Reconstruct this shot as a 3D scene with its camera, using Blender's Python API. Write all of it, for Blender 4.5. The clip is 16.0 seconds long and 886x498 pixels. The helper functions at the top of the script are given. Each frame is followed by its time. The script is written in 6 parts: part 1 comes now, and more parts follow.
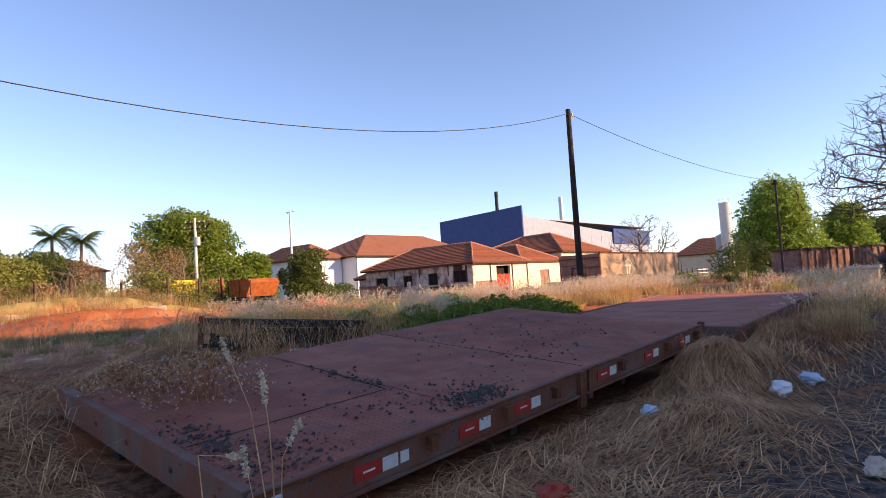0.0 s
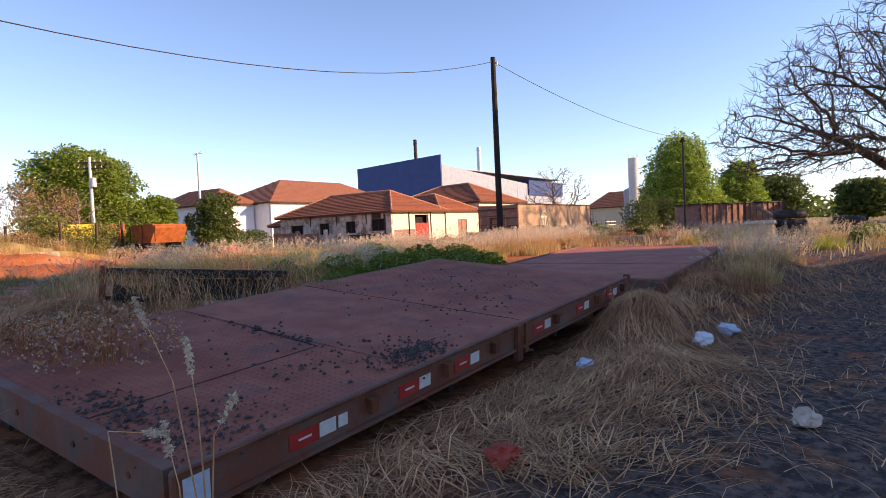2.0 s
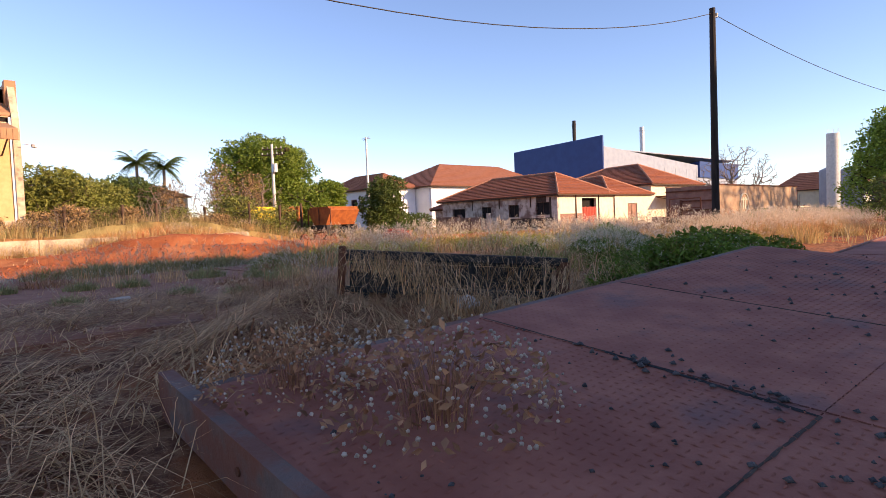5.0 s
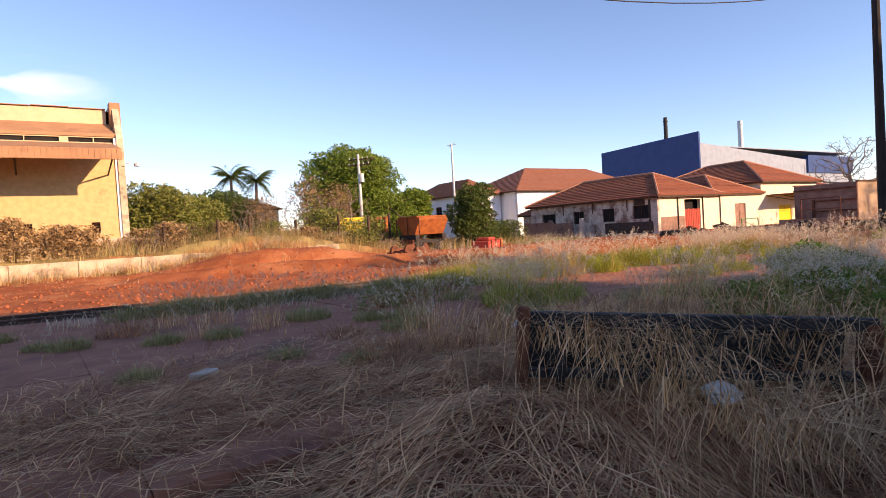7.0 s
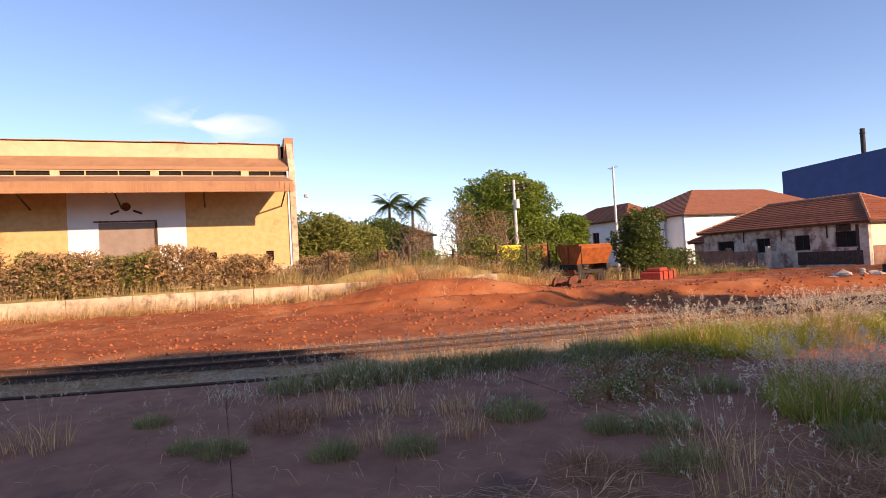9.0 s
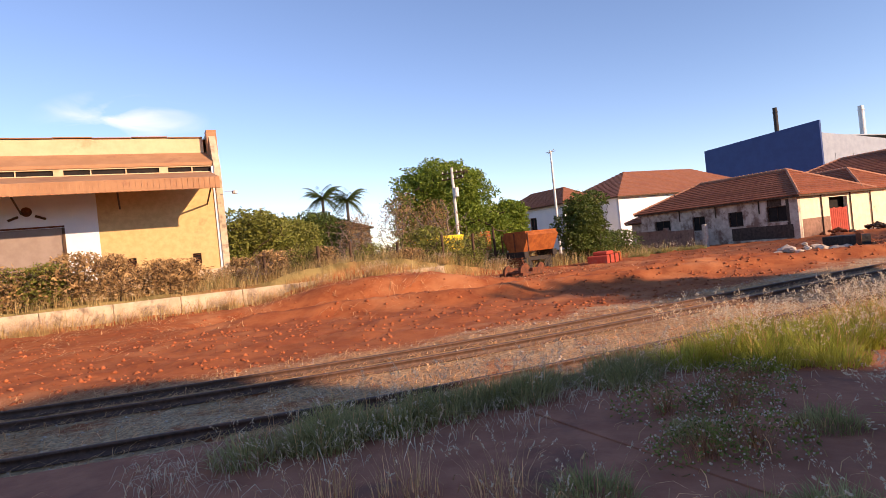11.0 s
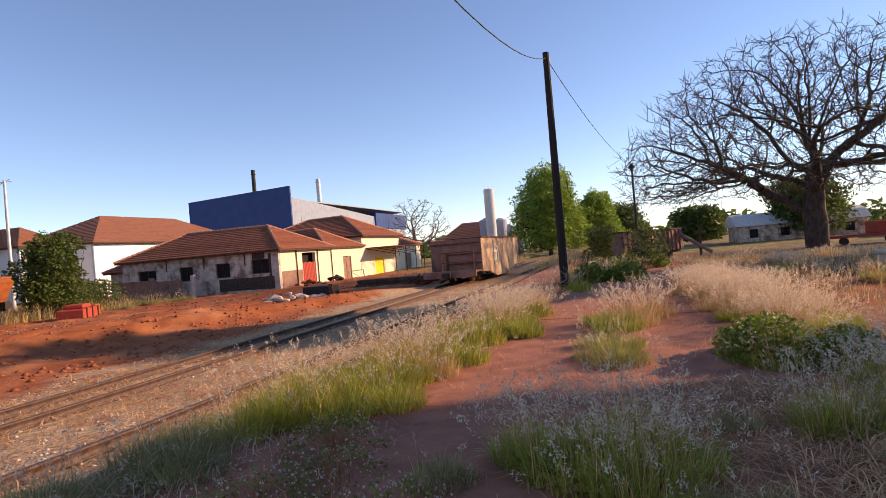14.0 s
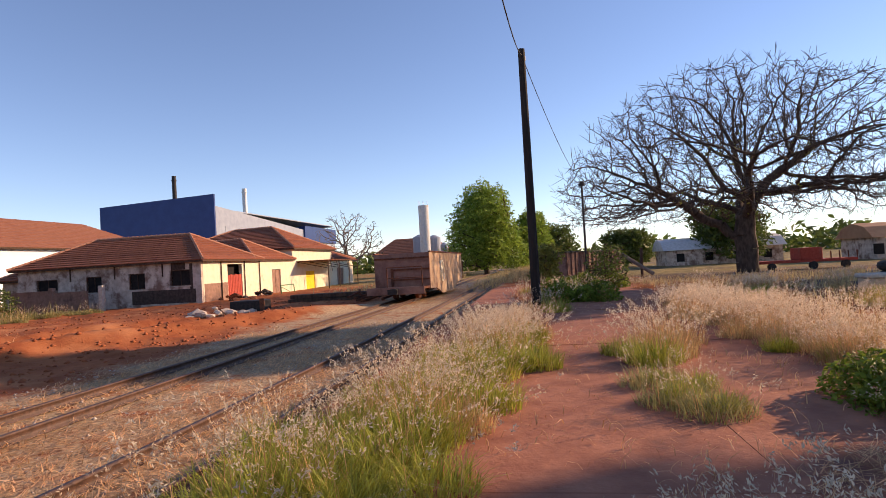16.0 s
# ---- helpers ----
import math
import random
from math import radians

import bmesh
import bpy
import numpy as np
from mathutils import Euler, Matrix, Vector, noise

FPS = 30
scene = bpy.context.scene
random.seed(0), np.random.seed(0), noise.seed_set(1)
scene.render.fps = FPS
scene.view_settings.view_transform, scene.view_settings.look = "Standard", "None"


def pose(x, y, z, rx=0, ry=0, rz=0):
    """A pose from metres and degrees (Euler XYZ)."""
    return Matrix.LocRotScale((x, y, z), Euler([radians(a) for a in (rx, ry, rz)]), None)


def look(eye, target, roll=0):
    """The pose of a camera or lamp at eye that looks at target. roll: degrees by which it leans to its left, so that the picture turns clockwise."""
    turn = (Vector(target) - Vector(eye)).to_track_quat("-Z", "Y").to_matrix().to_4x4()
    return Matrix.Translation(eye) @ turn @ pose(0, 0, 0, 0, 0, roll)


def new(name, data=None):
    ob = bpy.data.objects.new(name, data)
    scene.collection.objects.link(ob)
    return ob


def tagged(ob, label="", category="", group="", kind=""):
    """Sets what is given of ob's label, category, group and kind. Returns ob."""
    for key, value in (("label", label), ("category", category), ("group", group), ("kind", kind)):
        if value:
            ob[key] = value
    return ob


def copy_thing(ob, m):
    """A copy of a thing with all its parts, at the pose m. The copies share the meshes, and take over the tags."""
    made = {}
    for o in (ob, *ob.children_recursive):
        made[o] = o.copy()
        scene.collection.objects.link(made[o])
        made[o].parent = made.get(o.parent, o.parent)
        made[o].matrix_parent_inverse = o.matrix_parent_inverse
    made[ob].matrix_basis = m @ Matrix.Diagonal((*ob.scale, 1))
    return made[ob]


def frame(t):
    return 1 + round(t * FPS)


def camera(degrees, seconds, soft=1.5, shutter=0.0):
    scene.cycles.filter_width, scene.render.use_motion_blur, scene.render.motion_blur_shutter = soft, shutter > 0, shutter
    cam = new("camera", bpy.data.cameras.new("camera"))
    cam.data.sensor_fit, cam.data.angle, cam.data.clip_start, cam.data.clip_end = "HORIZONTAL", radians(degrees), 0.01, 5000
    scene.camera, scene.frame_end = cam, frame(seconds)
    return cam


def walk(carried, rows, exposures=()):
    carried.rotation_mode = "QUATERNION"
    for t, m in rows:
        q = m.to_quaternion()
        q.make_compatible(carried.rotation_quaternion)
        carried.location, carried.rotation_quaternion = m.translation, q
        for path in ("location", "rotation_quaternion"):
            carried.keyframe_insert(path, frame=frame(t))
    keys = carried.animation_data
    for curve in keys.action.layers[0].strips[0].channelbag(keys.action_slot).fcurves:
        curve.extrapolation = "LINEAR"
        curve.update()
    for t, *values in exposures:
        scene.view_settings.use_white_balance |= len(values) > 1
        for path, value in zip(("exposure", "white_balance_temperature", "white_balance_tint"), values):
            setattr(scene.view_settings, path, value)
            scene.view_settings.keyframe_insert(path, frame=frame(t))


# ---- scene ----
cam = camera(73.0, 16.0, soft=0.8)
PATH = [
    (0, (1.458, 0.721, 0.688), (1.31, 2.712, 0.81), -3.5),
    (0.5, (1.35, 1.048, 0.674), (1.14, 3.035, 0.765), -3.7),
    (1, (1.289, 1.053, 0.704), (1.094, 3.043, 0.738), -3.9),
    (1.5, (1.3, 0.999, 0.713), (1.233, 2.998, 0.712), -3.4),
    (2, (1.287, 1.002, 0.718), (1.406, 2.997, 0.654), -2.7),
    (2.5, (1.185, 1.002, 0.753), (1.243, 3.0, 0.685), -2.8),
    (3, (0.969, 1.044, 0.736), (0.789, 3.036, 0.695), -2.6),
    (3.5, (0.748, 1.379, 0.631), (0.437, 3.354, 0.594), -2.3),
    (3.7, (0.638, 1.579, 0.638), (0.305, 3.55, 0.603), -2.5),
    (5.8, (-0.843, 3.5, 0.769), (-1.24, 5.456, 0.649), -1.7),
    (6, (-0.92, 3.446, 0.901), (-1.331, 5.4, 0.788), -1.6),
    (6.5, (-1.264, 4.059, 0.852), (-1.774, 5.992, 0.782), -3.1),
    (7, (-1.572, 4.752, 0.961), (-2.204, 6.648, 0.899), -3.5),
    (7.5, (-2.072, 5.075, 1.093), (-3.056, 6.816, 1.081), -5.2),
    (8, (-2.308, 5.525, 1.178), (-3.353, 7.229, 1.248), -5.4),
    (8.5, (-2.583, 5.919, 1.255), (-3.63, 7.621, 1.325), -3.4),
    (8.7, (-2.751, 6.034, 1.309), (-3.821, 7.723, 1.365), -3.0),
    (10.8, (-4.492, 7.457, 1.616), (-5.477, 9.198, 1.626), -5.7),
    (11, (-4.504, 7.465, 1.616), (-5.386, 9.26, 1.611), -5.9),
    (11.5, (-4.567, 7.162, 1.481), (-4.974, 9.12, 1.46), -5.3),
    (12, (-4.801, 7.326, 1.544), (-4.696, 9.322, 1.482), -4.8),
    (12.5, (-5.171, 7.292, 1.648), (-4.703, 9.236, 1.601), -4.7),
    (13, (-5.182, 8.148, 1.538), (-4.658, 10.078, 1.511), -4.1),
    (13.5, (-5.234, 8.707, 1.541), (-4.694, 10.633, 1.554), -4.3),
    (14, (-5.346, 8.842, 1.552), (-4.625, 10.708, 1.558), -4.8),
    (14.5, (-5.283, 9.236, 1.518), (-4.362, 11.011, 1.532), -3.8),
    (15, (-5.375, 9.966, 1.487), (-4.386, 11.704, 1.515), -4.0),
    (15.5, (-5.514, 10.421, 1.512), (-4.52, 12.156, 1.542), -3.7),
    (16, (-5.41, 11.262, 1.478), (-4.467, 13.024, 1.526), -3.3),
]
walk(cam, [(t, look(eye, target, roll)) for t, eye, target, roll in PATH],
     [(0.0, 0.84, 6900, 25), (3.7, 0.84, 6900, 25), (5.8, 0.78, 6900, 25), (8.7, 0.6, 6900, 25), (11.0, 0.56, 6900, 25), (16.0, 0.4, 6900, 25)])

SUN_AZ = Vector((0.985, -0.174, 0)).normalized()
SUN_EL = radians(20)
CLOUD = (-0.78, 0.585, 0.59)

world = bpy.data.worlds.new("sky")
scene.world = world
world.use_nodes = True
nt = world.node_tree
sky = nt.nodes.new("ShaderNodeTexSky")
sky.sky_type = "NISHITA"
sky.sun_disc = False
sky.sun_elevation = SUN_EL
sky.sun_rotation = math.atan2(SUN_AZ.x, SUN_AZ.y)
sky.air_density, sky.dust_density, sky.ozone_density = 0.82, 0.0, 2.7
# one thin wisp of cloud above the warehouse
way = nt.nodes.new("ShaderNodeTexCoord")
near = nt.nodes.new("ShaderNodeVectorMath")
near.operation = "DISTANCE"
near.inputs[1].default_value = CLOUD
flat = nt.nodes.new("ShaderNodeMapping")
flat.inputs["Scale"].default_value = (1, 1, 2.6)
fall, curl, wisp = nt.nodes.new("ShaderNodeMapRange"), nt.nodes.new("ShaderNodeTexNoise"), nt.nodes.new("ShaderNodeMapRange")
fall.inputs[1].default_value, fall.inputs[2].default_value = 0.12, 0.0
curl.inputs["Scale"].default_value, curl.inputs["Detail"].default_value, curl.inputs["Distortion"].default_value = 9.0, 6.0, 0.8
wisp.inputs[1].default_value, wisp.inputs[2].default_value, wisp.inputs[4].default_value = 0.42, 0.75, 1.0
both, tint = nt.nodes.new("ShaderNodeMath"), nt.nodes.new("ShaderNodeMix")
both.operation, tint.data_type = "MULTIPLY", "RGBA"
tint.inputs[7].default_value = (6.0, 6.1, 6.3, 1)
for a, b in ((way.outputs["Generated"], flat.inputs[0]), (flat.outputs[0], near.inputs[0]), (flat.outputs[0], curl.inputs["Vector"]), (near.outputs["Value"], fall.inputs[0]),
             (curl.outputs["Fac"], wisp.inputs[0]), (fall.outputs[0], both.inputs[0]), (wisp.outputs[0], both.inputs[1]), (both.outputs[0], tint.inputs[0]),
             (sky.outputs[0], tint.inputs[6]), (tint.outputs[2], nt.nodes["Background"].inputs[0])):
    nt.links.new(a, b)
nt.nodes["Background"].inputs[1].default_value = 0.15

sun = new("sun", bpy.data.lights.new("sun", "SUN"))
sun.data.energy, sun.data.angle, sun.data.color = 5.0, radians(0.6), (1.0, 0.74, 0.45)
to_sun = SUN_AZ * math.cos(SUN_EL) + Vector((0, 0, math.sin(SUN_EL)))
sun.matrix_world = look(to_sun * 100, (0, 0, 0))

# The yard runs along the rails: s metres along them, n metres to their left.
U, V = Vector((0.6, 0.8, 0)), Vector((-0.8, 0.6, 0))
RAIL_YAW = math.degrees(math.atan2(-0.6, 0.8))


def at(s, n, z=0.0):
    return U * s + V * n + Vector((0, 0, z))


def rail_pose(s, n, z=0.0, turn=0.0):
    """x runs along the rails, y to their left."""
    p = at(s, n, z)
    return pose(p.x, p.y, p.z, 0, 0, math.degrees(math.atan2(0.8, 0.6)) + turn)


# ---- materials ----
def material(name, dark, light, scale=4.0, rough=0.85, bump=0.3, metal=0.0, spots=None, spot_at=0.6, spot_scale=1.2,
             stretch=(1, 1, 1), bump_scale=None, spec=0.3, vary=0.0, translucent=0.0):
    """Two tones of grain, an optional third tone in larger stains, and fine relief."""
    m = bpy.data.materials.new(name)
    m.use_nodes = True
    t = m.node_tree
    nodes, link = t.nodes, t.links.new
    b = nodes["Principled BSDF"]
    b.inputs["Roughness"].default_value, b.inputs["Metallic"].default_value = rough, metal
    b.inputs["Specular IOR Level"].default_value = spec
    geo = nodes.new("ShaderNodeTexCoord")
    mapping = nodes.new("ShaderNodeMapping")
    mapping.inputs["Scale"].default_value = stretch
    link(geo.outputs["Object"], mapping.inputs[0])

    def grain(s, detail=6.0, r=0.6):
        n = nodes.new("ShaderNodeTexNoise")
        n.inputs["Scale"].default_value, n.inputs["Detail"].default_value, n.inputs["Roughness"].default_value = s, detail, r
        link(mapping.outputs[0], n.inputs["Vector"])
        return n.outputs["Fac"]

    def ramp(f, lo, hi):
        r = nodes.new("ShaderNodeMapRange")
        r.interpolation_type = "SMOOTHSTEP"
        r.inputs[1].default_value, r.inputs[2].default_value = lo, hi
        link(f, r.inputs[0])
        return r.outputs[0]

    def mix(f, a, c):
        x = nodes.new("ShaderNodeMix")
        x.data_type = "RGBA"
        for sock, val in ((x.inputs[0], f), (x.inputs[6], a), (x.inputs[7], c)):
            if isinstance(val, tuple):
                sock.default_value = (*val, 1)
            elif isinstance(val, float):
                sock.default_value = val
            else:
                link(val, sock)
        return x.outputs[2]

    fine = grain(scale)
    col = mix(ramp(fine, 0.32, 0.68), dark, light)
    if spots:
        col = mix(ramp(grain(spot_scale, 5.0, 0.65), spot_at - 0.08, spot_at + 0.1), col, spots)
    if vary:
        info = nodes.new("ShaderNodeNewGeometry")
        hsv = nodes.new("ShaderNodeHueSaturation")
        r = nodes.new("ShaderNodeMapRange")
        r.inputs[3].default_value, r.inputs[4].default_value = 1 - vary, 1 + vary
        link(info.outputs["Random Per Island"], r.inputs[0])
        link(r.outputs[0], hsv.inputs["Value"])
        link(col, hsv.inputs["Color"])
        col = hsv.outputs[0]
    link(col, b.inputs["Base Color"])
    if bump:
        bp = nodes.new("ShaderNodeBump")
        bp.inputs["Strength"].default_value, bp.inputs["Distance"].default_value = bump, 0.03
        link(grain(bump_scale or scale * 3, 5.0, 0.65), bp.inputs["Height"])
        link(bp.outputs[0], b.inputs["Normal"])
    if translucent:
        tr = nodes.new("ShaderNodeBsdfTranslucent")
        link(col, tr.inputs[0])
        ms = nodes.new("ShaderNodeMixShader")
        ms.inputs[0].default_value = translucent
        link(b.outputs[0], ms.inputs[1])
        link(tr.outputs[0], ms.inputs[2])
        link(ms.outputs[0], nodes["Material Output"].inputs[0])
    return m


M = {}


def mat(key, *a, **k):
    M[key] = material(key, *a, **k)
    return M[key]


mat("red_slab", (0.31, 0.115, 0.068), (0.42, 0.17, 0.1), 3.0, 0.9, 0.45, spots=(0.2, 0.085, 0.06), spot_at=0.6, spot_scale=0.9)
mat("deck_steel", (0.3, 0.088, 0.056), (0.42, 0.142, 0.09), 2.5, 0.75, 0.25, spots=(0.22, 0.095, 0.08), spot_at=0.58, spot_scale=1.3)
mat("frame_steel", (0.14, 0.09, 0.076), (0.23, 0.145, 0.115), 6.0, 0.7, 0.35, spots=(0.2, 0.07, 0.045), spot_at=0.47, spot_scale=3.0)
mat("black_steel", (0.02, 0.018, 0.018), (0.045, 0.035, 0.032), 8.0, 0.7, 0.3)
mat("rust", (0.1, 0.035, 0.02), (0.22, 0.075, 0.035), 5.0, 0.85, 0.4, spots=(0.06, 0.03, 0.025), spot_at=0.6, spot_scale=2.0)
mat("rust_orange", (0.25, 0.07, 0.02), (0.42, 0.125, 0.03), 3.0, 0.8, 0.3, spots=(0.22, 0.06, 0.02), spot_at=0.62, spot_scale=1.5)
mat("rust_pink", (0.24, 0.12, 0.09), (0.33, 0.18, 0.13), 3.0, 0.8, 0.3, spots=(0.16, 0.07, 0.05), spot_at=0.56, spot_scale=1.0)
mat("rust_tan", (0.4, 0.26, 0.16), (0.5, 0.34, 0.22), 2.0, 0.8, 0.3, spots=(0.27, 0.13, 0.08), spot_at=0.6, spot_scale=0.8)
mat("rail_steel", (0.07, 0.04, 0.03), (0.13, 0.07, 0.05), 12.0, 0.55, 0.3)
mat("red_tape", (0.4, 0.03, 0.025), (0.5, 0.045, 0.035), 9.0, 0.45, 0.1, spots=(0.25, 0.04, 0.03), spot_at=0.66, spot_scale=5)
mat("white_tape", (0.6, 0.62, 0.6), (0.75, 0.75, 0.73), 20.0, 0.4, 0.1, spots=(0.4, 0.36, 0.32), spot_at=0.66, spot_scale=9)
mat("coal", (0.045, 0.04, 0.042), (0.13, 0.115, 0.11), 20.0, 0.8, 0.4)
mat("plaster_old", (0.46, 0.36, 0.29), (0.7, 0.6, 0.5), 1.6, 0.92, 0.4, spots=(0.24, 0.145, 0.11), spot_at=0.54, spot_scale=0.9)
mat("plaster_cream", (0.72, 0.63, 0.46), (0.8, 0.72, 0.55), 2.0, 0.9, 0.2, spots=(0.52, 0.4, 0.26), spot_at=0.66, spot_scale=0.8)
mat("plaster_brown", (0.24, 0.14, 0.1), (0.34, 0.2, 0.15), 2.5, 0.92, 0.3, spots=(0.15, 0.09, 0.07), spot_at=0.6)
mat("grime", (0.05, 0.035, 0.03), (0.1, 0.07, 0.055), 5.0, 0.95, 0.2)
mat("white_wall", (0.76, 0.78, 0.82), (0.82, 0.83, 0.85), 1.0, 0.8, 0.05, spots=(0.68, 0.69, 0.72), spot_at=0.7, spot_scale=0.4)
mat("roof_tile", (0.22, 0.07, 0.036), (0.32, 0.11, 0.055), 6.0, 0.85, 0.25, spots=(0.2, 0.06, 0.035), spot_at=0.58, spot_scale=1.2, vary=0.16)
mat("roof_brown", (0.25, 0.1, 0.058), (0.31, 0.13, 0.078), 2.0, 0.8, 0.2, spots=(0.24, 0.09, 0.055), spot_at=0.62, spot_scale=0.5)
mat("ridge_tile", (0.45, 0.2, 0.12), (0.55, 0.27, 0.17), 8.0, 0.85, 0.2)
mat("blue_metal", (0.018, 0.045, 0.17), (0.024, 0.06, 0.2), 0.6, 0.5, 0.04)
mat("grey_metal", (0.27, 0.3, 0.36), (0.33, 0.36, 0.42), 0.8, 0.5, 0.04)
mat("dark_opening", (0.012, 0.01, 0.01), (0.025, 0.02, 0.018), 3.0, 0.9, 0.0)
mat("red_paint", (0.36, 0.05, 0.03), (0.45, 0.075, 0.045), 5.0, 0.7, 0.2, spots=(0.27, 0.1, 0.07), spot_at=0.62)
mat("yellow_paint", (0.75, 0.5, 0.015), (0.85, 0.62, 0.02), 4.0, 0.6, 0.1, spots=(0.5, 0.3, 0.04), spot_at=0.66)
mat("green_paint", (0.1, 0.2, 0.09), (0.16, 0.28, 0.13), 5.0, 0.7, 0.1)
mat("wood_dark", (0.055, 0.032, 0.022), (0.12, 0.07, 0.045), 6.0, 0.85, 0.4, stretch=(1, 1, 0.15))
mat("wood_pole", (0.018, 0.014, 0.012), (0.04, 0.03, 0.025), 8.0, 0.85, 0.4, stretch=(1, 1, 0.1))
mat("concrete", (0.42, 0.37, 0.31), (0.56, 0.51, 0.43), 4.0, 0.92, 0.3, spots=(0.27, 0.2, 0.15), spot_at=0.6, spot_scale=0.9)
mat("concrete_pale", (0.55, 0.53, 0.5), (0.65, 0.63, 0.6), 3.0, 0.85, 0.15, spots=(0.45, 0.42, 0.39), spot_at=0.65)
mat("wall_stained", (0.5, 0.38, 0.26), (0.63, 0.51, 0.37), 2.0, 0.92, 0.35, spots=(0.2, 0.15, 0.11), spot_at=0.57, spot_scale=0.9)
mat("yellow_brick", (0.56, 0.37, 0.17), (0.66, 0.45, 0.22), 3.0, 0.88, 0.15, spots=(0.47, 0.28, 0.13), spot_at=0.62, spot_scale=0.5)
mat("sheet_cream", (0.6, 0.43, 0.26), (0.68, 0.5, 0.31), 1.2, 0.75, 0.08, spots=(0.48, 0.3, 0.17), spot_at=0.64, spot_scale=0.4)
mat("sheet_brown", (0.36, 0.19, 0.1), (0.43, 0.235, 0.125), 1.0, 0.75, 0.08, spots=(0.28, 0.13, 0.075), spot_at=0.62, spot_scale=0.5)
mat("door_grey", (0.26, 0.2, 0.175), (0.31, 0.245, 0.215), 1.5, 0.7, 0.06)
mat("bark", (0.05, 0.032, 0.024), (0.11, 0.075, 0.055), 5.0, 0.95, 0.6, stretch=(1, 1, 0.35))
mat("bark_pale", (0.16, 0.12, 0.095), (0.26, 0.2, 0.16), 5.0, 0.95, 0.5, stretch=(1, 1, 0.35))
mat("leaf_bright", (0.17, 0.27, 0.035), (0.32, 0.42, 0.07), 3.0, 0.55, 0.0, vary=0.4, translucent=0.42)
mat("leaf_green", (0.12, 0.185, 0.022), (0.24, 0.31, 0.045), 3.0, 0.55, 0.0, vary=0.35, translucent=0.42)
mat("leaf_dark", (0.065, 0.1, 0.02), (0.135, 0.18, 0.04), 3.0, 0.55, 0.0, vary=0.35, translucent=0.35)
mat("leaf_olive", (0.14, 0.165, 0.03), (0.25, 0.25, 0.055), 3.0, 0.6, 0.0, vary=0.35, translucent=0.25)
mat("leaf_brown", (0.29, 0.18, 0.08), (0.46, 0.3, 0.14), 3.0, 0.7, 0.0, vary=0.35, translucent=0.2)
mat("straw", (0.54, 0.29, 0.13), (0.84, 0.52, 0.27), 3.0, 0.8, 0.0, vary=0.4, translucent=0.2)
mat("straw_dark", (0.31, 0.13, 0.066), (0.56, 0.28, 0.14), 3.0, 0.85, 0.0, vary=0.4, translucent=0.15)
mat("grass_green", (0.3, 0.33, 0.045), (0.48, 0.48, 0.09), 2.0, 0.6, 0.0, vary=0.35, translucent=0.35)
mat("grass_dull", (0.25, 0.24, 0.08), (0.42, 0.37, 0.16), 2.0, 0.7, 0.0, vary=0.35, translucent=0.3)
mat("grass_gold", (0.46, 0.33, 0.14), (0.64, 0.49, 0.24), 2.0, 0.7, 0.0, vary=0.3, translucent=0.35)
mat("plume", (0.62, 0.49, 0.35), (0.84, 0.71, 0.53), 3.0, 0.8, 0.0, vary=0.2, translucent=0.45)
mat("flower_dry", (0.5, 0.38, 0.29), (0.68, 0.54, 0.42), 6.0, 0.9, 0.0, vary=0.25, translucent=0.2)
mat("plastic_white", (0.7, 0.72, 0.75), (0.8, 0.8, 0.82), 10.0, 0.35, 0.1)
mat("plastic_blue", (0.45, 0.55, 0.7), (0.6, 0.68, 0.8), 10.0, 0.25, 0.1)
mat("rubble_stone", (0.45, 0.36, 0.29), (0.6, 0.5, 0.42), 4.0, 0.9, 0.3)
mat("galvanised", (0.5, 0.5, 0.5), (0.62, 0.62, 0.61), 4.0, 0.5, 0.05, metal=0.3)
mat("hills", (0.06, 0.075, 0.04), (0.1, 0.11, 0.06), 0.06, 0.95, 0.0)


# ---- mesh helpers ----
def thing(name, label, category, m=None, group="", kind=""):
    ob = new(name)
    if m is not None:
        ob.matrix_world = m
    return tagged(ob, label, category, group, kind)


def finish(ob, parent):
    if parent is not None:
        ob.parent = parent
    return ob


def part(name, bm, matl, parent=None, label="", smooth=False):
    me = bpy.data.meshes.new(name)
    bm.to_mesh(me)
    bm.free()
    me.materials.append(M[matl])
    if smooth:
        for p in me.polygons:
            p.use_smooth = True
    ob = finish(new(name, me), parent)
    return tagged(ob, label)


def raw(name, verts, faces, matl, parent=None, label="", smooth=False):
    """A mesh from arrays of places and of equal-sided faces."""
    verts, faces = np.asarray(verts, np.float32), np.asarray(faces, np.int32)
    me = bpy.data.meshes.new(name)
    k = faces.shape[1]
    me.vertices.add(len(verts))
    me.vertices.foreach_set("co", verts.ravel())
    me.loops.add(faces.size)
    me.loops.foreach_set("vertex_index", faces.ravel())
    me.polygons.add(len(faces))
    me.polygons.foreach_set("loop_start", np.arange(0, faces.size, k, dtype=np.int32))
    me.polygons.foreach_set("loop_total", np.full(len(faces), k, np.int32))
    me.update(calc_edges=True)
    me.validate()
    me.materials.append(M[matl])
    if smooth:
        me.polygons.foreach_set("use_smooth", np.ones(len(faces), bool))
    ob = finish(new(name, me), parent)
    return tagged(ob, label)


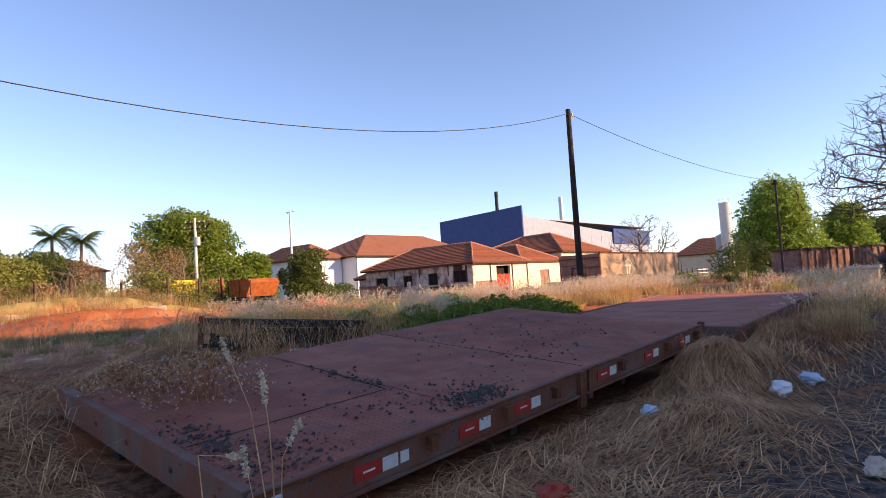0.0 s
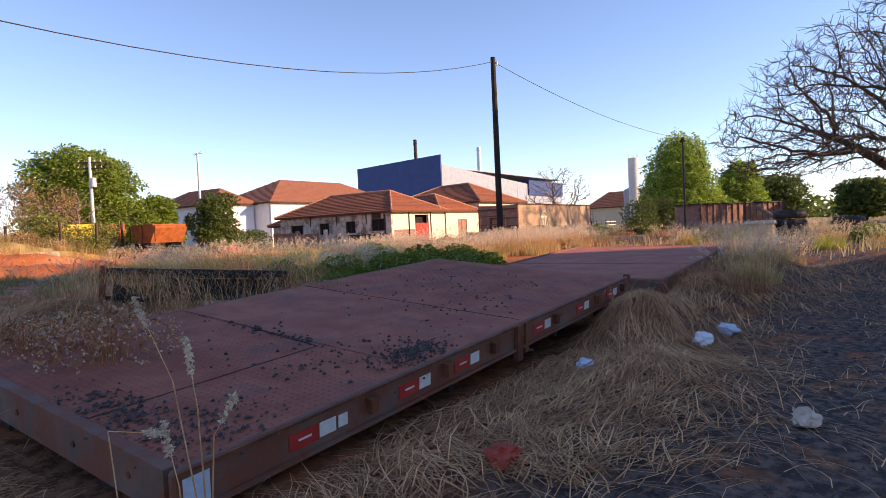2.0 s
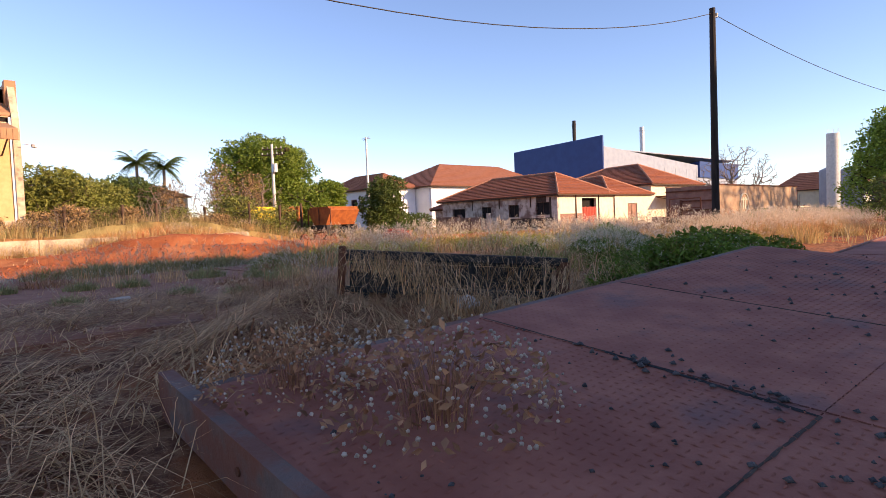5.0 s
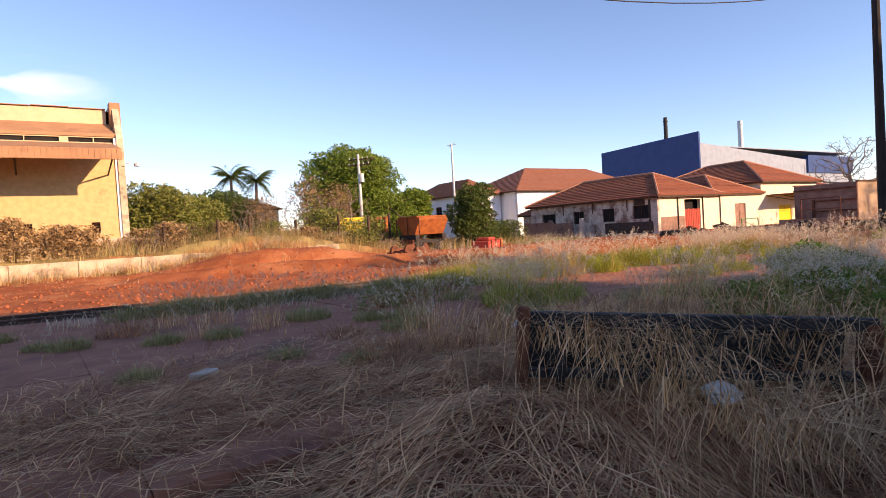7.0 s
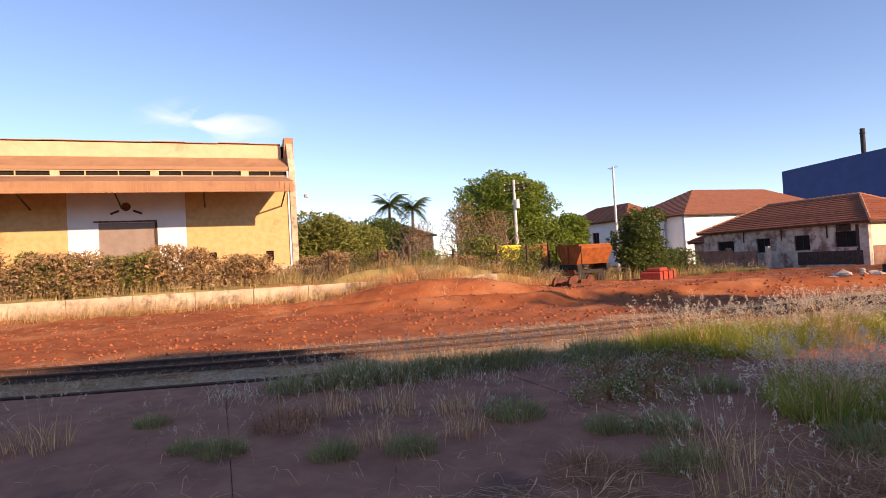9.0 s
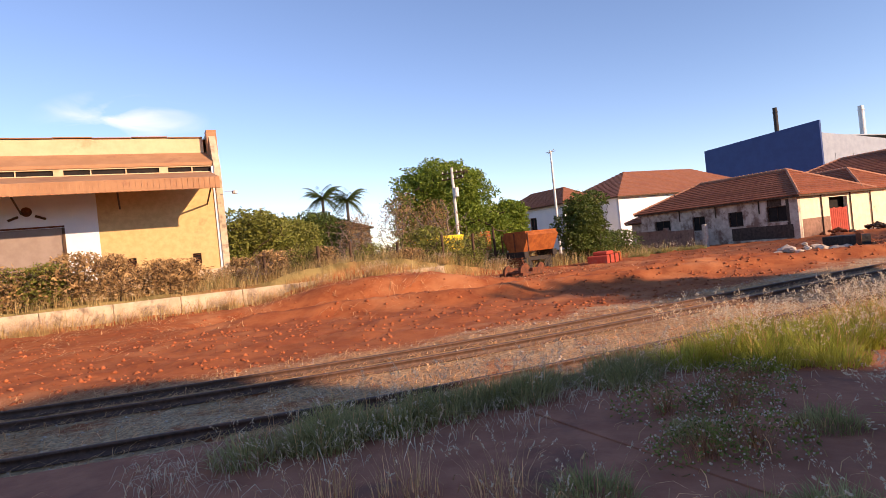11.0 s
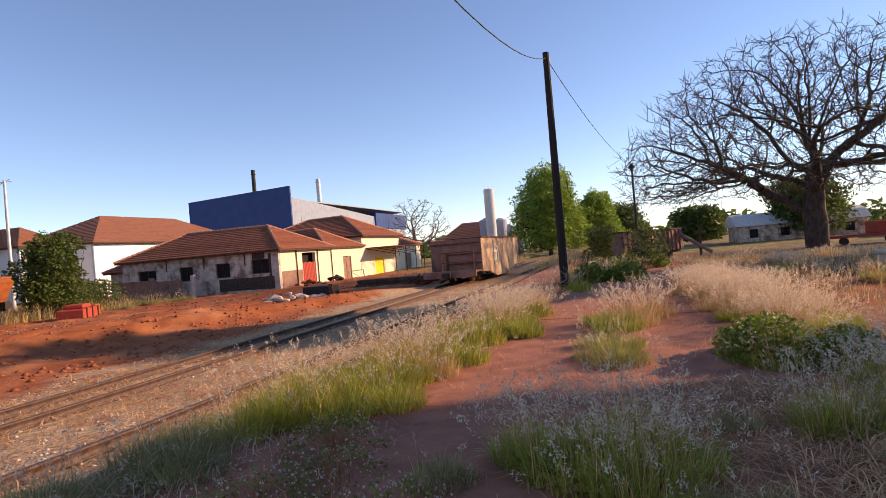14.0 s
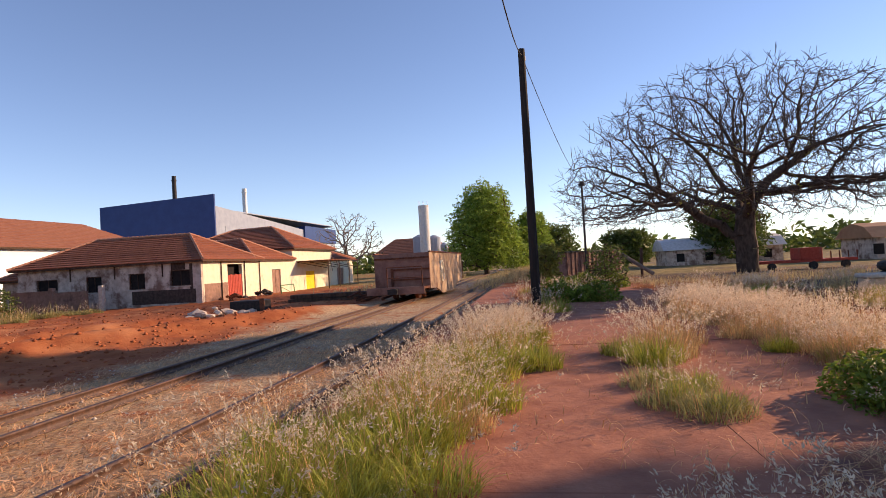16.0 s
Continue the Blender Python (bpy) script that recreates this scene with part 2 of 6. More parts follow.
def box(bm, lo, hi, bevel=0.0, turn=None):
    """Adds a box from corner lo to corner hi."""
    lo, hi = Vector(lo), Vector(hi)
    m = Matrix.Translation((lo + hi) / 2) @ Matrix.Diagonal((*(hi - lo), 1))
    if turn is not None:
        m = turn @ m
    made = bmesh.ops.create_cube(bm, size=1, matrix=m)["verts"]
    if bevel:
        edges = list({e for v in made for e in v.link_edges})
        bmesh.ops.bevel(bm, geom=edges, offset=bevel, segments=1, affect="EDGES")
    return bm


def boxes(*rows, bevel=0.0):
    bm = bmesh.new()
    for lo, hi in rows:
        box(bm, lo, hi, bevel)
    return bm


def rod(bm, a, b, r, r2=None, sides=8):
    """Adds a round bar from a to b."""
    a, b = Vector(a), Vector(b)
    d = b - a
    m = Matrix.Translation((a + b) / 2) @ d.to_track_quat("Z", "Y").to_matrix().to_4x4()
    bmesh.ops.create_cone(bm, cap_ends=True, segments=sides, radius1=r, radius2=r if r2 is None else r2, depth=d.length, matrix=m)
    return bm


def rods(*rows, sides=8):
    bm = bmesh.new()
    for a, b, r in rows:
        rod(bm, a, b, r, sides=sides)
    return bm


def sweep(pts, r, sides=6, closed=False):
    """One connected tube along the points."""
    bm = bmesh.new()
    rings, k = [], len(pts)
    for i, p in enumerate(pts):
        q, o = pts[(i + 1) % k if closed else min(i + 1, k - 1)], pts[(i - 1) % k if closed else max(i - 1, 0)]
        d = (Vector(q) - Vector(o)).normalized()
        x = d.cross(Vector((0, 0, 1))).normalized()
        y = x.cross(d)
        rings.append([bm.verts.new(Vector(p) + (x * math.cos(a) + y * math.sin(a)) * r) for a in [j * 6.28319 / sides for j in range(sides)]])
    for one, two in zip(rings, rings[1:] + (rings[:1] if closed else [])):
        for j in range(sides):
            bm.faces.new((one[j], one[(j + 1) % sides], two[(j + 1) % sides], two[j]))
    bmesh.ops.recalc_face_normals(bm, faces=bm.faces)
    return bm


def prism(bm, poly, a, b, axis=0):
    """Adds a slab with the outline poly (in the other two axes), from a to b along axis."""
    def put(p, c):
        q = list(p)
        q.insert(axis, c)
        return bm.verts.new(q)
    one, two = [put(p, a) for p in poly], [put(p, b) for p in poly]
    bm.faces.new(one)
    bm.faces.new(two[::-1])
    for i in range(len(poly)):
        j = (i + 1) % len(poly)
        bm.faces.new((one[j], one[i], two[i], two[j]))
    bmesh.ops.recalc_face_normals(bm, faces=bm.faces)
    return bm


# ---- ground ----
def smooth(a, b, x):
    t = np.clip((x - a) / (b - a), 0, 1)
    return t * t * (3 - 2 * t)


def bend(s):
    """The rails swing away from the platform towards the warehouse."""
    return 0.012 * np.clip(12 - s, 0, 16) ** 2 + 4.6 * np.clip(-4 - s, 0, 400) * 0.08


def waves(s, n, seed, size):
    r = np.random.RandomState(seed)
    out = 0
    for k in range(5):
        a, f, p = r.uniform(0, 6.28), (1.9 ** k) / size, r.uniform(0, 6.28, 2)
        out = out + np.sin((s * np.cos(a) + n * np.sin(a)) * f + p[0]) * np.cos((n * np.cos(a) - s * np.sin(a)) * f * 0.8 + p[1]) / 1.7 ** k
    return out / 2


# heaps of matted dry grass: s, n, radius, height
MOUNDS = ((8.2, 1.4, 0.65, 0.45), (9.6, 1.1, 0.8, 0.4), (11.2, 0.9, 1.2, 0.5), (13.2, 0.6, 1.3, 0.4), (6.4, 0.9, 0.7, 0.2), (4.5, 6.2, 0.6, 0.2), (3.9, 5.6, 0.5, 0.16),
          (5.0, 7.2, 0.5, 0.12), (7.6, 7.6, 1.0, 0.18), (16, -1.5, 2.0, 0.4), (11, -3, 1.6, 0.25), (5.9, 5.5, 0.7, -0.3))


def ground_z(s, n):
    s, n = np.asarray(s, float), np.asarray(n, float)
    edge = 13.4 + bend(s)
    z = -0.05 + 0 * s
    low = smooth(6.4, 3.0, n) * smooth(22, 14, s)
    z = z - 0.5 * low
    z = z - 0.12 * smooth(25, 45, s) * smooth(13, 9, n)
    yard = smooth(0.0, 0.25, n - edge)
    z = z * (1 - yard) + yard * -0.42
    # ridge and hollow in the red earth, shaped to cast a dark band of shade
    far = n - bend(s)
    along = smooth(3, 10, s) * smooth(37, 29, s)
    hollow = n - (27.0 - 0.42 * (s - 16))
    z = z + along * (0.45 * np.exp(-((hollow + 0.1) / 0.9) ** 2) - 1.6 * smooth(0.1, 0.7, hollow) * smooth(8.0, 3.4, hollow) + 0.12 * np.exp(-((hollow - 8) / 1.2) ** 2))
    bank = smooth(31, 36, n) * smooth(44, 40.5, n) * smooth(8, 13, s) * smooth(21, 16, s)
    z = z + 0.8 * bank
    z = z - 0.2 * smooth(30, 46, far) * smooth(20, 34, s)
    # raised ground behind the low wall
    z = z + 1.05 * smooth(41.05, 41.3, n) * smooth(26, 19, s)
    rough = smooth(20.5, 22, far) * smooth(60, 40, n)
    z = z + rough * (0.06 * waves(s, n, 3, 1.1) + 0.09 * waves(s, n, 4, 0.42))
    z = z + 0.015 * waves(s, n, 5, 0.5) + 0.05 * smooth(6, 3, n) * waves(s, n, 6, 0.9)
    z = z + 2.5 * smooth(60, 140, n) * smooth(70, 30, s)
    z = z - 0.7 * smooth(34, 60, s) * smooth(12, 2, n)
    for a, b, r, h in MOUNDS:
        z = z + h * np.exp(-(((s - a) / r) ** 2 + ((n - b) / (0.75 * r)) ** 2))
    return z


def spaced(fine_lo, fine_hi, step, out):
    core = np.arange(fine_lo, fine_hi + step / 2, step)
    lo, hi, d = [], [], step
    x = fine_lo
    while x > -out:
        d *= 1.22
        x -= d
        lo.append(x)
    x, d = fine_hi, step
    while x < out:
        d *= 1.22
        x += d
        hi.append(x)
    return np.concatenate([lo[::-1], core, hi])


def grid(name, ss, nn, zf, matl):
    S, N = np.meshgrid(ss, nn, indexing="ij")
    Z = zf(S, N)
    verts = np.stack([0.6 * S - 0.8 * N, 0.8 * S + 0.6 * N, Z], -1).reshape(-1, 3)
    a = np.arange(len(ss) * len(nn)).reshape(len(ss), len(nn))
    faces = np.stack([a[:-1, :-1], a[1:, :-1], a[1:, 1:], a[:-1, 1:]], -1).reshape(-1, 4)
    return raw(name, verts, faces, matl, smooth=True)


def ground_material():
    m = bpy.data.materials.new("yard_earth")
    m.use_nodes = True
    t = m.node_tree
    nodes, link = t.nodes, t.links.new
    b = nodes["Principled BSDF"]
    b.inputs["Roughness"].default_value = 0.95
    b.inputs["Specular IOR Level"].default_value = 0.15
    co = nodes.new("ShaderNodeTexCoord").outputs["Object"]

    def noise_at(scale, detail=6, r=0.62):
        n = nodes.new("ShaderNodeTexNoise")
        n.inputs["Scale"].default_value, n.inputs["Detail"].default_value, n.inputs["Roughness"].default_value = scale, detail, r
        link(co, n.inputs["Vector"])
        return n.outputs["Fac"]

    def dot(v):
        d = nodes.new("ShaderNodeVectorMath")
        d.operation = "DOT_PRODUCT"
        link(co, d.inputs[0])
        d.inputs[1].default_value = v
        return d.outputs["Value"]

    def calc(op, a, c):
        x = nodes.new("ShaderNodeMath")
        x.operation = op
        for sock, val in zip(x.inputs, (a, c)):
            if isinstance(val, (int, float)):
                sock.default_value = val
            else:
                link(val, sock)
        return x.outputs[0]

    def ramp(f, lo, hi):
        r = nodes.new("ShaderNodeMapRange")
        r.interpolation_type = "SMOOTHSTEP"
        r.inputs[1].default_value, r.inputs[2].default_value = lo, hi
        link(f, r.inputs[0])
        return r.outputs[0]

    def mix(f, a, c):
        x = nodes.new("ShaderNodeMix")
        x.data_type = "RGBA"
        link(f, x.inputs[0])
        for sock, val in ((x.inputs[6], a), (x.inputs[7], c)):
            if isinstance(val, tuple):
                sock.default_value = (*val, 1)
            else:
                link(val, sock)
        return x.outputs[2]

    s, n = dot(U), dot(V)
    wob = calc("MULTIPLY", calc("SUBTRACT", noise_at(0.35), 0.5), 5.0)
    nw, sw = calc("ADD", n, wob), calc("ADD", s, wob)
    red = mix(ramp(noise_at(1.3), 0.35, 0.65), (0.3, 0.082, 0.03), (0.42, 0.135, 0.05))
    red = mix(ramp(noise_at(0.25), 0.5, 0.7), red, (0.5, 0.2, 0.085))
    straw = mix(ramp(noise_at(16.0), 0.38, 0.62), (0.3, 0.19, 0.11), (0.6, 0.44, 0.27))
    # reddish soil under the stalks, with the shade between them put into its tones
    shaded_thatch_floor = mix(ramp(noise_at(12.0), 0.38, 0.62), (0.15, 0.06, 0.035), (0.34, 0.16, 0.085))
    ballast = mix(ramp(noise_at(14.0), 0.4, 0.62), (0.06, 0.045, 0.042), (0.17, 0.125, 0.105))
    field = mix(ramp(noise_at(0.8), 0.4, 0.6), (0.17, 0.13, 0.05), (0.33, 0.25, 0.1))
    # straw lies between the rails and over the ground beside the trailer
    on_rails = calc("MULTIPLY", ramp(nw, 12.6, 13.8), ramp(nw, 20.9, 19.6))
    beside = ramp(nw, 9.6, 7.5)
    col = mix(calc("MULTIPLY", on_rails, ramp(noise_at(1.6), 0.3, 0.5)), red, straw)
    col = mix(calc("MULTIPLY", beside, ramp(noise_at(0.9), 0.36, 0.52)), col, shaded_thatch_floor)
    dark = calc("MULTIPLY", ramp(nw, 2.0, 0.3), ramp(noise_at(2.0), 0.32, 0.5))
    col = mix(dark, col, ballast)
    out = calc("MAXIMUM", ramp(n, 56.0, 70.0), calc("MAXIMUM", ramp(sw, 60.0, 75.0), calc("MULTIPLY", ramp(n, 41.0, 41.3), ramp(s, 26.0, 20.0))))
    out = calc("MULTIPLY", out, ramp(noise_at(0.12), 0.3, 0.5))
    col = mix(out, col, field)
    link(col, b.inputs["Base Color"])
    bp = nodes.new("ShaderNodeBump")
    bp.inputs["Strength"].default_value, bp.inputs["Distance"].default_value = 0.7, 0.05
    link(noise_at(7.0, 8, 0.7), bp.inputs["Height"])
    link(bp.outputs[0], b.inputs["Normal"])
    return m


M["yard_earth"] = ground_material()
ground = grid("ground", spaced(-14, 56, 0.26, 2600), spaced(-9, 46, 0.22, 2600), ground_z, "yard_earth")
tagged(ground, "bare red earth with straw litter and clods", "ground", kind="structure")


# ---- plants: generators ----
def tubes(nodes, parent, radius, sides=5):
    """Tapered limbs from a skeleton of nodes with parents and radii."""
    idx = np.array([i for i in range(len(nodes)) if parent[i] >= 0])
    a, b = nodes[parent[idx]], nodes[idx]
    ra, rb = np.minimum(radius[parent[idx]], radius[idx] * 1.35), radius[idx]
    d = b - a
    d /= np.linalg.norm(d, axis=1, keepdims=True) + 1e-9
    h = np.where(np.abs(d[:, 2:3]) < 0.9, [[0, 0, 1.0]], [[1.0, 0, 0]])
    x = np.cross(d, h)
    x /= np.linalg.norm(x, axis=1, keepdims=True)
    y = np.cross(d, x)
    ang = np.arange(sides) * 2 * np.pi / sides
    ring = np.cos(ang)[None, :, None] * x[:, None] + np.sin(ang)[None, :, None] * y[:, None]
    verts = np.concatenate([a[:, None] + ring * ra[:, None, None], b[:, None] + ring * rb[:, None, None]], 1)
    k, base = np.arange(sides), np.arange(len(idx))[:, None] * 2 * sides
    faces = np.stack([base + k, base + (k + 1) % sides, base + sides + (k + 1) % sides, base + sides + k], -1)
    return verts.reshape(-1, 3), faces.reshape(-1, 4)


def grow(points, start, step, reach, kill, seed, rounds=120, wander=0.25):
    """A branch skeleton that grows towards the given points."""
    r = np.random.RandomState(seed)
    nodes, parent = [np.array(p, float) for p in start], [-1] + list(range(len(start) - 1))
    alive = np.ones(len(points), bool)
    near = np.full(len(points), 1e9)
    which = np.zeros(len(points), int)
    for i, p in enumerate(nodes):
        d = np.linalg.norm(points - p, axis=1)
        m = d < near
        near[m], which[m] = d[m], i
    for _ in range(rounds):
        use = alive & (near < reach)
        if not use.any():
            break
        ways = {}
        dirs = points[use] - np.array(nodes)[which[use]]
        dirs /= np.linalg.norm(dirs, axis=1, keepdims=True) + 1e-9
        for w, d in zip(which[use], dirs):
            ways[w] = ways.get(w, 0) + d
        for w, d in ways.items():
            d = d / (np.linalg.norm(d) + 1e-9) + r.normal(0, wander, 3)
            p = nodes[w] + step * d / np.linalg.norm(d)
            nodes.append(p)
            parent.append(w)
            dist = np.linalg.norm(points - p, axis=1)
            m = dist < near
            near[m], which[m] = dist[m], len(nodes) - 1
        alive &= near > kill
    return np.array(nodes), np.array(parent)


def thickness(parent, tip, power):
    r = np.zeros(len(parent))
    kids = np.bincount(parent[parent >= 0], minlength=len(parent))
    acc = np.where(kids == 0, tip ** power, 0.0)
    for i in range(len(parent) - 1, 0, -1):
        acc[parent[i]] += acc[i]
    return acc ** (1 / power)


def in_dome(r, count, centre, radii, flat=0.0, shell=0.35):
    """Random places in a dome, denser towards its skin."""
    d = r.normal(size=(count * 3, 3))
    d /= np.linalg.norm(d, axis=1, keepdims=True)
    rad = r.uniform(shell, 1, len(d)) ** 0.6
    p = d * rad[:, None]
    p = p[p[:, 2] > flat][:count]
    return p * radii + centre


def leaf_cards(r, places, size, spread=1.0):
    """A small bent leaf spray at each place."""
    k = len(places)
    d = r.normal(size=(k, 3))
    d[:, 2] *= 0.7
    d /= np.linalg.norm(d, axis=1, keepdims=True)
    e = np.cross(d, r.normal(size=(k, 3)))
    e /= np.linalg.norm(e, axis=1, keepdims=True)
    f = np.cross(d, e)
    sz = size * r.uniform(0.6, 1.4, (k, 1))
    p = places
    verts = np.stack([p - d * sz, p + e * sz * 0.42 + f * sz * 0.2, p + d * sz, p - e * sz * 0.42 + f * sz * 0.2], 1)
    a = np.arange(k)[:, None] * 4
    faces = np.concatenate([a + [0, 1, 2], a + [0, 2, 3]])
    return verts.reshape(-1, 3), faces


def crown_places(r, lobes, count):
    """Leaf places on the skins of overlapping lobes (centre, radii)."""
    out = []
    total = sum(l[1][0] * l[1][2] for l in lobes)
    for c, rad in lobes:
        k = int(count * rad[0] * rad[2] / total)
        d = r.normal(size=(k, 3))
        d /= np.linalg.norm(d, axis=1, keepdims=True)
        bumps = 1 + 0.16 * np.sin(d[:, :1] * 7 + c[0]) * np.sin(d[:, 1:2] * 6 + c[1]) + 0.14 * np.sin(d[:, 2:] * 9 + d[:, :1] * 5 + c[0])
        q = np.array(c) + d * np.array(rad) * bumps * (r.uniform(0.35, 1.0, (k, 1)) ** 0.35)
        out.append(q)
    return np.concatenate(out)


def leafy_tree(name, label, s, n, z, height, width, seed, leaf="leaf_green", count=16000, size=0.24, trunk=0.3, lobes=9, squat=0.0, low=0.25, category="tree"):
    r = np.random.RandomState(seed)
    t = thing(name, label, category, Matrix.Translation(at(s, n, z)))
    ls = []
    for i in range(lobes):
        f = i / max(1, lobes - 1)
        zc = height * (low + (0.86 - low) * f)
        spread = width / 2 * (0.72 - 0.55 * max(0, f - 0.25) * (1 - squat))
        a = i * 2.4 + r.uniform(-0.5, 0.5)
        off = spread * r.uniform(0.35, 0.8) * (1 - 0.6 * f * (1 - squat))
        rad = width * r.uniform(0.2, 0.3) * (1.05 - 0.4 * f * (1 - squat))
        ls.append(((off * math.cos(a), off * math.sin(a), zc), (rad, rad, min(rad * 0.9, height - zc))))
    ls.append(((0, 0, height * 0.55), (width * 0.3, width * 0.3, height * 0.42)))
    pts = crown_places(r, ls, count)
    pts = pts[pts[:, 2] > height * 0.06]
    v, f = leaf_cards(r, pts, size)
    raw("crown", v, f, leaf, t)
    att = pts[r.choice(len(pts), min(260, len(pts)), False)]
    nodes, par = grow(att, [(0, 0, -0.2), (0, 0, height * 0.1), (0.05, 0, height * 0.2), (0, 0.05, height * 0.3)], height * 0.05, height, height * 0.07, seed, 40)
    rad = thickness(par, 0.02, 2.2)
    rad *= trunk / rad[0]
    v, f = tubes(nodes, par, np.maximum(rad, 0.015), 6)
    raw("trunk", v, f, "bark", t, smooth=True)
    return t


def bare_tree(name, label, s, n, z, height, width, seed, trunk=0.3, count=500, tip=0.012, matl="bark", low=0.3):
    r = np.random.RandomState(seed)
    t = thing(name, label, "tree", Matrix.Translation(at(s, n, z)))
    pts = in_dome(r, count, (0, 0, height * low), (width / 2, width / 2, height * (1 - low)), 0.0, 0.3)
    start = [(0, 0, -0.2), (0.02, 0, height * 0.12), (0, 0.05, height * 0.22)]
    nodes, par = grow(pts, start, height * 0.035, height * 2, height * 0.045, seed, 90)
    rad = thickness(par, tip, 2.3)
    rad *= trunk / rad[0]
    v, f = tubes(nodes, par, np.maximum(rad, tip), 4)
    raw("trunk", v, f, matl, t)
    return t


def blade_mesh(r, base, heading, height, width, droop, lean=None, segs=3):
    """Curved tapering blades: places (k,3), headings (k), heights, widths, droop 0..1."""
    k = len(base)
    h, w, dr = (np.broadcast_to(np.asarray(q, float), (k,)) for q in (height, width, droop))
    out = np.stack([np.cos(heading), np.sin(heading), 0 * heading], -1)
    side = np.stack([-np.sin(heading), np.cos(heading), 0 * heading], -1)
    rows = []
    for j in range(segs + 1):
        t = j / segs
        bendy = dr * 1.5 * t
        p = base + out * (h * t * np.sin(bendy))[:, None] + np.array([0, 0, 1.0]) * (h * t * np.cos(bendy))[:, None]
        ww = w * (1 - 0.85 * t ** 1.5) / 2
        rows += [p - side * ww[:, None], p + side * ww[:, None]]
    verts = np.stack(rows, 1)
    m = 2 * (segs + 1)
    a = np.arange(k)[:, None] * m
    faces = np.concatenate([a + [2 * j, 2 * j + 1, 2 * j + 3, 2 * j + 2] for j in range(segs)])
    return verts.reshape(-1, 3), faces


def plume_mesh(r, base, heading, height, droop, length, fat):
    """Feathery seed heads at the tips of stalks."""
    bendy = droop * 1.5
    out = np.stack([np.cos(heading), np.sin(heading), 0 * heading], -1)
    tip = base + out * (height * np.sin(bendy))[:, None] + np.array([0, 0, 1.0]) * (height * np.cos(bendy))[:, None]
    k, each = len(base), 13
    t = r.uniform(0, 1, (k, each, 1)) ** 0.8
    axis = out * np.sin(bendy + 0.2)[:, None] + np.array([0, 0, 1.0]) * np.cos(bendy + 0.2)[:, None]
    c = tip[:, None] + axis[:, None] * (t - 0.35) * length + r.normal(0, 1, (k, each, 3)) * fat * (1 - 0.6 * t)
    d = axis[:, None] + r.normal(0, 0.8, (k, each, 3))
    d /= np.linalg.norm(d, axis=-1, keepdims=True)
    e = np.cross(d, r.normal(size=(k, each, 3)))
    e /= np.linalg.norm(e, axis=-1, keepdims=True)
    sz = length * 0.14
    v = np.stack([c - d * sz, c + e * sz * 0.3, c + d * sz, c - e * sz * 0.3], 2).reshape(-1, 3)
    a = np.arange(k * each)[:, None] * 4
    return v, a + [0, 1, 2, 3]


# ---- platform ----
platform = thing("pavement", "dusty red concrete station platform with open joints", "pavement", kind="structure")
rs = np.random.RandomState(8)
for i in range(17):
    for j in range(2):
        s0, s1 = -16 + i * 3.2, -16 + (i + 1) * 3.2 - 0.005
        na, nb = [(6.7, 9.6), (9.604, 13.4)][j]
        e0, e1 = (bend(s0), bend(s1)) if j == 1 else (0.0, 0.0)
        dz = rs.uniform(-0.008, 0.008)
        bm = bmesh.new()
        top = [bm.verts.new(at(a, b, dz + rs.uniform(-0.004, 0.004))) for a, b in ((s0, na), (s1, na), (s1, nb + e1), (s0, nb + e0))]
        low = [bm.verts.new(v.co - Vector((0, 0, 0.5 if j == 1 else 0.12))) for v in top]
        bm.faces.new(top)
        for k in range(4):
            bm.faces.new((top[k], low[k], low[(k + 1) % 4], top[(k + 1) % 4]))
        bmesh.ops.recalc_face_normals(bm, faces=bm.faces)
        part("slab", bm, "red_slab", platform)
# ---- buildings ----
def courses(bm, p0, p1, q1, q0, rows, lip=0.05):
    """A roof plane in overlapping courses, from the eave p0-p1 up to q0-q1."""
    p0, p1, q0, q1 = map(Vector, (p0, p1, q0, q1))
    up = (p1 - p0).cross((q0 + q1) / 2 - (p0 + p1) / 2).normalized()
    if up.z < 0:
        up = -up
    for k in range(rows):
        a, b = k / rows, (k + 1) / rows
        lo0, lo1, hi0, hi1 = p0.lerp(q0, a), p1.lerp(q1, a), p0.lerp(q0, b), p1.lerp(q1, b)
        vs = [bm.verts.new(x) for x in (lo0 + up * lip, lo1 + up * lip, hi1, hi0, lo0 - up * 0.02, lo1 - up * 0.02)]
        bm.faces.new(vs[:4])
        bm.faces.new((vs[4], vs[5], vs[1], vs[0]))


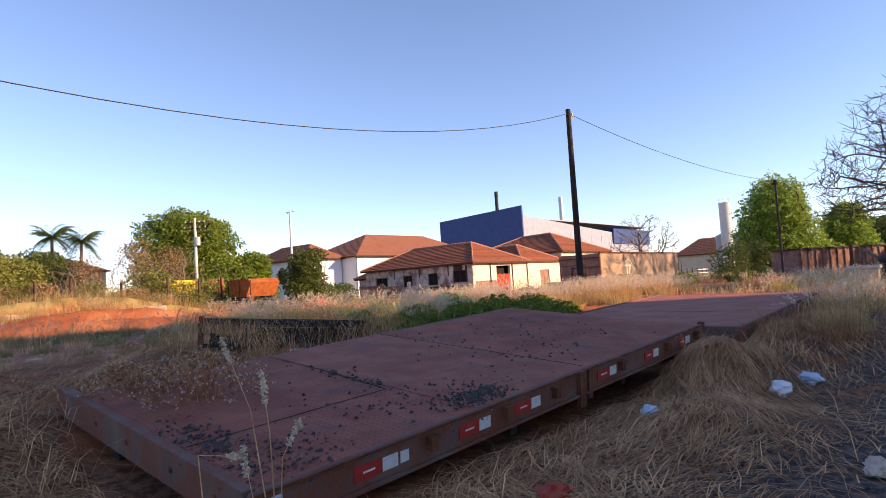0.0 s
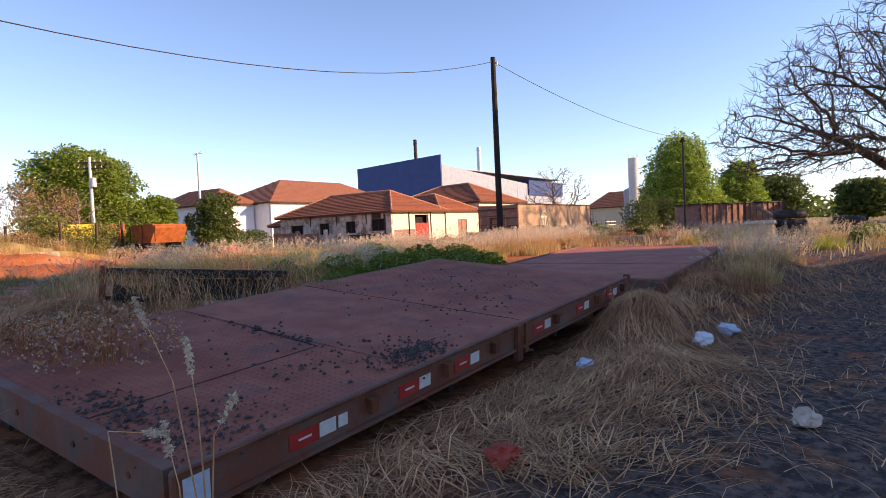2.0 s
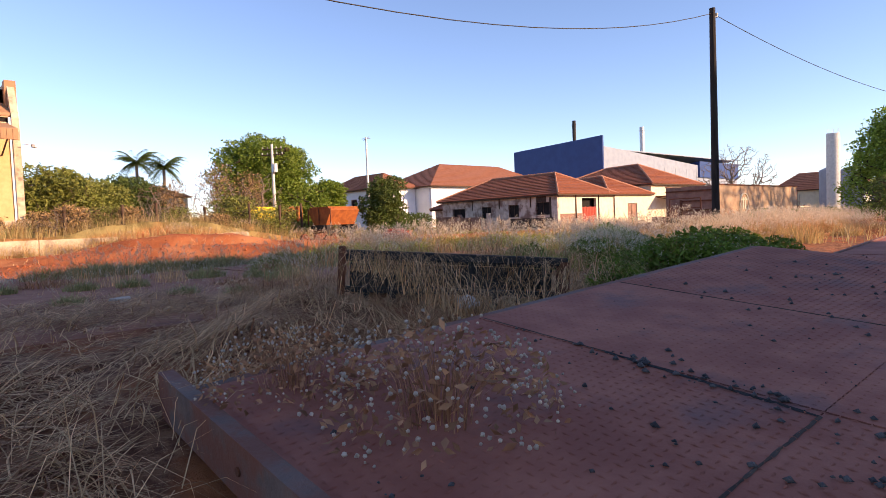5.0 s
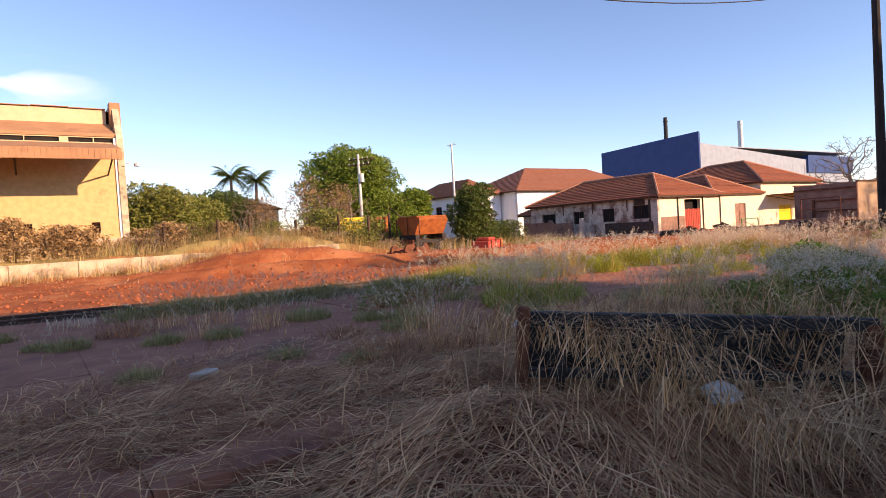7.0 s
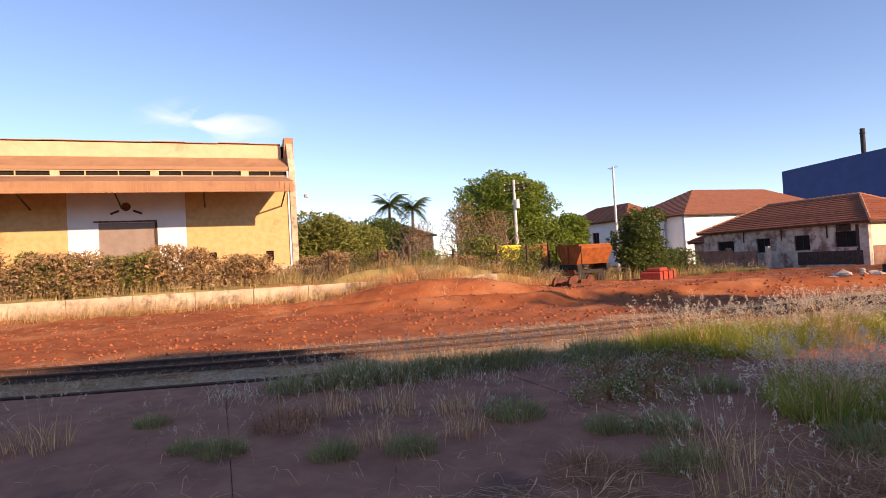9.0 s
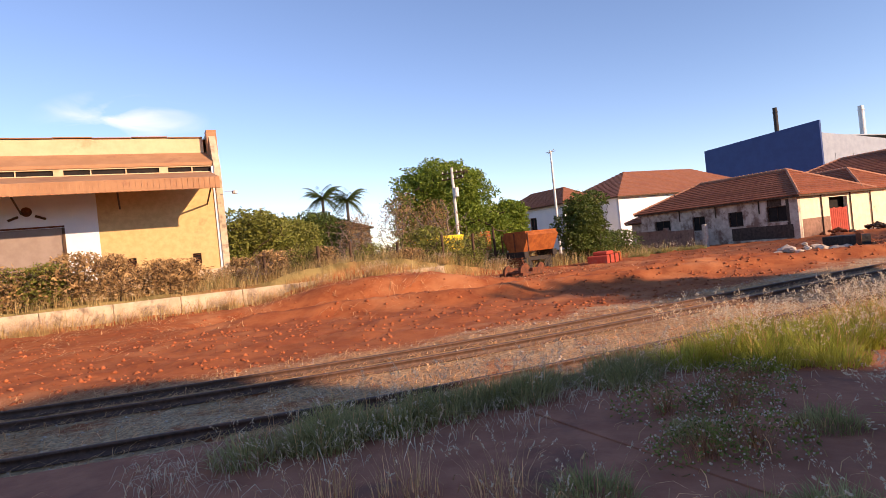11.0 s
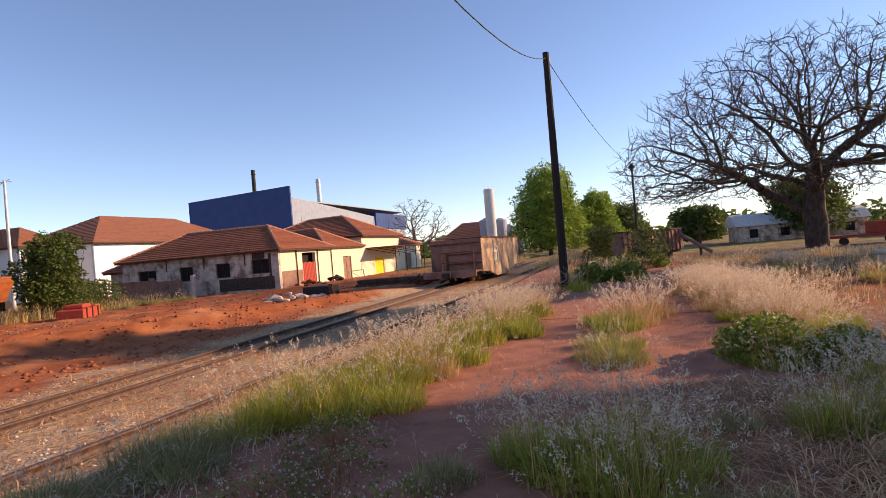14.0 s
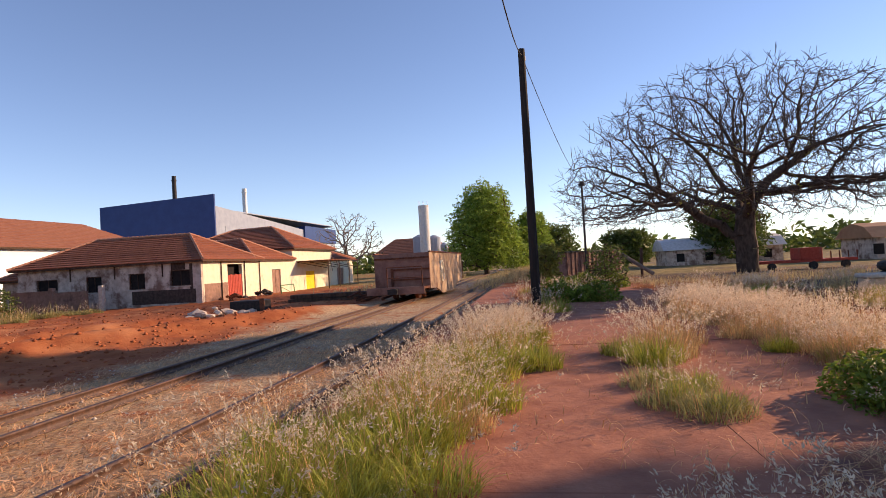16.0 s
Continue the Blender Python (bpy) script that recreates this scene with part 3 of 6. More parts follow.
def hip_roof(parent, x0, x1, y0, y1, z, rise, ridge, matl="roof_tile", over=0.5, rows=14, caps=True, label="red clay tile hip roof"):
    """ridge: (xa, ya, xb, yb) of the ridge's two ends."""
    x0, x1, y0, y1 = x0 - over, x1 + over, y0 - over, y1 + over
    z -= 0.1
    a, b = Vector((ridge[0], ridge[1], z + rise)), Vector((ridge[2], ridge[3], z + rise))
    c = [Vector(p) for p in ((x0, y0, z), (x1, y0, z), (x1, y1, z), (x0, y1, z))]
    bm = bmesh.new()
    if abs(a.x - b.x) >= abs(a.y - b.y):
        sides = ((c[0], c[1], b, a), (c[2], c[3], a, b), (c[1], c[2], b, b), (c[3], c[0], a, a))
        hips = ((a, b), (c[0], a), (c[3], a), (c[1], b), (c[2], b))
    else:
        sides = ((c[1], c[2], b, a), (c[3], c[0], a, b), (c[0], c[1], a, a), (c[2], c[3], b, b))
        hips = ((a, b), (c[0], a), (c[1], a), (c[2], b), (c[3], b))
    for p0, p1, q1, q0 in sides:
        courses(bm, p0, p1, q1, q0, rows)
    roof = tagged(part("roof", bm, matl, parent, label), kind="stuff")
    bm = bmesh.new()
    box(bm, (x0 + 0.05, y0 + 0.05, z - 0.16), (x1 - 0.05, y1 - 0.05, z - 0.02))
    part("eaves_board", bm, "wood_dark", parent)
    if caps:
        bm = bmesh.new()
        for p, q in hips:
            k = max(2, int((q - p).length / 0.42))
            for i in range(k):
                rod(bm, p.lerp(q, i / k) + Vector((0, 0, 0.05)), p.lerp(q, (i + 1.12) / k) + Vector((0, 0, 0.04)), 0.12, 0.09, 7)
        part("ridge_tiles", bm, "ridge_tile", parent)
    return roof


def wall(parent, axis, a, b, at_, thick, z0, z1, holes=(), matl="plaster_old", label="", name="wall"):
    """A wall along axis (0: x, 1: y) from a to b, its outer face at at_, with real openings (a0, a1, z0, z1)."""
    bm = bmesh.new()
    xs = sorted({a, b, *(h[0] for h in holes), *(h[1] for h in holes)})
    for l, r in zip(xs, xs[1:]):
        mid = (l + r) / 2
        cuts = sorted((h[2], h[3]) for h in holes if h[0] < mid < h[1])
        z = z0
        for c0, c1 in cuts + [(z1, z1)]:
            if c0 > z + 1e-4:
                lo, hi = ([l, at_, z], [r, at_ + thick, c0]) if axis == 0 else ([at_, l, z], [at_ + thick, r, c0])
                box(bm, [min(p, q) for p, q in zip(lo, hi)], [max(p, q) for p, q in zip(lo, hi)])
            z = c1
    bmesh.ops.remove_doubles(bm, verts=bm.verts, dist=0.001)
    return part(name, bm, matl, parent, label)


def window_in(parent, axis, a, b, z0, z1, at_, depth, matl="wood_dark", bars=1):
    """A recessed dark window with a frame and glazing bars."""
    w = bmesh.new()
    f = 0.07
    def put(bm, lo, hi):
        (a0, d0, c0), (a1, d1, c1) = lo, hi
        box(bm, (a0, d0, c0) if axis == 0 else (d0, a0, c0), (a1, d1, c1) if axis == 0 else (d1, a1, c1))
    for lo, hi in (((a, at_ + depth, z0), (a + f, at_ + depth + 0.06, z1)), ((b - f, at_ + depth, z0), (b, at_ + depth + 0.06, z1)),
                   ((a + f, at_ + depth, z0), (b - f, at_ + depth + 0.06, z0 + f)), ((a + f, at_ + depth, z1 - f), (b - f, at_ + depth + 0.06, z1))):
        put(w, lo, hi)
    win = part("window", w, matl, parent)
    p = bmesh.new()
    put(p, (a + f, at_ + depth + 0.08, z0 + f), (b - f, at_ + depth + 0.1, z1 - f))
    part("pane", p, "dark_opening", win)
    g = bmesh.new()
    for i in range(bars):
        x = a + (b - a) * (i + 1) / (bars + 1)
        put(g, (x - 0.02, at_ + depth + 0.01, z0 + f), (x + 0.02, at_ + depth + 0.05, z1 - f))
    part("glazing_bar", g, matl, win)
    s = bmesh.new()
    put(s, (a - 0.08, at_ - 0.05, z0 - 0.08), (b + 0.08, at_ + depth, z0 - 0.003))
    part("sill", s, "concrete", win)
    return win


def inner_box(parent, lo, hi):
    part("interior", boxes((lo, hi)), "dark_opening", parent)


def workshop():
    """The long tiled workshop beside the tracks."""
    t = thing("workshop_building", "old cream plastered railway workshop with stained walls and red tile roofs", "building", rail_pose(48.4, 36.5, -0.8))
    E = 3.75
    # end wall that faces the yard, in shade
    wins = [(0.95, 2.6, 1.72, 2.95), (4.75, 6.15, 1.6, 2.85), (8.5, 9.9, 1.55, 2.8), (12.4, 14.3, 1.6, 2.75)]
    wall(t, 1, 0, 16.0, 0, 0.3, 0, E, wins)
    for a, b, c, d in wins:
        window_in(t, 1, a, b, c, d, 0, 0.12)
    # long side towards the tracks
    doors = [(4.0, 6.5, 0, 3.25), (12.5, 14.5, 0, 2.65), (21.2, 24, 0, 2.3), (31.8, 34.5, 0, 2.5)]
    wall(t, 0, 0.304, 9.4, 0, 0.3, 0, E, doors[:1], "plaster_cream")
    wall(t, 0, 9.4, 17.6, 0.002, 0.3, 0, E, doors[1:2], "plaster_cream")
    wall(t, 0, 17.6, 30, 0, 0.3, 0, 4.95, doors[2:3], "plaster_cream")
    wall(t, 0, 30, 38.6, 0.002, 0.3, 0, E, doors[3:], "plaster_cream")
    wall(t, 1, 0.31, 16, 17.6, 0.3, E - 0.1, 4.95, (), "plaster_cream")
    wall(t, 1, 0.31, 14, 38.3, 0.3, 0, E, (), "plaster_old")
    wall(t, 0, 0.31, 38, 16.0, -0.3, 0, E, (), "plaster_old")
    inner_box(t, (0.6, 0.6, 0.02), (38, 15.4, 3.5))
    # dado and grime
    part("dado", boxes(((0.4, -0.012, 0.05), (3.95, 0.0, 1.75))), "plaster_brown", t, "brown painted lower wall")
    part("stain", boxes(((-0.012, 0.5, 0.4), (0.0, 5.9, 1.45)), ((-0.01, 0.7, 1.45), (0.0, 0.95, 3.4)), ((-0.01, 1.3, 2.96), (0.0, 2.5, 3.6))), "grime", t, "black mould stain on plaster")
    for x in (0.0, 6.6, 9.5):
        part("drainpipe", rods(((x + 2.9 if x == 0 else x + 0.25, -0.07, 0.1), (x + 2.9 if x == 0 else x + 0.25, -0.07, 3.6), 0.05)), "wood_dark", t)
    for y in (3.2, 7.3, 11.2):
        part("drainpipe", rods(((-0.06, y, 2.5), (-0.06, y, 3.7), 0.05)), "wood_dark", t)
    d = part("door", boxes(((4.0, 0.1, 0.05), (6.5, 0.16, 2.35))), "red_paint", t, "red painted plank gate")
    for i in range(9):
        part("plank", boxes(((4.05 + i * 0.27, 0.06, 0.08), (4.28 + i * 0.27, 0.1, 2.3 + 0.05 * (i % 3)))), "red_paint", d)
    part("door", boxes(((12.5, 0.12, 0.05), (14.5, 0.17, 2.6)), ((13.46, 0.09, 0.05), (13.54, 0.12, 2.6))), "plaster_brown", t, "closed brown door")
    part("door", boxes(((21.2, 0.12, 0.05), (24, 0.17, 2.3))), "yellow_paint", t, "yellow painted door")
    part("door", boxes(((31.8, 0.12, 0.05), (34.5, 0.17, 2.5))), "plaster_brown", t, "closed brown door")
    hip_roof(t, 0, 9.4, 0, 16, E, 2.35, (4.6, 3.6, 4.6, 12.4), rows=13)
    hip_roof(t, 9.0, 17.4, 0.2, 9.8, E, 2.1, (12.2, 2.9, 13.8, 7), rows=12)
    hip_roof(t, 17.6, 30, 0, 15, 4.95, 2.75, (23, 4.6, 24.4, 10), rows=15)
    hip_roof(t, 30.2, 38.6, 0.2, 13, E, 1.9, (34, 4, 35, 9), rows=11)
    hip_roof(t, 1.0, 8.0, 16.3, 18.4, 2.95, 1.3, (3.5, 16.8, 5.5, 17.6), rows=7)
    wall(t, 1, 16.02, 18.4, 1.0, 0.25, 0, 2.9, ())
    # ruined canopy over the loading side
    part("canopy", boxes(((18.6, -3.6, 3.35), (29.5, -0.02, 3.42))), "rust", t, "sagging rusted canopy sheet")
    for x in (18.8, 22.4, 26, 29.3):
        part("canopy_post", rods(((x, -3.5, 0), (x, -3.5, 3.35), 0.06), ((x, -3.5, 2.5), (x, -0.05, 3.3), 0.035)), "wood_dark", t)
    for i in range(6):
        x = 19.2 + i * 1.9
        part("hanging_batten", rods(((x, -3.6, 3.3), (x + 1.5, -3.3, 2.2 + 0.4 * (i % 3)), 0.03)), "wood_dark", t)
    return t


workshop()


def warehouse():
    t = thing("warehouse", "long yellow brick goods warehouse with deep brown sheet eaves", "building", rail_pose(8.4, 48.6, 0.55))
    L, S = -42.0, 0.55
    B = lambda z: z - S  # noqa: E731
    panels = [(-13.7, -7.04)]
    wall(t, 0, -7.0, -0.45, 0, 0.35, B(1.8), B(7.2), [(-2.05, -1.55, B(2.2), B(2.85)), (-5.7, -5.2, B(2.2), B(2.9))], "yellow_brick", "yellow brick wall")
    wall(t, 0, L, -13.7, 0, 0.35, B(1.8), B(7.2), (), "yellow_brick", "yellow brick wall")
    wall(t, 0, -13.7, -7.0, -0.03, 0.35, B(1.8), B(7.2), [(-12.04, -8.85, B(1.8), B(5.0))], "white_wall", "white painted bay round the loading door")
    part("plinth", boxes(((L, -0.08, -0.3), (-0.45, 0.3, B(1.8) - 0.003))), "wall_stained", t)
    part("pilaster", boxes(((-0.45, -0.1, -0.3), (0.02, 0.4, B(8.3)))), "white_wall", t, "white corner pilaster")
    door = part("sliding_door", boxes(((-12.04, 0.05, B(1.8)), (-8.85, 0.12, B(5.0)))), "door_grey", t, "grey sliding loading door")
    part("door_rail", boxes(((-12.3, -0.09, B(5.02)), (-8.7, -0.035, B(5.12)))), "rust", t)
    part("door_post", boxes(((-8.85, -0.06, B(1.8)), (-8.7, 0.12, B(5.0)))), "wood_dark", t)
    # emblem over the door: a disc and two wings, as plain shapes
    em = bmesh.new()
    rod(em, (-10.45, -0.06, B(6.0)), (-10.45, -0.02, B(6.0)), 0.27, sides=20)
    part("emblem_disc", em, "rust", t)
    for k in (-1, 1):
        part("emblem_wing", rods(((-10.45 + k * 0.4, -0.05, B(5.75)), (-10.45 + k * 0.9, -0.05, B(5.55)), 0.07)), "wood_dark", t)
    for a in (-2.05, -5.7):
        g = part("vent_window", boxes(((a, 0.2, B(2.2)), (a + 0.5, 0.24, B(2.88)))), "dark_opening", t)
        for i in range(4):
            part("louvre", boxes(((a, 0.08, B(2.28) + i * 0.15), (a + 0.5, 0.14, B(2.31) + i * 0.15))), "rust", g)
    # eaves, clerestory, upper roof and parapet
    eb = bmesh.new()
    prism(eb, [(-4.3, B(6.35)), (-4.3, B(7.0)), (0.0, B(7.95)), (0.0, B(7.8)), (-4.2, B(6.82)), (-4.2, B(6.35))], L, -0.55, 0)
    part("eave_sheet", eb, "sheet_brown", t, "brown corrugated eaves sheet")
    ribs = bmesh.new()
    for i in range(140):
        x = -0.8 - i * 0.29
        box(ribs, (x, -4.33, B(6.37)), (x + 0.14, -4.3, B(6.98)))
    tagged(part("corrugation", ribs, "sheet_brown", t), kind="stuff")
    for i in range(9):
        x = -0.9 - i * 4.9
        part("bracket", rods(((x, -0.02, B(5.9)), (x, -4.0, B(6.85)), 0.05)), "wood_dark", t)
    part("clerestory_wall", boxes(((L, 0.1, B(7.95)), (0.0, 0.3, B(8.02))), ((L, 0.1, B(8.32)), (0.0, 0.3, B(8.6)))), "sheet_cream", t)
    part("clerestory_gap", boxes(((L, 0.24, B(8.02)), (0.0, 0.28, B(8.32)))), "dark_opening", t)
    for i in range(22):
        x = -1.6 - i * 1.85
        part("mullion", boxes(((x, 0.1, B(8.02)), (x + (0.5 if i % 3 == 1 else 0.06), 0.235, B(8.32)))), "sheet_cream", t)
    ub = bmesh.new()
    prism(ub, [(0.02, B(8.6)), (1.7, B(9.5)), (1.7, B(9.3)), (0.02, B(8.4))], L, -0.3, 0)
    part("upper_roof", ub, "sheet_brown", t, "brown sheet roof")
    part("parapet", boxes(((L, 1.7, B(9.4)), (-0.6, 1.85, B(10.45)))), "sheet_cream", t, "pale upper sheet wall")
    r = np.random.RandomState(5)
    for i in range(20):
        x = -0.6 - i * 2.1
        z = B(10.47) + r.uniform(0, 0.06)
        part("ridge_sheet", boxes(((x - 2.1, 1.55, z), (x - 0.02, 3.5, z + 0.04))), "sheet_brown", t)
    gb = bmesh.new()
    prism(gb, [(-0.2, -0.3), (14, -0.3), (14, B(8)), (4.2, B(10.9)), (1.2, B(10.9)), (-0.2, B(8.3))], -0.3, 0.1, 0)
    part("gable_wall", gb, "wall_stained", t)
    cb = bmesh.new()
    box(cb, (-0.42, 0.95, B(8.4)), (0.2, 1.9, B(10.85)))
    part("gable_cap", cb, "sheet_brown", t)
    part("rear", boxes(((L, 13.6, -0.3), (-0.3, 14, B(8))), ((L, 0.4, -0.3), (L + 0.3, 13.6, B(8)))), "yellow_brick", t)
    rb = bmesh.new()
    prism(rb, [(3.5, B(10.5)), (14.2, B(8.0)), (14.2, B(7.9)), (1.86, B(10.4))], L, -0.3, 0)
    part("rear_roof", rb, "sheet_brown", t)
    lamp = part("wall_lamp", rods(((0.1, -0.6, B(6.6)), (0.75, -0.6, B(6.55)), 0.025), ((0.75, -0.6, B(6.4)), (0.75, -0.6, B(6.6)), 0.17)), "galvanised", t)
    return t


warehouse()

retaining = thing("retaining_wall", "low stained concrete retaining wall with peeling whitewash", "wall", rail_pose(-40, 41, -0.6), kind="structure")
rb = bmesh.new()
for i in range(20):
    box(rb, (i * 3.0, 0, -0.3), (i * 3.0 + 2.98, 0.3, 1.2 - 0.006 * i), 0.03)
part("wall_section", rb, "wall_stained", retaining)


def white_house(s, n, z, w, d, eave, rise, windows, ridge, front_windows=(), label=""):
    t = thing("white_house", label, "house", rail_pose(s, n, z))
    wall(t, 1, 0, d, 0, 0.25, 0, eave, windows, "white_wall")
    for a, b, c, e in windows:
        window_in(t, 1, a, b, c, e, 0, 0.12, "frame_steel")
    wall(t, 0, 0.254, w, 0, 0.25, 0, eave, front_windows, "white_wall")
    for a, b, c, e in front_windows:
        window_in(t, 0, a, b, c, e, 0, 0.12, "frame_steel")
    part("wall", boxes(((w - 0.25, 0.25, 0), (w, d, eave)), ((0.25, d - 0.25, 0), (w - 0.25, d, eave))), "white_wall", t)
    inner_box(t, (0.5, 0.5, 0.05), (w - 0.5, d - 0.5, eave - 0.1))
    hip_roof(t, 0, w, 0, d, eave, rise, ridge, "roof_brown", 0.7, 18, False, "brown tiled hip roof")
    part("downpipe", rods(((-0.08, 0.3, 0), (-0.08, 0.3, eave), 0.07)), "white_wall", t)
    return t


white_house(60.9, 68.5, -0.6, 30, 13.5, 6.7, 4.1, [(8, 9.5, 2.6, 4.4)], (8, 6.7, 22, 6.7), label="two-storey white house with a brown tiled hip roof")
white_house(54.5, 72.0, -0.3, 6.2, 15.2, 6.3, 2.5, [(6.4, 8.0, 2.8, 4.8), (9.8, 11.1, 3.0, 4.8), (12.6, 13.8, 3.0, 4.8)], (3.1, 3.5, 3.1, 11), label="white house with small dark windows and a brown hip roof")


def factory():
    t = thing("factory_shed", "large blue sheet-metal factory shed with a pale grey side", "building", rail_pose(100, 64.6, -1.0))
    f = bmesh.new()
    prism(f, [(-0.3, 0), (21.2, 0), (21.2, 15.6), (-0.3, 16.5)], 0, 0.4, 0)
    part("front", f, "blue_metal", t, "dark blue sheet-metal front")
    sd = bmesh.new()
    prism(sd, [(0.4, 0), (62, 0), (62, 11.0), (0.4, 14.6)], 0.0, 0.3, 1)
    part("side", sd, "grey_metal", t, "pale grey sheet-metal side")
    for i in range(12):
        part("seam", boxes(((4 + i * 5, -0.05, 0.2), (4.12 + i * 5, -0.003, 11.2))), "grey_metal", t)
    rf = bmesh.new()
    prism(rf, [(0.3, 14.3), (20.3, 13.0), (20.3, 12.8), (0.3, 14.1)], 0.4, 62, 0)
    part("roof", rf, "grey_metal", t)
    rear = bmesh.new()
    prism(rear, [(-0.4, 9.5), (8, 9.5), (8, 12.4), (-0.4, 13.2)], 40, 62, 0)
    part("rear_bay", rear, "blue_metal", t, "dark blue rear bay")
    return t


factory()
for s, n, z, top, matl, lab in ((117.4, 82.6, 0, 22.3, "black_steel", "thin dark steel chimney behind the factory"), (150, 84, 0, 23.6, "galvanised", "pale steel chimney behind the factory")):
    c = thing("chimney", lab, "chimney", Matrix.Translation(at(s, n, z)))
    part("shaft", rods(((0, 0, 0), (0, 0, top), 0.42 if matl != "galvanised" else 0.6), sides=14), matl, c, smooth=False)
    part("collar", rods(((0, 0, top - 1.0), (0, 0, top - 0.85), 0.52 if matl != "galvanised" else 0.7), sides=14), matl, c)

tower = thing("water_tower", "tall pale concrete water tower cylinder", "water tower", Matrix.Translation(at(114, 30.9, -0.5)))
part("shaft", rods(((0, 0, 0), (0, 0, 12.8), 0.95), sides=28), "concrete_pale", tower, smooth=False)
tagged(part("railing", rods(*[((0.85 * math.cos(a), 0.85 * math.sin(a), 12.8), (0.85 * math.cos(a), 0.85 * math.sin(a), 13.6), 0.03) for a in [i * 1.05 for i in range(6)]]), "galvanised", tower), kind="stuff")
for ds, dn, h, r in ((4, 1.8, 7.2, 1.3), (5, -0.8, 7.0, 1.3), (3, -3.0, 5.4, 0.7), (6, -4.4, 4.6, 0.6)):
    c = thing("silo", "pale metal silo beside the water tower", "silo", Matrix.Translation(at(114 + ds, 30.9 + dn, -0.5)), "silos")
    part("drum", rods(((0, 0, 0), (0, 0, h), r), sides=20), "grey_metal", c)
    cap = bmesh.new()
    rod(cap, (0, 0, h), (0, 0, h + 0.5), r, 0.25, 20)
    part("cap", cap, "grey_metal", c)


# ---- rails ----
def track_line(n0, s):
    return n0 + bend(s)


def rail(n0):
    """One rail: foot, web and head swept along the line."""
    ss = np.concatenate([np.arange(-40, 40, 1.0), np.arange(40, 140, 5.0)])
    prof = np.array([(-0.06, 0), (0.06, 0), (0.06, 0.012), (0.012, 0.03), (0.012, 0.1), (0.034, 0.11), (0.034, 0.14), (-0.034, 0.14), (-0.034, 0.11), (-0.012, 0.1), (-0.012, 0.03), (-0.06, 0.012)])
    nn = track_line(n0, ss)
    verts = []
    for s, n in zip(ss, nn):
        for w, h in prof:
            p = at(s, n + w, -0.41 + h)
            verts.append(p)
    k = len(prof)
    faces = [(i * k + j, i * k + (j + 1) % k, (i + 1) * k + (j + 1) % k, (i + 1) * k + j) for i in range(len(ss) - 1) for j in range(k)]
    ob = raw("rail", np.array(verts), faces, "rail_steel")
    return tagged(ob, "rusty steel rail half buried in straw", "rail", "rails")


for n0 in (14.25, 15.25, 17.5, 18.5):
    rail(n0)

# ---- poles and wires ----
def pole(name, label, s, n, z, h, r0, r1, matl, lean=(0, 0)):
    t = thing(name, label, "pole", Matrix.Translation(at(s, n, z)))
    bm = bmesh.new()
    rod(bm, (0, 0, -0.3), (lean[0], lean[1], h), r0, r1, 12)
    part("shaft", bm, matl, t, smooth=False)
    return t


main_pole = pole("wooden_pole", "tall dark tarred wooden pole beside the platform path", 23.4, 11.13, 0, 7.62, 0.14, 0.1, "wood_pole")
part("insulator", rods(((0, 0, 7.3), (0.16, 0.1, 7.36), 0.03), ((0.16, 0.1, 7.33), (0.16, 0.1, 7.47), 0.045)), "concrete_pale", main_pole)
lamp_pole = pole("street_lamp", "slim dark lamp post with a small round head", 43.6, 8.0, -0.2, 6.0, 0.08, 0.06, "black_steel")
part("lamp_head", rods(((0, 0, 5.95), (0, 0, 6.1), 0.2), ((0, 0, 6.1), (0, 0, 6.25), 0.12)), "black_steel", lamp_pole)
mast = pole("antenna_mast", "thin pale metal mast with an antenna cross", 40.4, 55.6, -0.6, 10.6, 0.16, 0.1, "galvanised")
part("antenna", rods(((-0.5, 0, 10.5), (0.5, 0, 10.55), 0.03), ((0, -0.4, 10.65), (0, 0.4, 10.6), 0.03), ((-0.3, 0, 10.35), (0.35, 0.1, 10.75), 0.03)), "galvanised", mast)
util = pole("utility_pole", "pale concrete utility pole with crossarms and a transformer", 32.4, 61.6, -0.3, 9.9, 0.2, 0.13, "concrete_pale")
for z, w in ((9.3, 1.1), (8.7, 1.2)):
    part("crossarm", boxes(((-w, -0.05, z), (w, 0.05, z + 0.12))), "wood_dark", util)
    for x in (-0.95, -0.45, 0.45, 0.95):
        part("insulator", rods(((x * w, 0, z + 0.12), (x * w, 0, z + 0.3), 0.05)), "concrete_pale", util)
part("transformer", rods(((0.35, -0.2, 6.9), (0.35, -0.2, 7.8), 0.27), sides=12), "galvanised", util)


def wire(a, b, sag, r=0.012):
    a, b = Vector(a), Vector(b)
    k = 26
    bm = sweep([a.lerp(b, i / k) - Vector((0, 0, sag * 4 * (i / k) * (1 - i / k))) for i in range(k + 1)], r, 5)
    return tagged(part("overhead_wire", bm, "black_steel"), "thin black overhead wire strung between poles", "wire", "wires")


back_pole = pole("wooden_pole", "tall dark tarred wooden pole beside the platform path", -12, 12.0, 0, 7.65, 0.14, 0.1, "wood_pole")
wire(at(23.4, 11.13, 7.45), at(-12, 12.0, 7.5), 2.8)
wire(at(23.4, 11.13, 7.45), at(43.6, 8.0, 6.0), 0.5)
wire(at(32.4, 61.6, 9.0), at(62, 86, 6.5), 0.8)

# ---- flat trailer deck in the foreground ----
# its near corner, with the long side rising gently and the far side tipped up
DECK = rail_pose(3.01, 1.947, -0.276, -2.2) @ pose(0, 0, 0, 5.3, -2.97, 0)


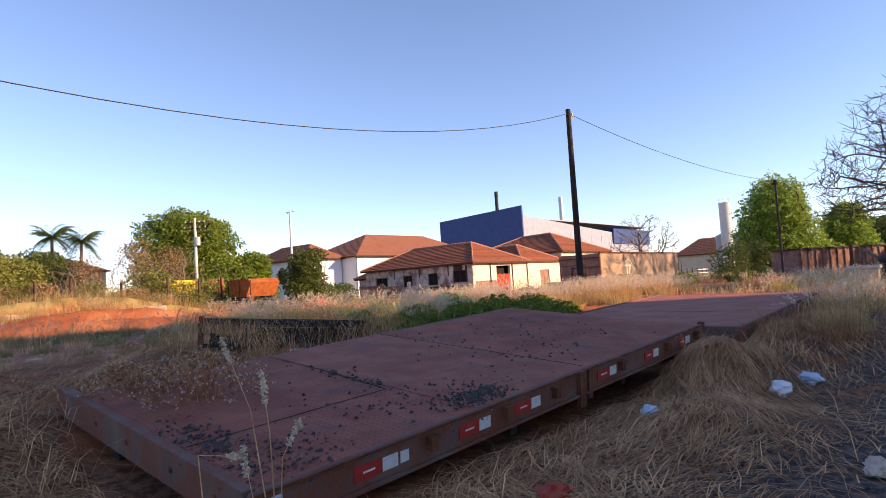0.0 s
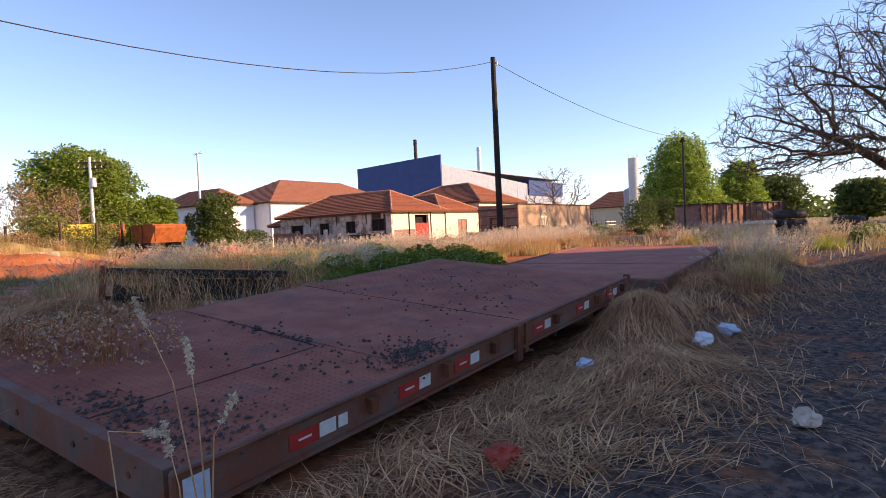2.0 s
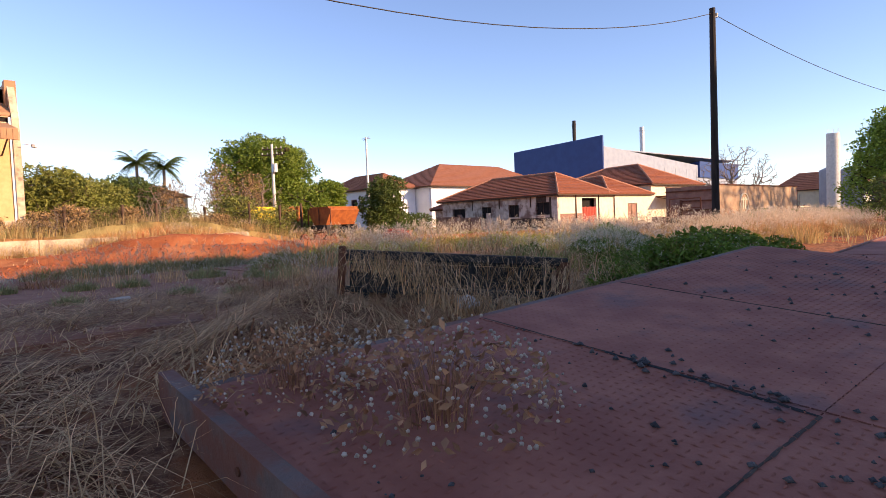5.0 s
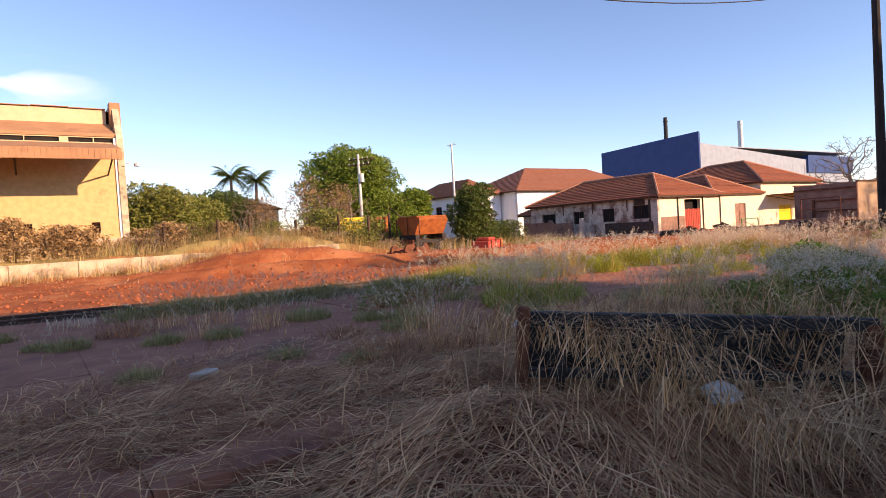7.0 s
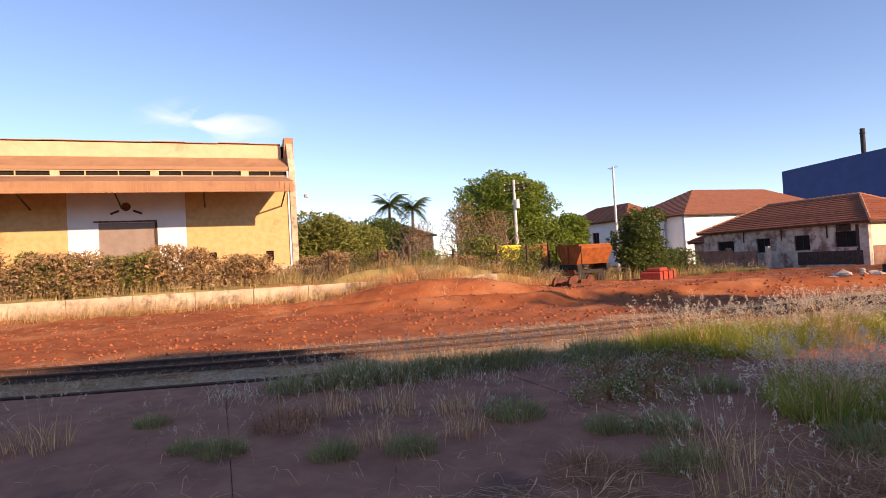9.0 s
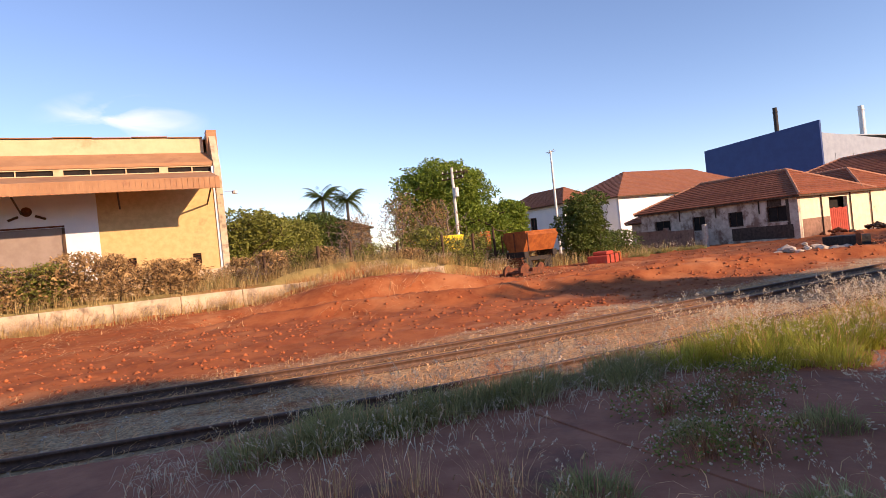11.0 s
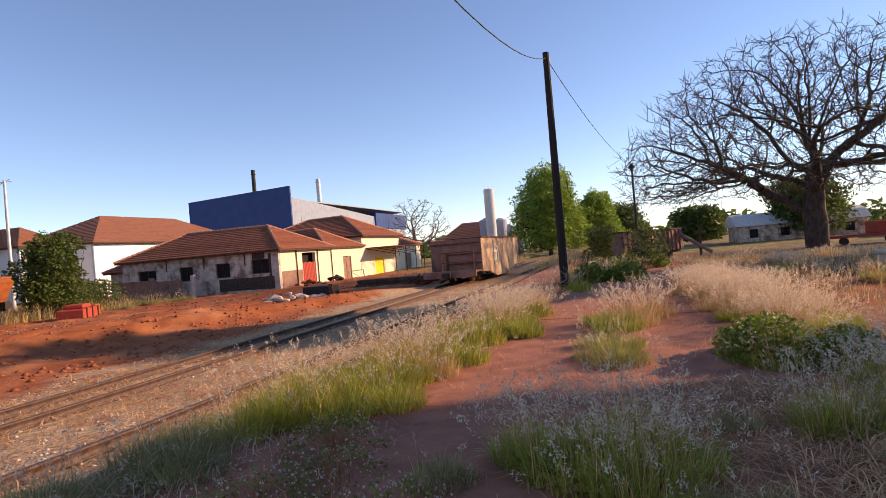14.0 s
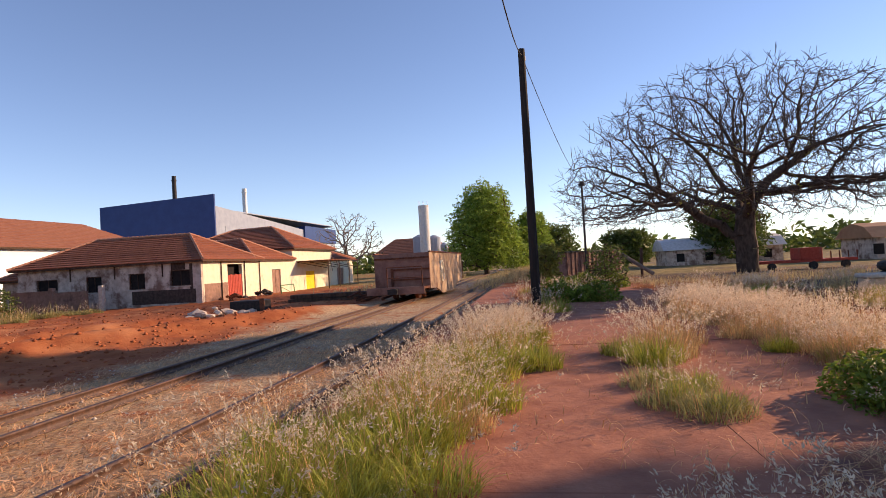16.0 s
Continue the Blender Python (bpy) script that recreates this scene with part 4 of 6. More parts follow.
def flat_deck():
    """Steel flat deck: x along its long side, y across it."""
    t = thing("flatbed_trailer", "rust-red chequer plate flatbed trailer lying in dry grass", "trailer", DECK)
    L, W = 5.91, 2.93
    for i, (a, b) in enumerate(((0.06, 1.76), (1.76, 3.27), (3.27, L - 0.02))):
        for lo, hi in ((0.05, 0.95), (0.955, W - 0.09)):
            bm = boxes(((a + 0.005, lo, -0.025), (b - 0.005, hi, -0.004 + 0.003 * (i % 2))))
            part("deck_plate", bm, "deck_steel", t, "rusty chequer plate sheet")
    # raised chequer lozenges, worn away in the middle of the plates
    xs, ys = np.arange(0.1, L - 0.1, 0.05), np.arange(0.1, W - 0.12, 0.05)
    X, Y = np.meshgrid(xs, ys, indexing="ij")
    par = (np.add.outer(np.arange(len(xs)), np.arange(len(ys))) % 2).ravel()
    X, Y = X.ravel(), Y.ravel()
    dx, dy = np.where(par, 0.02, 0.006), np.where(par, 0.006, 0.02)
    z = 0.0025 + 0.002 * np.clip(waves(X * 2, Y * 2, 6, 0.9) + 0.3, 0, 1)
    v = np.stack([np.stack([X - dx, Y, z - 0.006], 1), np.stack([X, Y - dy, z - 0.006], 1), np.stack([X + dx, Y, z - 0.006], 1), np.stack([X, Y + dy, z - 0.006], 1), np.stack([X, Y, z], 1)], 1).reshape(-1, 3)
    a = np.arange(len(X))[:, None] * 5
    tagged(raw("tread_pattern", v, np.concatenate([a + [0, 1, 4], a + [1, 2, 4], a + [2, 3, 4], a + [3, 0, 4]]), "deck_steel", t), kind="stuff")
    # curled edge of the plate that has lifted, and dirt along the seams
    def ragged(name, matl, x0, y0, x1, y1, w, seed, h):
        q = np.random.RandomState(seed)
        bm = bmesh.new()
        k = 26
        rows = []
        for i in range(k + 1):
            f = i / k
            x, y = x0 + (x1 - x0) * f, y0 + (y1 - y0) * f
            ox, oy = (1, 0) if abs(y1 - y0) > abs(x1 - x0) else (0, 1)
            e, d = w * q.uniform(0.3, 1.0), w * q.uniform(0.2, 0.7)
            zz = 0.001 + h * q.uniform(0.2, 1.0)
            rows.append([bm.verts.new((x - ox * e, y - oy * e, -0.002)), bm.verts.new((x, y, zz)), bm.verts.new((x + ox * d, y + oy * d, -0.002))])
        for p, n in zip(rows, rows[1:]):
            bm.faces.new((p[0], p[1], n[1], n[0]))
            bm.faces.new((p[1], p[2], n[2], n[1]))
        return part(name, bm, matl, t)
    ragged("lifted_edge", "black_steel", 1.77, 1.93, 1.7, 0.95, 0.018, 3, 0.006)
    ragged("seam_dirt", "grime", 1.7, 0.95, 0.1, 0.95, 0.012, 4, 0.003)
    ragged("seam_dirt", "grime", 1.78, 2.82, 1.77, 1.93, 0.008, 5, 0.003)
    ragged("seam_dirt", "grime", 3.27, 2.82, 3.27, 0.1, 0.008, 6, 0.003)

    def beam(name, lo, hi, label=""):
        return part(name, box(bmesh.new(), lo, hi, 0.012), "frame_steel", t, label)

    side = beam("side_beam", (0.0, 0.0, -0.19), (L, 0.05, 0.012))
    beam("side_beam", (0.07, W - 0.09, -0.2), (L, W, -0.012))
    bm = prism(bmesh.new(), [(-0.012, -0.2), (0.055, -0.2), (0.055, -0.185), (0.012, -0.185), (0.012, 0.004), (0.055, 0.004), (0.055, 0.02), (-0.012, 0.02)], 0.055, W + 0.2, 1)
    part("end_beam", bm, "frame_steel", t, "dark steel channel end beam")
    beam("end_beam", (L - 0.05, 0.055, -0.2), (L, W - 0.095, -0.03))
    part("side_lip", boxes(((0, -0.028, -0.2), (L, -0.001, -0.18))), "frame_steel", t)
    part("side_lip", boxes(((0, -0.02, 0.0), (L, -0.001, 0.014))), "rust", t)
    for x in (0.35, 0.9, 1.6, 2.2):
        part("rivet", rods(((-0.02, x, -0.09), (-0.013, x, -0.09), 0.018)), "rust", t)
    part("blue_patch", boxes(((0.04, -0.004, -0.17), (0.17, -0.001, -0.03))), "plastic_blue", side, "flaked pale blue paint patch")
    for x, w in ((0.62, 0.2), (1.5, 0.2), (2.12, 0.2), (3.35, 0.22), (4.3, 0.2), (5.15, 0.2)):
        part("reflector_red", boxes(((x, -0.006, -0.14), (x + w, -0.001, -0.05))), "red_tape", side, "red reflective tape")
        part("reflector_white", boxes(((x + w + 0.01, -0.006, -0.135), (x + w + 0.13, -0.001, -0.055)), *([((x + w + 0.15, -0.006, -0.13), (x + w + 0.22, -0.001, -0.06))] if x < 1 else [])), "white_tape", side, "white reflective tape")
        part("lettering_bar", boxes(((x + 0.06, -0.008, -0.1), (x + w - 0.05, -0.0065, -0.088))), "white_tape", side)
    for x in (1.2, 1.98, 2.62, 3.75, 4.8, 5.6):
        part("lashing_ring", boxes(((x, -0.05, -0.12), (x + 0.06, -0.001, -0.04)), ((x - 0.01, -0.055, -0.05), (x + 0.07, -0.001, -0.03))), "rust", t)
    part("joint_plate", boxes(((3.0, -0.04, -0.29), (3.1, -0.002, 0.016)), ((3.16, -0.03, -0.25), (3.22, -0.002, 0.01))), "rust", t)
    part("corner_post", boxes(((L, 0.0, -0.42), (L + 0.05, 0.07, 0.03)), bevel=0.006), "rust", t)
    for y in (0.75, 2.1):
        part("chassis_beam", boxes(((0.1, y, -0.48), (L, y + 0.14, -0.205))), "black_steel", t)
    for x in (0.5, 2.2, 4.0, 5.2):
        part("cross_member", boxes(((x, 0.1, -0.33), (x + 0.08, W - 0.12, -0.205))), "black_steel", t)
    for y in (0.14, W - 0.3):
        part("leg", boxes(((5.5, y, -1.1), (5.64, y + 0.14, -0.205))), "rust", t)
    for x, y in ((0.7, 0.8), (0.7, 2.0)):
        part("support_block", boxes(((x, y, -0.75), (x + 0.3, y + 0.3, -0.485))), "wood_dark", t)
    return t


flat_deck()
t = thing("flatbed_trailer", "second rust-red steel flatbed standing behind the first", "trailer", rail_pose(9.3, 1.35, -0.02) @ pose(0, 0, 0, 0.6, -2.0, 0))
L2 = 5.1
for i in range(3):
    part("deck_plate", boxes(((0.02 + i * L2 / 3, 0.05, -0.03), ((i + 1) * L2 / 3, 3.0, 0.002 * (i % 2)))), "deck_steel", t, "rusty steel sheet")
part("side_beam", boxes(((0, 0, -0.24), (L2, 0.047, 0.02)), bevel=0.01), "frame_steel", t)
part("side_beam", boxes(((0, 3.003, -0.24), (L2, 3.05, 0.02)), bevel=0.01), "frame_steel", t)
part("end_beam", boxes(((-0.05, 0, -0.24), (0, 3.05, 0.0)), bevel=0.01), "frame_steel", t)
part("end_beam", boxes(((L2, 0, -0.24), (L2 + 0.05, 3.05, 0.0)), bevel=0.01), "frame_steel", t)
for x in (0.6, 2.6, 4.5):
    for y in (0.4, 2.3):
        part("leg", boxes(((x, y, -0.95), (x + 0.16, y + 0.16, -0.035))), "rust", t)

# coal crumbs on the deck
def crumbs(name, label, centre, spread, count, size, seed, m, matl="coal"):
    r = np.random.RandomState(seed)
    k = count
    c = np.stack([r.normal(0, spread[0], k), r.normal(0, spread[1], k), np.zeros(k)], 1) + np.array(centre)
    sz = size * r.uniform(0.4, 1.5, (k, 1)) ** 1.3
    octa = np.array([(1, 0, 0), (0, 1, 0), (-1, 0, 0), (0, -1, 0), (0, 0, 0.9), (0, 0, -0.5)])
    jit = r.uniform(0.6, 1.3, (k, 6, 3))
    v = c[:, None] + octa[None] * jit * sz[:, None]
    v[:, :, 2] = np.maximum(v[:, :, 2], c[:, None, 2] - 0.001)
    a = np.arange(k)[:, None] * 6
    f = np.concatenate([a + q for q in ([0, 1, 4], [1, 2, 4], [2, 3, 4], [3, 0, 4], [1, 0, 5], [2, 1, 5], [3, 2, 5], [0, 3, 5])])
    ob = raw(name, v.reshape(-1, 3), f, matl)
    ob.matrix_world = m
    return tagged(ob, label, name.replace("_", " "), kind="stuff")


for c, sp, k, sz, sd in (((0.22, 0.85, 0.004), (0.1, 0.34), 330, 0.011, 11), ((0.45, 0.36, 0.004), (0.16, 0.16), 150, 0.011, 12), ((2.0, 0.27, 0.004), (0.2, 0.1), 420, 0.012, 13),
                     ((2.0, 1.1, 0.004), (0.9, 0.6), 90, 0.011, 14), ((3.6, 0.8, 0.004), (0.8, 0.35), 110, 0.012, 15), ((1.5, 0.6, 0.004), (0.3, 0.16), 60, 0.014, 16), ((1.74, 1.5, 0.004), (0.05, 0.35), 60, 0.014, 17), ((4.3, 1.6, 0.004), (0.7, 0.5), 70, 0.014, 18)):
    crumbs("coal_crumbs", "black coal crumbs scattered on the rusty deck", c, sp, k, sz, sd, DECK)

# ---- rail wagons ----
def spoked_wheel(bm, c, r, w):
    rod(bm, (c[0], c[1] - w / 2, c[2]), (c[0], c[1] + w / 2, c[2]), r, sides=20)
    rod(bm, (c[0], c[1] - w * 0.8, c[2]), (c[0], c[1] - w * 0.5, c[2]), r * 1.08, sides=20)


def gondola():
    t = thing("gondola_wagon", "rusty open gondola railway wagon with a faded round emblem", "wagon", rail_pose(35.9, 17.9, -0.27))
    L, h, w = 11.5, 2.05, 1.25
    end = part("end_wall", boxes(((0, -w, 0.55), (0.1, w, h), ), bevel=0.015), "rust_pink", t, "pinkish rusted end wall")
    for z in (0.85, 1.3, 1.8):
        part("stiffener", boxes(((-0.06, -w, z), (-0.002, w - 0.8 if z < 1.5 else w, z + 0.07))), "rust", end)
    part("stiffener", boxes(((-0.07, w - 0.85, 0.6), (-0.002, w - 0.75, 1.4))), "rust", end)
    part("end_wall", boxes(((L - 0.1, -w, 0.55), (L, w, h))), "rust_pink", t)
    for y in (-1, 1):
        bm = bmesh.new()
        prism(bm, [(0.1, 0.45), (1.7, 0.4), (3.6, 0.05), (7.6, 0.05), (9.6, 0.4), (L - 0.1, 0.45), (L - 0.1, h), (0.1, h)], y * w, y * (w - 0.08), 1)
        sidew = part("side_wall", bm, "rust_tan", t, "sunlit tan rusted side sheet")
        if y < 0:
            ring = sweep([(3.4 + 0.55 * math.cos(i * 0.2618), -w - 0.01, 1.15 + 0.5 * math.sin(i * 0.2618)) for i in range(24)], 0.045, 5, True)
            part("emblem_ring", ring, "plaster_cream", sidew, "faded pale emblem ring")
            part("emblem_bar", boxes(((3.2, -w - 0.02, 0.85), (3.32, -w - 0.003, 1.45)), ((3.5, -w - 0.02, 0.85), (3.62, -w - 0.003, 1.45)), ((3.0, -w - 0.02, 1.3), (3.8, -w - 0.003, 1.38))), "plaster_cream", sidew)
        part("top_rim", boxes(((0, y * w - 0.05, h), (L, y * w + 0.05, h + 0.06))), "rust", t)
        part("sill_beam", boxes(((0, y * (w - 0.15) - 0.07, 0.42), (L, y * (w - 0.15) + 0.07, 0.6))), "rust", t)
    part("floor", boxes(((0.1, -w + 0.08, 0.6), (L - 0.1, w - 0.08, 0.68))), "rust", t)
    part("coupler", boxes(((-1.95, -0.12, 0.32), (-1.46, 0.12, 0.56)), ((-2.05, -0.2, 0.34), (-1.95, 0.2, 0.55))), "black_steel", t)
    part("end_platform", boxes(((-1.35, -w, 0.5), (-0.07, w, 0.58))), "rust", t)
    part("buffer_beam", boxes(((-1.45, -w, 0.3), (-1.35, w, 0.62)), bevel=0.01), "rust_pink", t)
    part("platform_rail", rods(((-1.38, -w + 0.1, 0.58), (-1.38, -w + 0.1, 1.45), 0.025), ((-1.38, w - 0.9, 0.58), (-1.38, w - 0.9, 1.45), 0.025), ((-1.38, -w + 0.1, 1.45), (-1.38, w - 0.9, 1.45), 0.025), ((-1.38, -w + 0.1, 1.0), (-1.38, w - 0.9, 1.0), 0.02)), "rust", t)
    for x in (1.4, 9.8):
        b = part("bogie", boxes(((x - 1.0, -0.75, 0.2), (x + 1.0, -0.6, 0.45)), ((x - 1.0, 0.6, 0.2), (x + 1.0, 0.75, 0.45)), ((x - 0.2, -0.75, 0.25), (x + 0.2, 0.75, 0.5))), "black_steel", t)
        for dx in (-0.7, 0.7):
            for y in (-0.52, 0.52):
                bm = bmesh.new()
                spoked_wheel(bm, (x + dx, y, 0.38), 0.38, 0.12)
                part("wheel", bm, "rust", b)
    lad = [((L + 0.02, -w, 0.5), (L + 0.02, -w, 1.9), 0.02), ((L + 0.5, -w, 0.5), (L + 0.5, -w, 1.6), 0.02)] + [((L, -w, 0.6 + i * 0.28), (L + 0.5, -w, 0.6 + i * 0.28), 0.015) for i in range(4)]
    part("end_ladder", rods(*lad), "rust", t)
    return t


gondola().scale = (1.16, 1.16, 1.16)


def ore_wagon():
    """The small orange tipping wagon among the trees."""
    t = thing("tipper_wagon", "orange rusty tipper wagon on a dark frame by the bushes", "wagon", rail_pose(28.0, 43.0, -0.7, 10))
    bm = bmesh.new()
    prism(bm, [(-1.05, 2.75), (1.05, 2.75), (1.3, 2.55), (0.7, 1.45), (-0.7, 1.45), (-1.3, 2.55)], -1.5, 1.5, 0)
    part("tub", bm, "rust_orange", t, "orange rusted steel tub")
    part("tub_rim", boxes(((-1.55, -1.1, 2.75), (1.55, 1.1, 2.85))), "rust_orange", t)
    for y in (-1.32, 0.0, 1.25):
        part("tub_rib", boxes(((-1.56, y, 1.5), (-1.5, y + 0.08, 2.75))), "rust", t)
    part("chassis", boxes(((-1.7, -0.6, 0.8), (1.7, -0.45, 1.05)), ((-1.7, 0.45, 0.8), (1.7, 0.6, 1.05)), ((-1.6, -0.9, 1.05), (-1.2, 0.9, 1.45)), ((1.2, -0.9, 1.05), (1.6, 0.9, 1.45))), "black_steel", t)
    for x in (-1.0, 1.0):
        for y in (-0.5, 0.5):
            w = bmesh.new()
            spoked_wheel(w, (x, y, 0.42), 0.42, 0.12)
            part("wheel", w, "black_steel", t)
    for i in range(4):
        part("leaf_spring", boxes(((-1.9, -1.0 + i * 0.05, 0.5 + i * 0.16), (-1.75, 1.0 - i * 0.05, 0.6 + i * 0.16))), "rust", t)
    return t


ore_wagon()


def loose_bogie():
    t = thing("wagon_bogie", "dark rusted wheel bogie lying on red earth", "bogie", rail_pose(22.4, 36.0, -0.6, 25))
    part("side_frame", boxes(((-1.4, -0.75, 0.25), (1.4, -0.62, 0.42)), ((-0.4, -0.78, 0.42), (0.4, -0.6, 0.62))), "rust", t)
    part("side_frame", boxes(((-1.4, 0.62, 0.25), (1.4, 0.75, 0.42)), ((-0.4, 0.6, 0.42), (0.4, 0.78, 0.62))), "rust", t)
    part("bolster", boxes(((-0.2, -0.6, 0.3), (0.2, 0.6, 0.5))), "rust", t)
    for x in (-0.95, 0.95):
        for y in (-0.5, 0.5):
            w = bmesh.new()
            spoked_wheel(w, (x, y, 0.4), 0.4, 0.12)
            part("wheel", w, "rust", t)
        part("axle", rods(((x, -0.6, 0.4), (x, 0.6, 0.4), 0.07)), "rust", t)
    return t


loose_bogie()
j = thing("scrap_machine", "dented orange-red scrap machine casing on the grass", "scrap metal", rail_pose(31.6, 39.6, -0.75, 30))
part("casing", boxes(((-1.6, -0.7, 0.1), (1.2, 0.7, 0.75)), ((-1.0, -0.5, 0.75), (0.4, 0.5, 1.0)), bevel=0.06), "red_paint", j)
part("casing_end", boxes(((1.2, -0.55, 0.05), (2.0, 0.55, 0.85)), bevel=0.08), "rust_orange", j)
for x in (-1.2, -0.2, 0.8):
    part("rib", boxes(((x, -0.76, 0.1), (x + 0.1, -0.7, 0.8))), "rust", j)

tank = thing("yellow_tank", "bright yellow metal hopper behind dry brush", "hopper", rail_pose(25.6, 52.5, 0.3))
bm = bmesh.new()
prism(bm, [(-1.0, 0.9), (1.0, 0.9), (1.0, 2.0), (-1.0, 2.2)], -2.1, 1.7, 0)
part("body", bm, "yellow_paint", tank)
part("rim", boxes(((-2.2, -1.05, 2.05), (1.8, -1.0, 2.25))), "yellow_paint", tank)
for x in (-1.8, 1.4):
    part("leg", boxes(((x, -0.7, 0), (x + 0.15, 0.7, 0.9))), "rust", tank)
exc = thing("digger_arm", "orange-red digger arm rising behind the brush", "excavator", rail_pose(30.0, 52.0, 0.0))
part("arm", boxes(((-0.3, -0.2, 0), (0.2, 0.2, 2.6)), bevel=0.05), "rust_orange", exc)
bm = bmesh.new()
box(bm, (-1.1, -0.2, 2.3), (0.2, 0.2, 2.7), 0.05, pose(0, 0, 0, 0, -18, 0))
part("boom", bm, "rust_orange", exc)

# rusty covered wagon far along the platform
fw = thing("box_wagon", "dark rusty wagon with upright ribs far along the track", "wagon", rail_pose(53.7, 9.9, -0.75, -32))
part("body", boxes(((0, -1.3, 0.7), (10.2, 1.3, 2.5)), bevel=0.02), "rust_pink", fw)
for i in range(14):
    part("rib", boxes(((0.1 + i * 0.72, -1.39, 0.7), (0.22 + i * 0.72, -1.302, 2.5))), "rust_pink", fw)
part("roof_edge", boxes(((-0.2, -1.45, 2.5), (10.4, 1.45, 2.6))), "black_steel", fw)
for x in (1.2, 8.8):
    w = bmesh.new()
    spoked_wheel(w, (x, -0.6, 0.38), 0.4, 0.12)
    spoked_wheel(w, (x, 0.6, 0.38), 0.4, 0.12)
    part("wheel", w, "black_steel", fw)
part("frame", boxes(((0, -1.0, 0.45), (10.2, 1.0, 0.7))), "black_steel", fw)

# ---- trees ----
def great_tree():
    r = np.random.RandomState(21)
    t = thing("rain_tree", "huge bare spreading rain tree with a thick dark trunk", "tree", Matrix.Translation(at(62.2, -7.4, -1.0)))
    pts = in_dome(r, 3600, (0, 0, 5.2), (16.8, 16.8, 13.6), 0.0, 0.3)
    low = in_dome(r, 260, (0, 0, 4.6), (16, 16, 3.0), 0.0, 0.6)
    start = [(0, 0, -0.3), (0.05, 0.05, 1.0), (0.1, 0, 2.2), (0.0, 0.1, 3.4), (0.1, 0, 4.6)]
    nodes, par = grow(np.concatenate([pts, low]), start, 0.6, 60, 0.85, 22, 130, 0.16)
    # twigs on the outer branches
    kids = np.bincount(par[par >= 0], minlength=len(par))
    ends = np.where((kids <= 1) & (nodes[:, 2] > 4))[0]
    dirs = nodes[ends] - nodes[par[ends]]
    extra, ep = [], []
    for rep in range(4):
        d = dirs / np.linalg.norm(dirs, axis=1, keepdims=True) + r.normal(0, 0.75, dirs.shape)
        d[:, 2] += 0.15
        p1 = nodes[ends] + d * r.uniform(0.3, 0.6, (len(ends), 1))
        extra.append(p1)
        ep.append(ends)
    nodes2, par2 = np.concatenate([nodes] + extra), np.concatenate([par] + ep)
    rad = thickness(par2, 0.016, 1.92)
    rad *= 1.0 / rad[0]
    v, f = tubes(nodes2, par2, np.maximum(rad, 0.014), 6)
    raw("trunk", v, f, "bark", t, smooth=True)
    mids = nodes2[(nodes2[:, 2] > 5) & (np.hypot(nodes2[:, 0], nodes2[:, 1]) < 7) & (nodes2[:, 2] < 12)]
    leaves = mids[r.randint(0, len(mids), 1500)] + r.normal(0, 0.3, (1500, 3))
    v, f = leaf_cards(r, leaves, 0.13)
    raw("climber_leaves", v, f, "leaf_olive", t, "olive leaves of a creeper on the limbs")
    return t


great_tree()
leafy_tree("mango_tree", "broad dense dark green mango tree", 37, 72.5, 0.0, 11.9, 15.4, 31, "leaf_green", 52000, 0.2, 0.5, 13, 0.95, 0.15)
leafy_tree("mango_tree", "smaller green tree leaning out of the mango grove", 43.5, 69.0, 0.0, 6.6, 7, 32, "leaf_green", 8000, 0.26, 0.25, 7, 0.8, 0.15)
leafy_tree("broadleaf_tree", "green hedge tree behind the warehouse", 13, 66, 0.6, 6.4, 8, 33, "leaf_olive", 15000, 0.17, 0.25, 8, 0.9, 0.1)
leafy_tree("broadleaf_tree", "green hedge tree behind the low wall", 18, 74, 0.8, 5.6, 9, 34, "leaf_olive", 15000, 0.17, 0.25, 8, 0.9, 0.1)
leafy_tree("broadleaf_tree", "olive green round tree beyond the brush", 24, 84, 0.8, 7.0, 10, 35, "leaf_dark", 15000, 0.18, 0.25, 8, 0.9, 0.1)
leafy_tree("broadleaf_tree", "olive green tree beyond the brush", 12, 82, 0.8, 6.0, 10, 36, "leaf_olive", 15000, 0.18, 0.25, 8, 0.9, 0.1)
leafy_tree("shade_tree", "dark leafy bush tree in front of the white house", 33.5, 43.6, -0.7, 5.5, 4.4, 37, "leaf_dark", 14000, 0.12, 0.12, 9, 0.8, 0.2)
leafy_tree("poplar_tree", "tall bright green tree beyond the wagons", 90.5, 18.0, -0.6, 13.2, 12.5, 38, "leaf_bright", 30000, 0.21, 0.35, 15, 0.35, 0.18)
leafy_tree("poplar_tree", "lower bright green tree beyond the wagons", 101, 11.8, -0.6, 9.6, 10.5, 39, "leaf_bright", 17000, 0.22, 0.3, 9, 0.3, 0.2)
leafy_tree("broadleaf_tree", "distant dark tree on the skyline", 120, 8, -0.6, 8, 12, 40, "leaf_dark", 7000, 0.35, 0.3, 8, 0.9, 0.15)
leafy_tree("broadleaf_tree", "distant dark tree on the skyline", 110, -4, -0.6, 6, 10, 41, "leaf_dark", 7000, 0.35, 0.3, 8, 0.9, 0.15)
leafy_tree("broadleaf_tree", "distant dark tree behind the white shed", 100, -17, -0.6, 8.5, 14, 42, "leaf_dark", 8000, 0.35, 0.3, 8, 0.9, 0.15)
leafy_tree("broadleaf_tree", "big dark shrub tree in deep shade", 47, -14.5, -0.8, 5.6, 6.5, 43, "leaf_dark", 10000, 0.2, 0.3, 8, 0.9, 0.1)
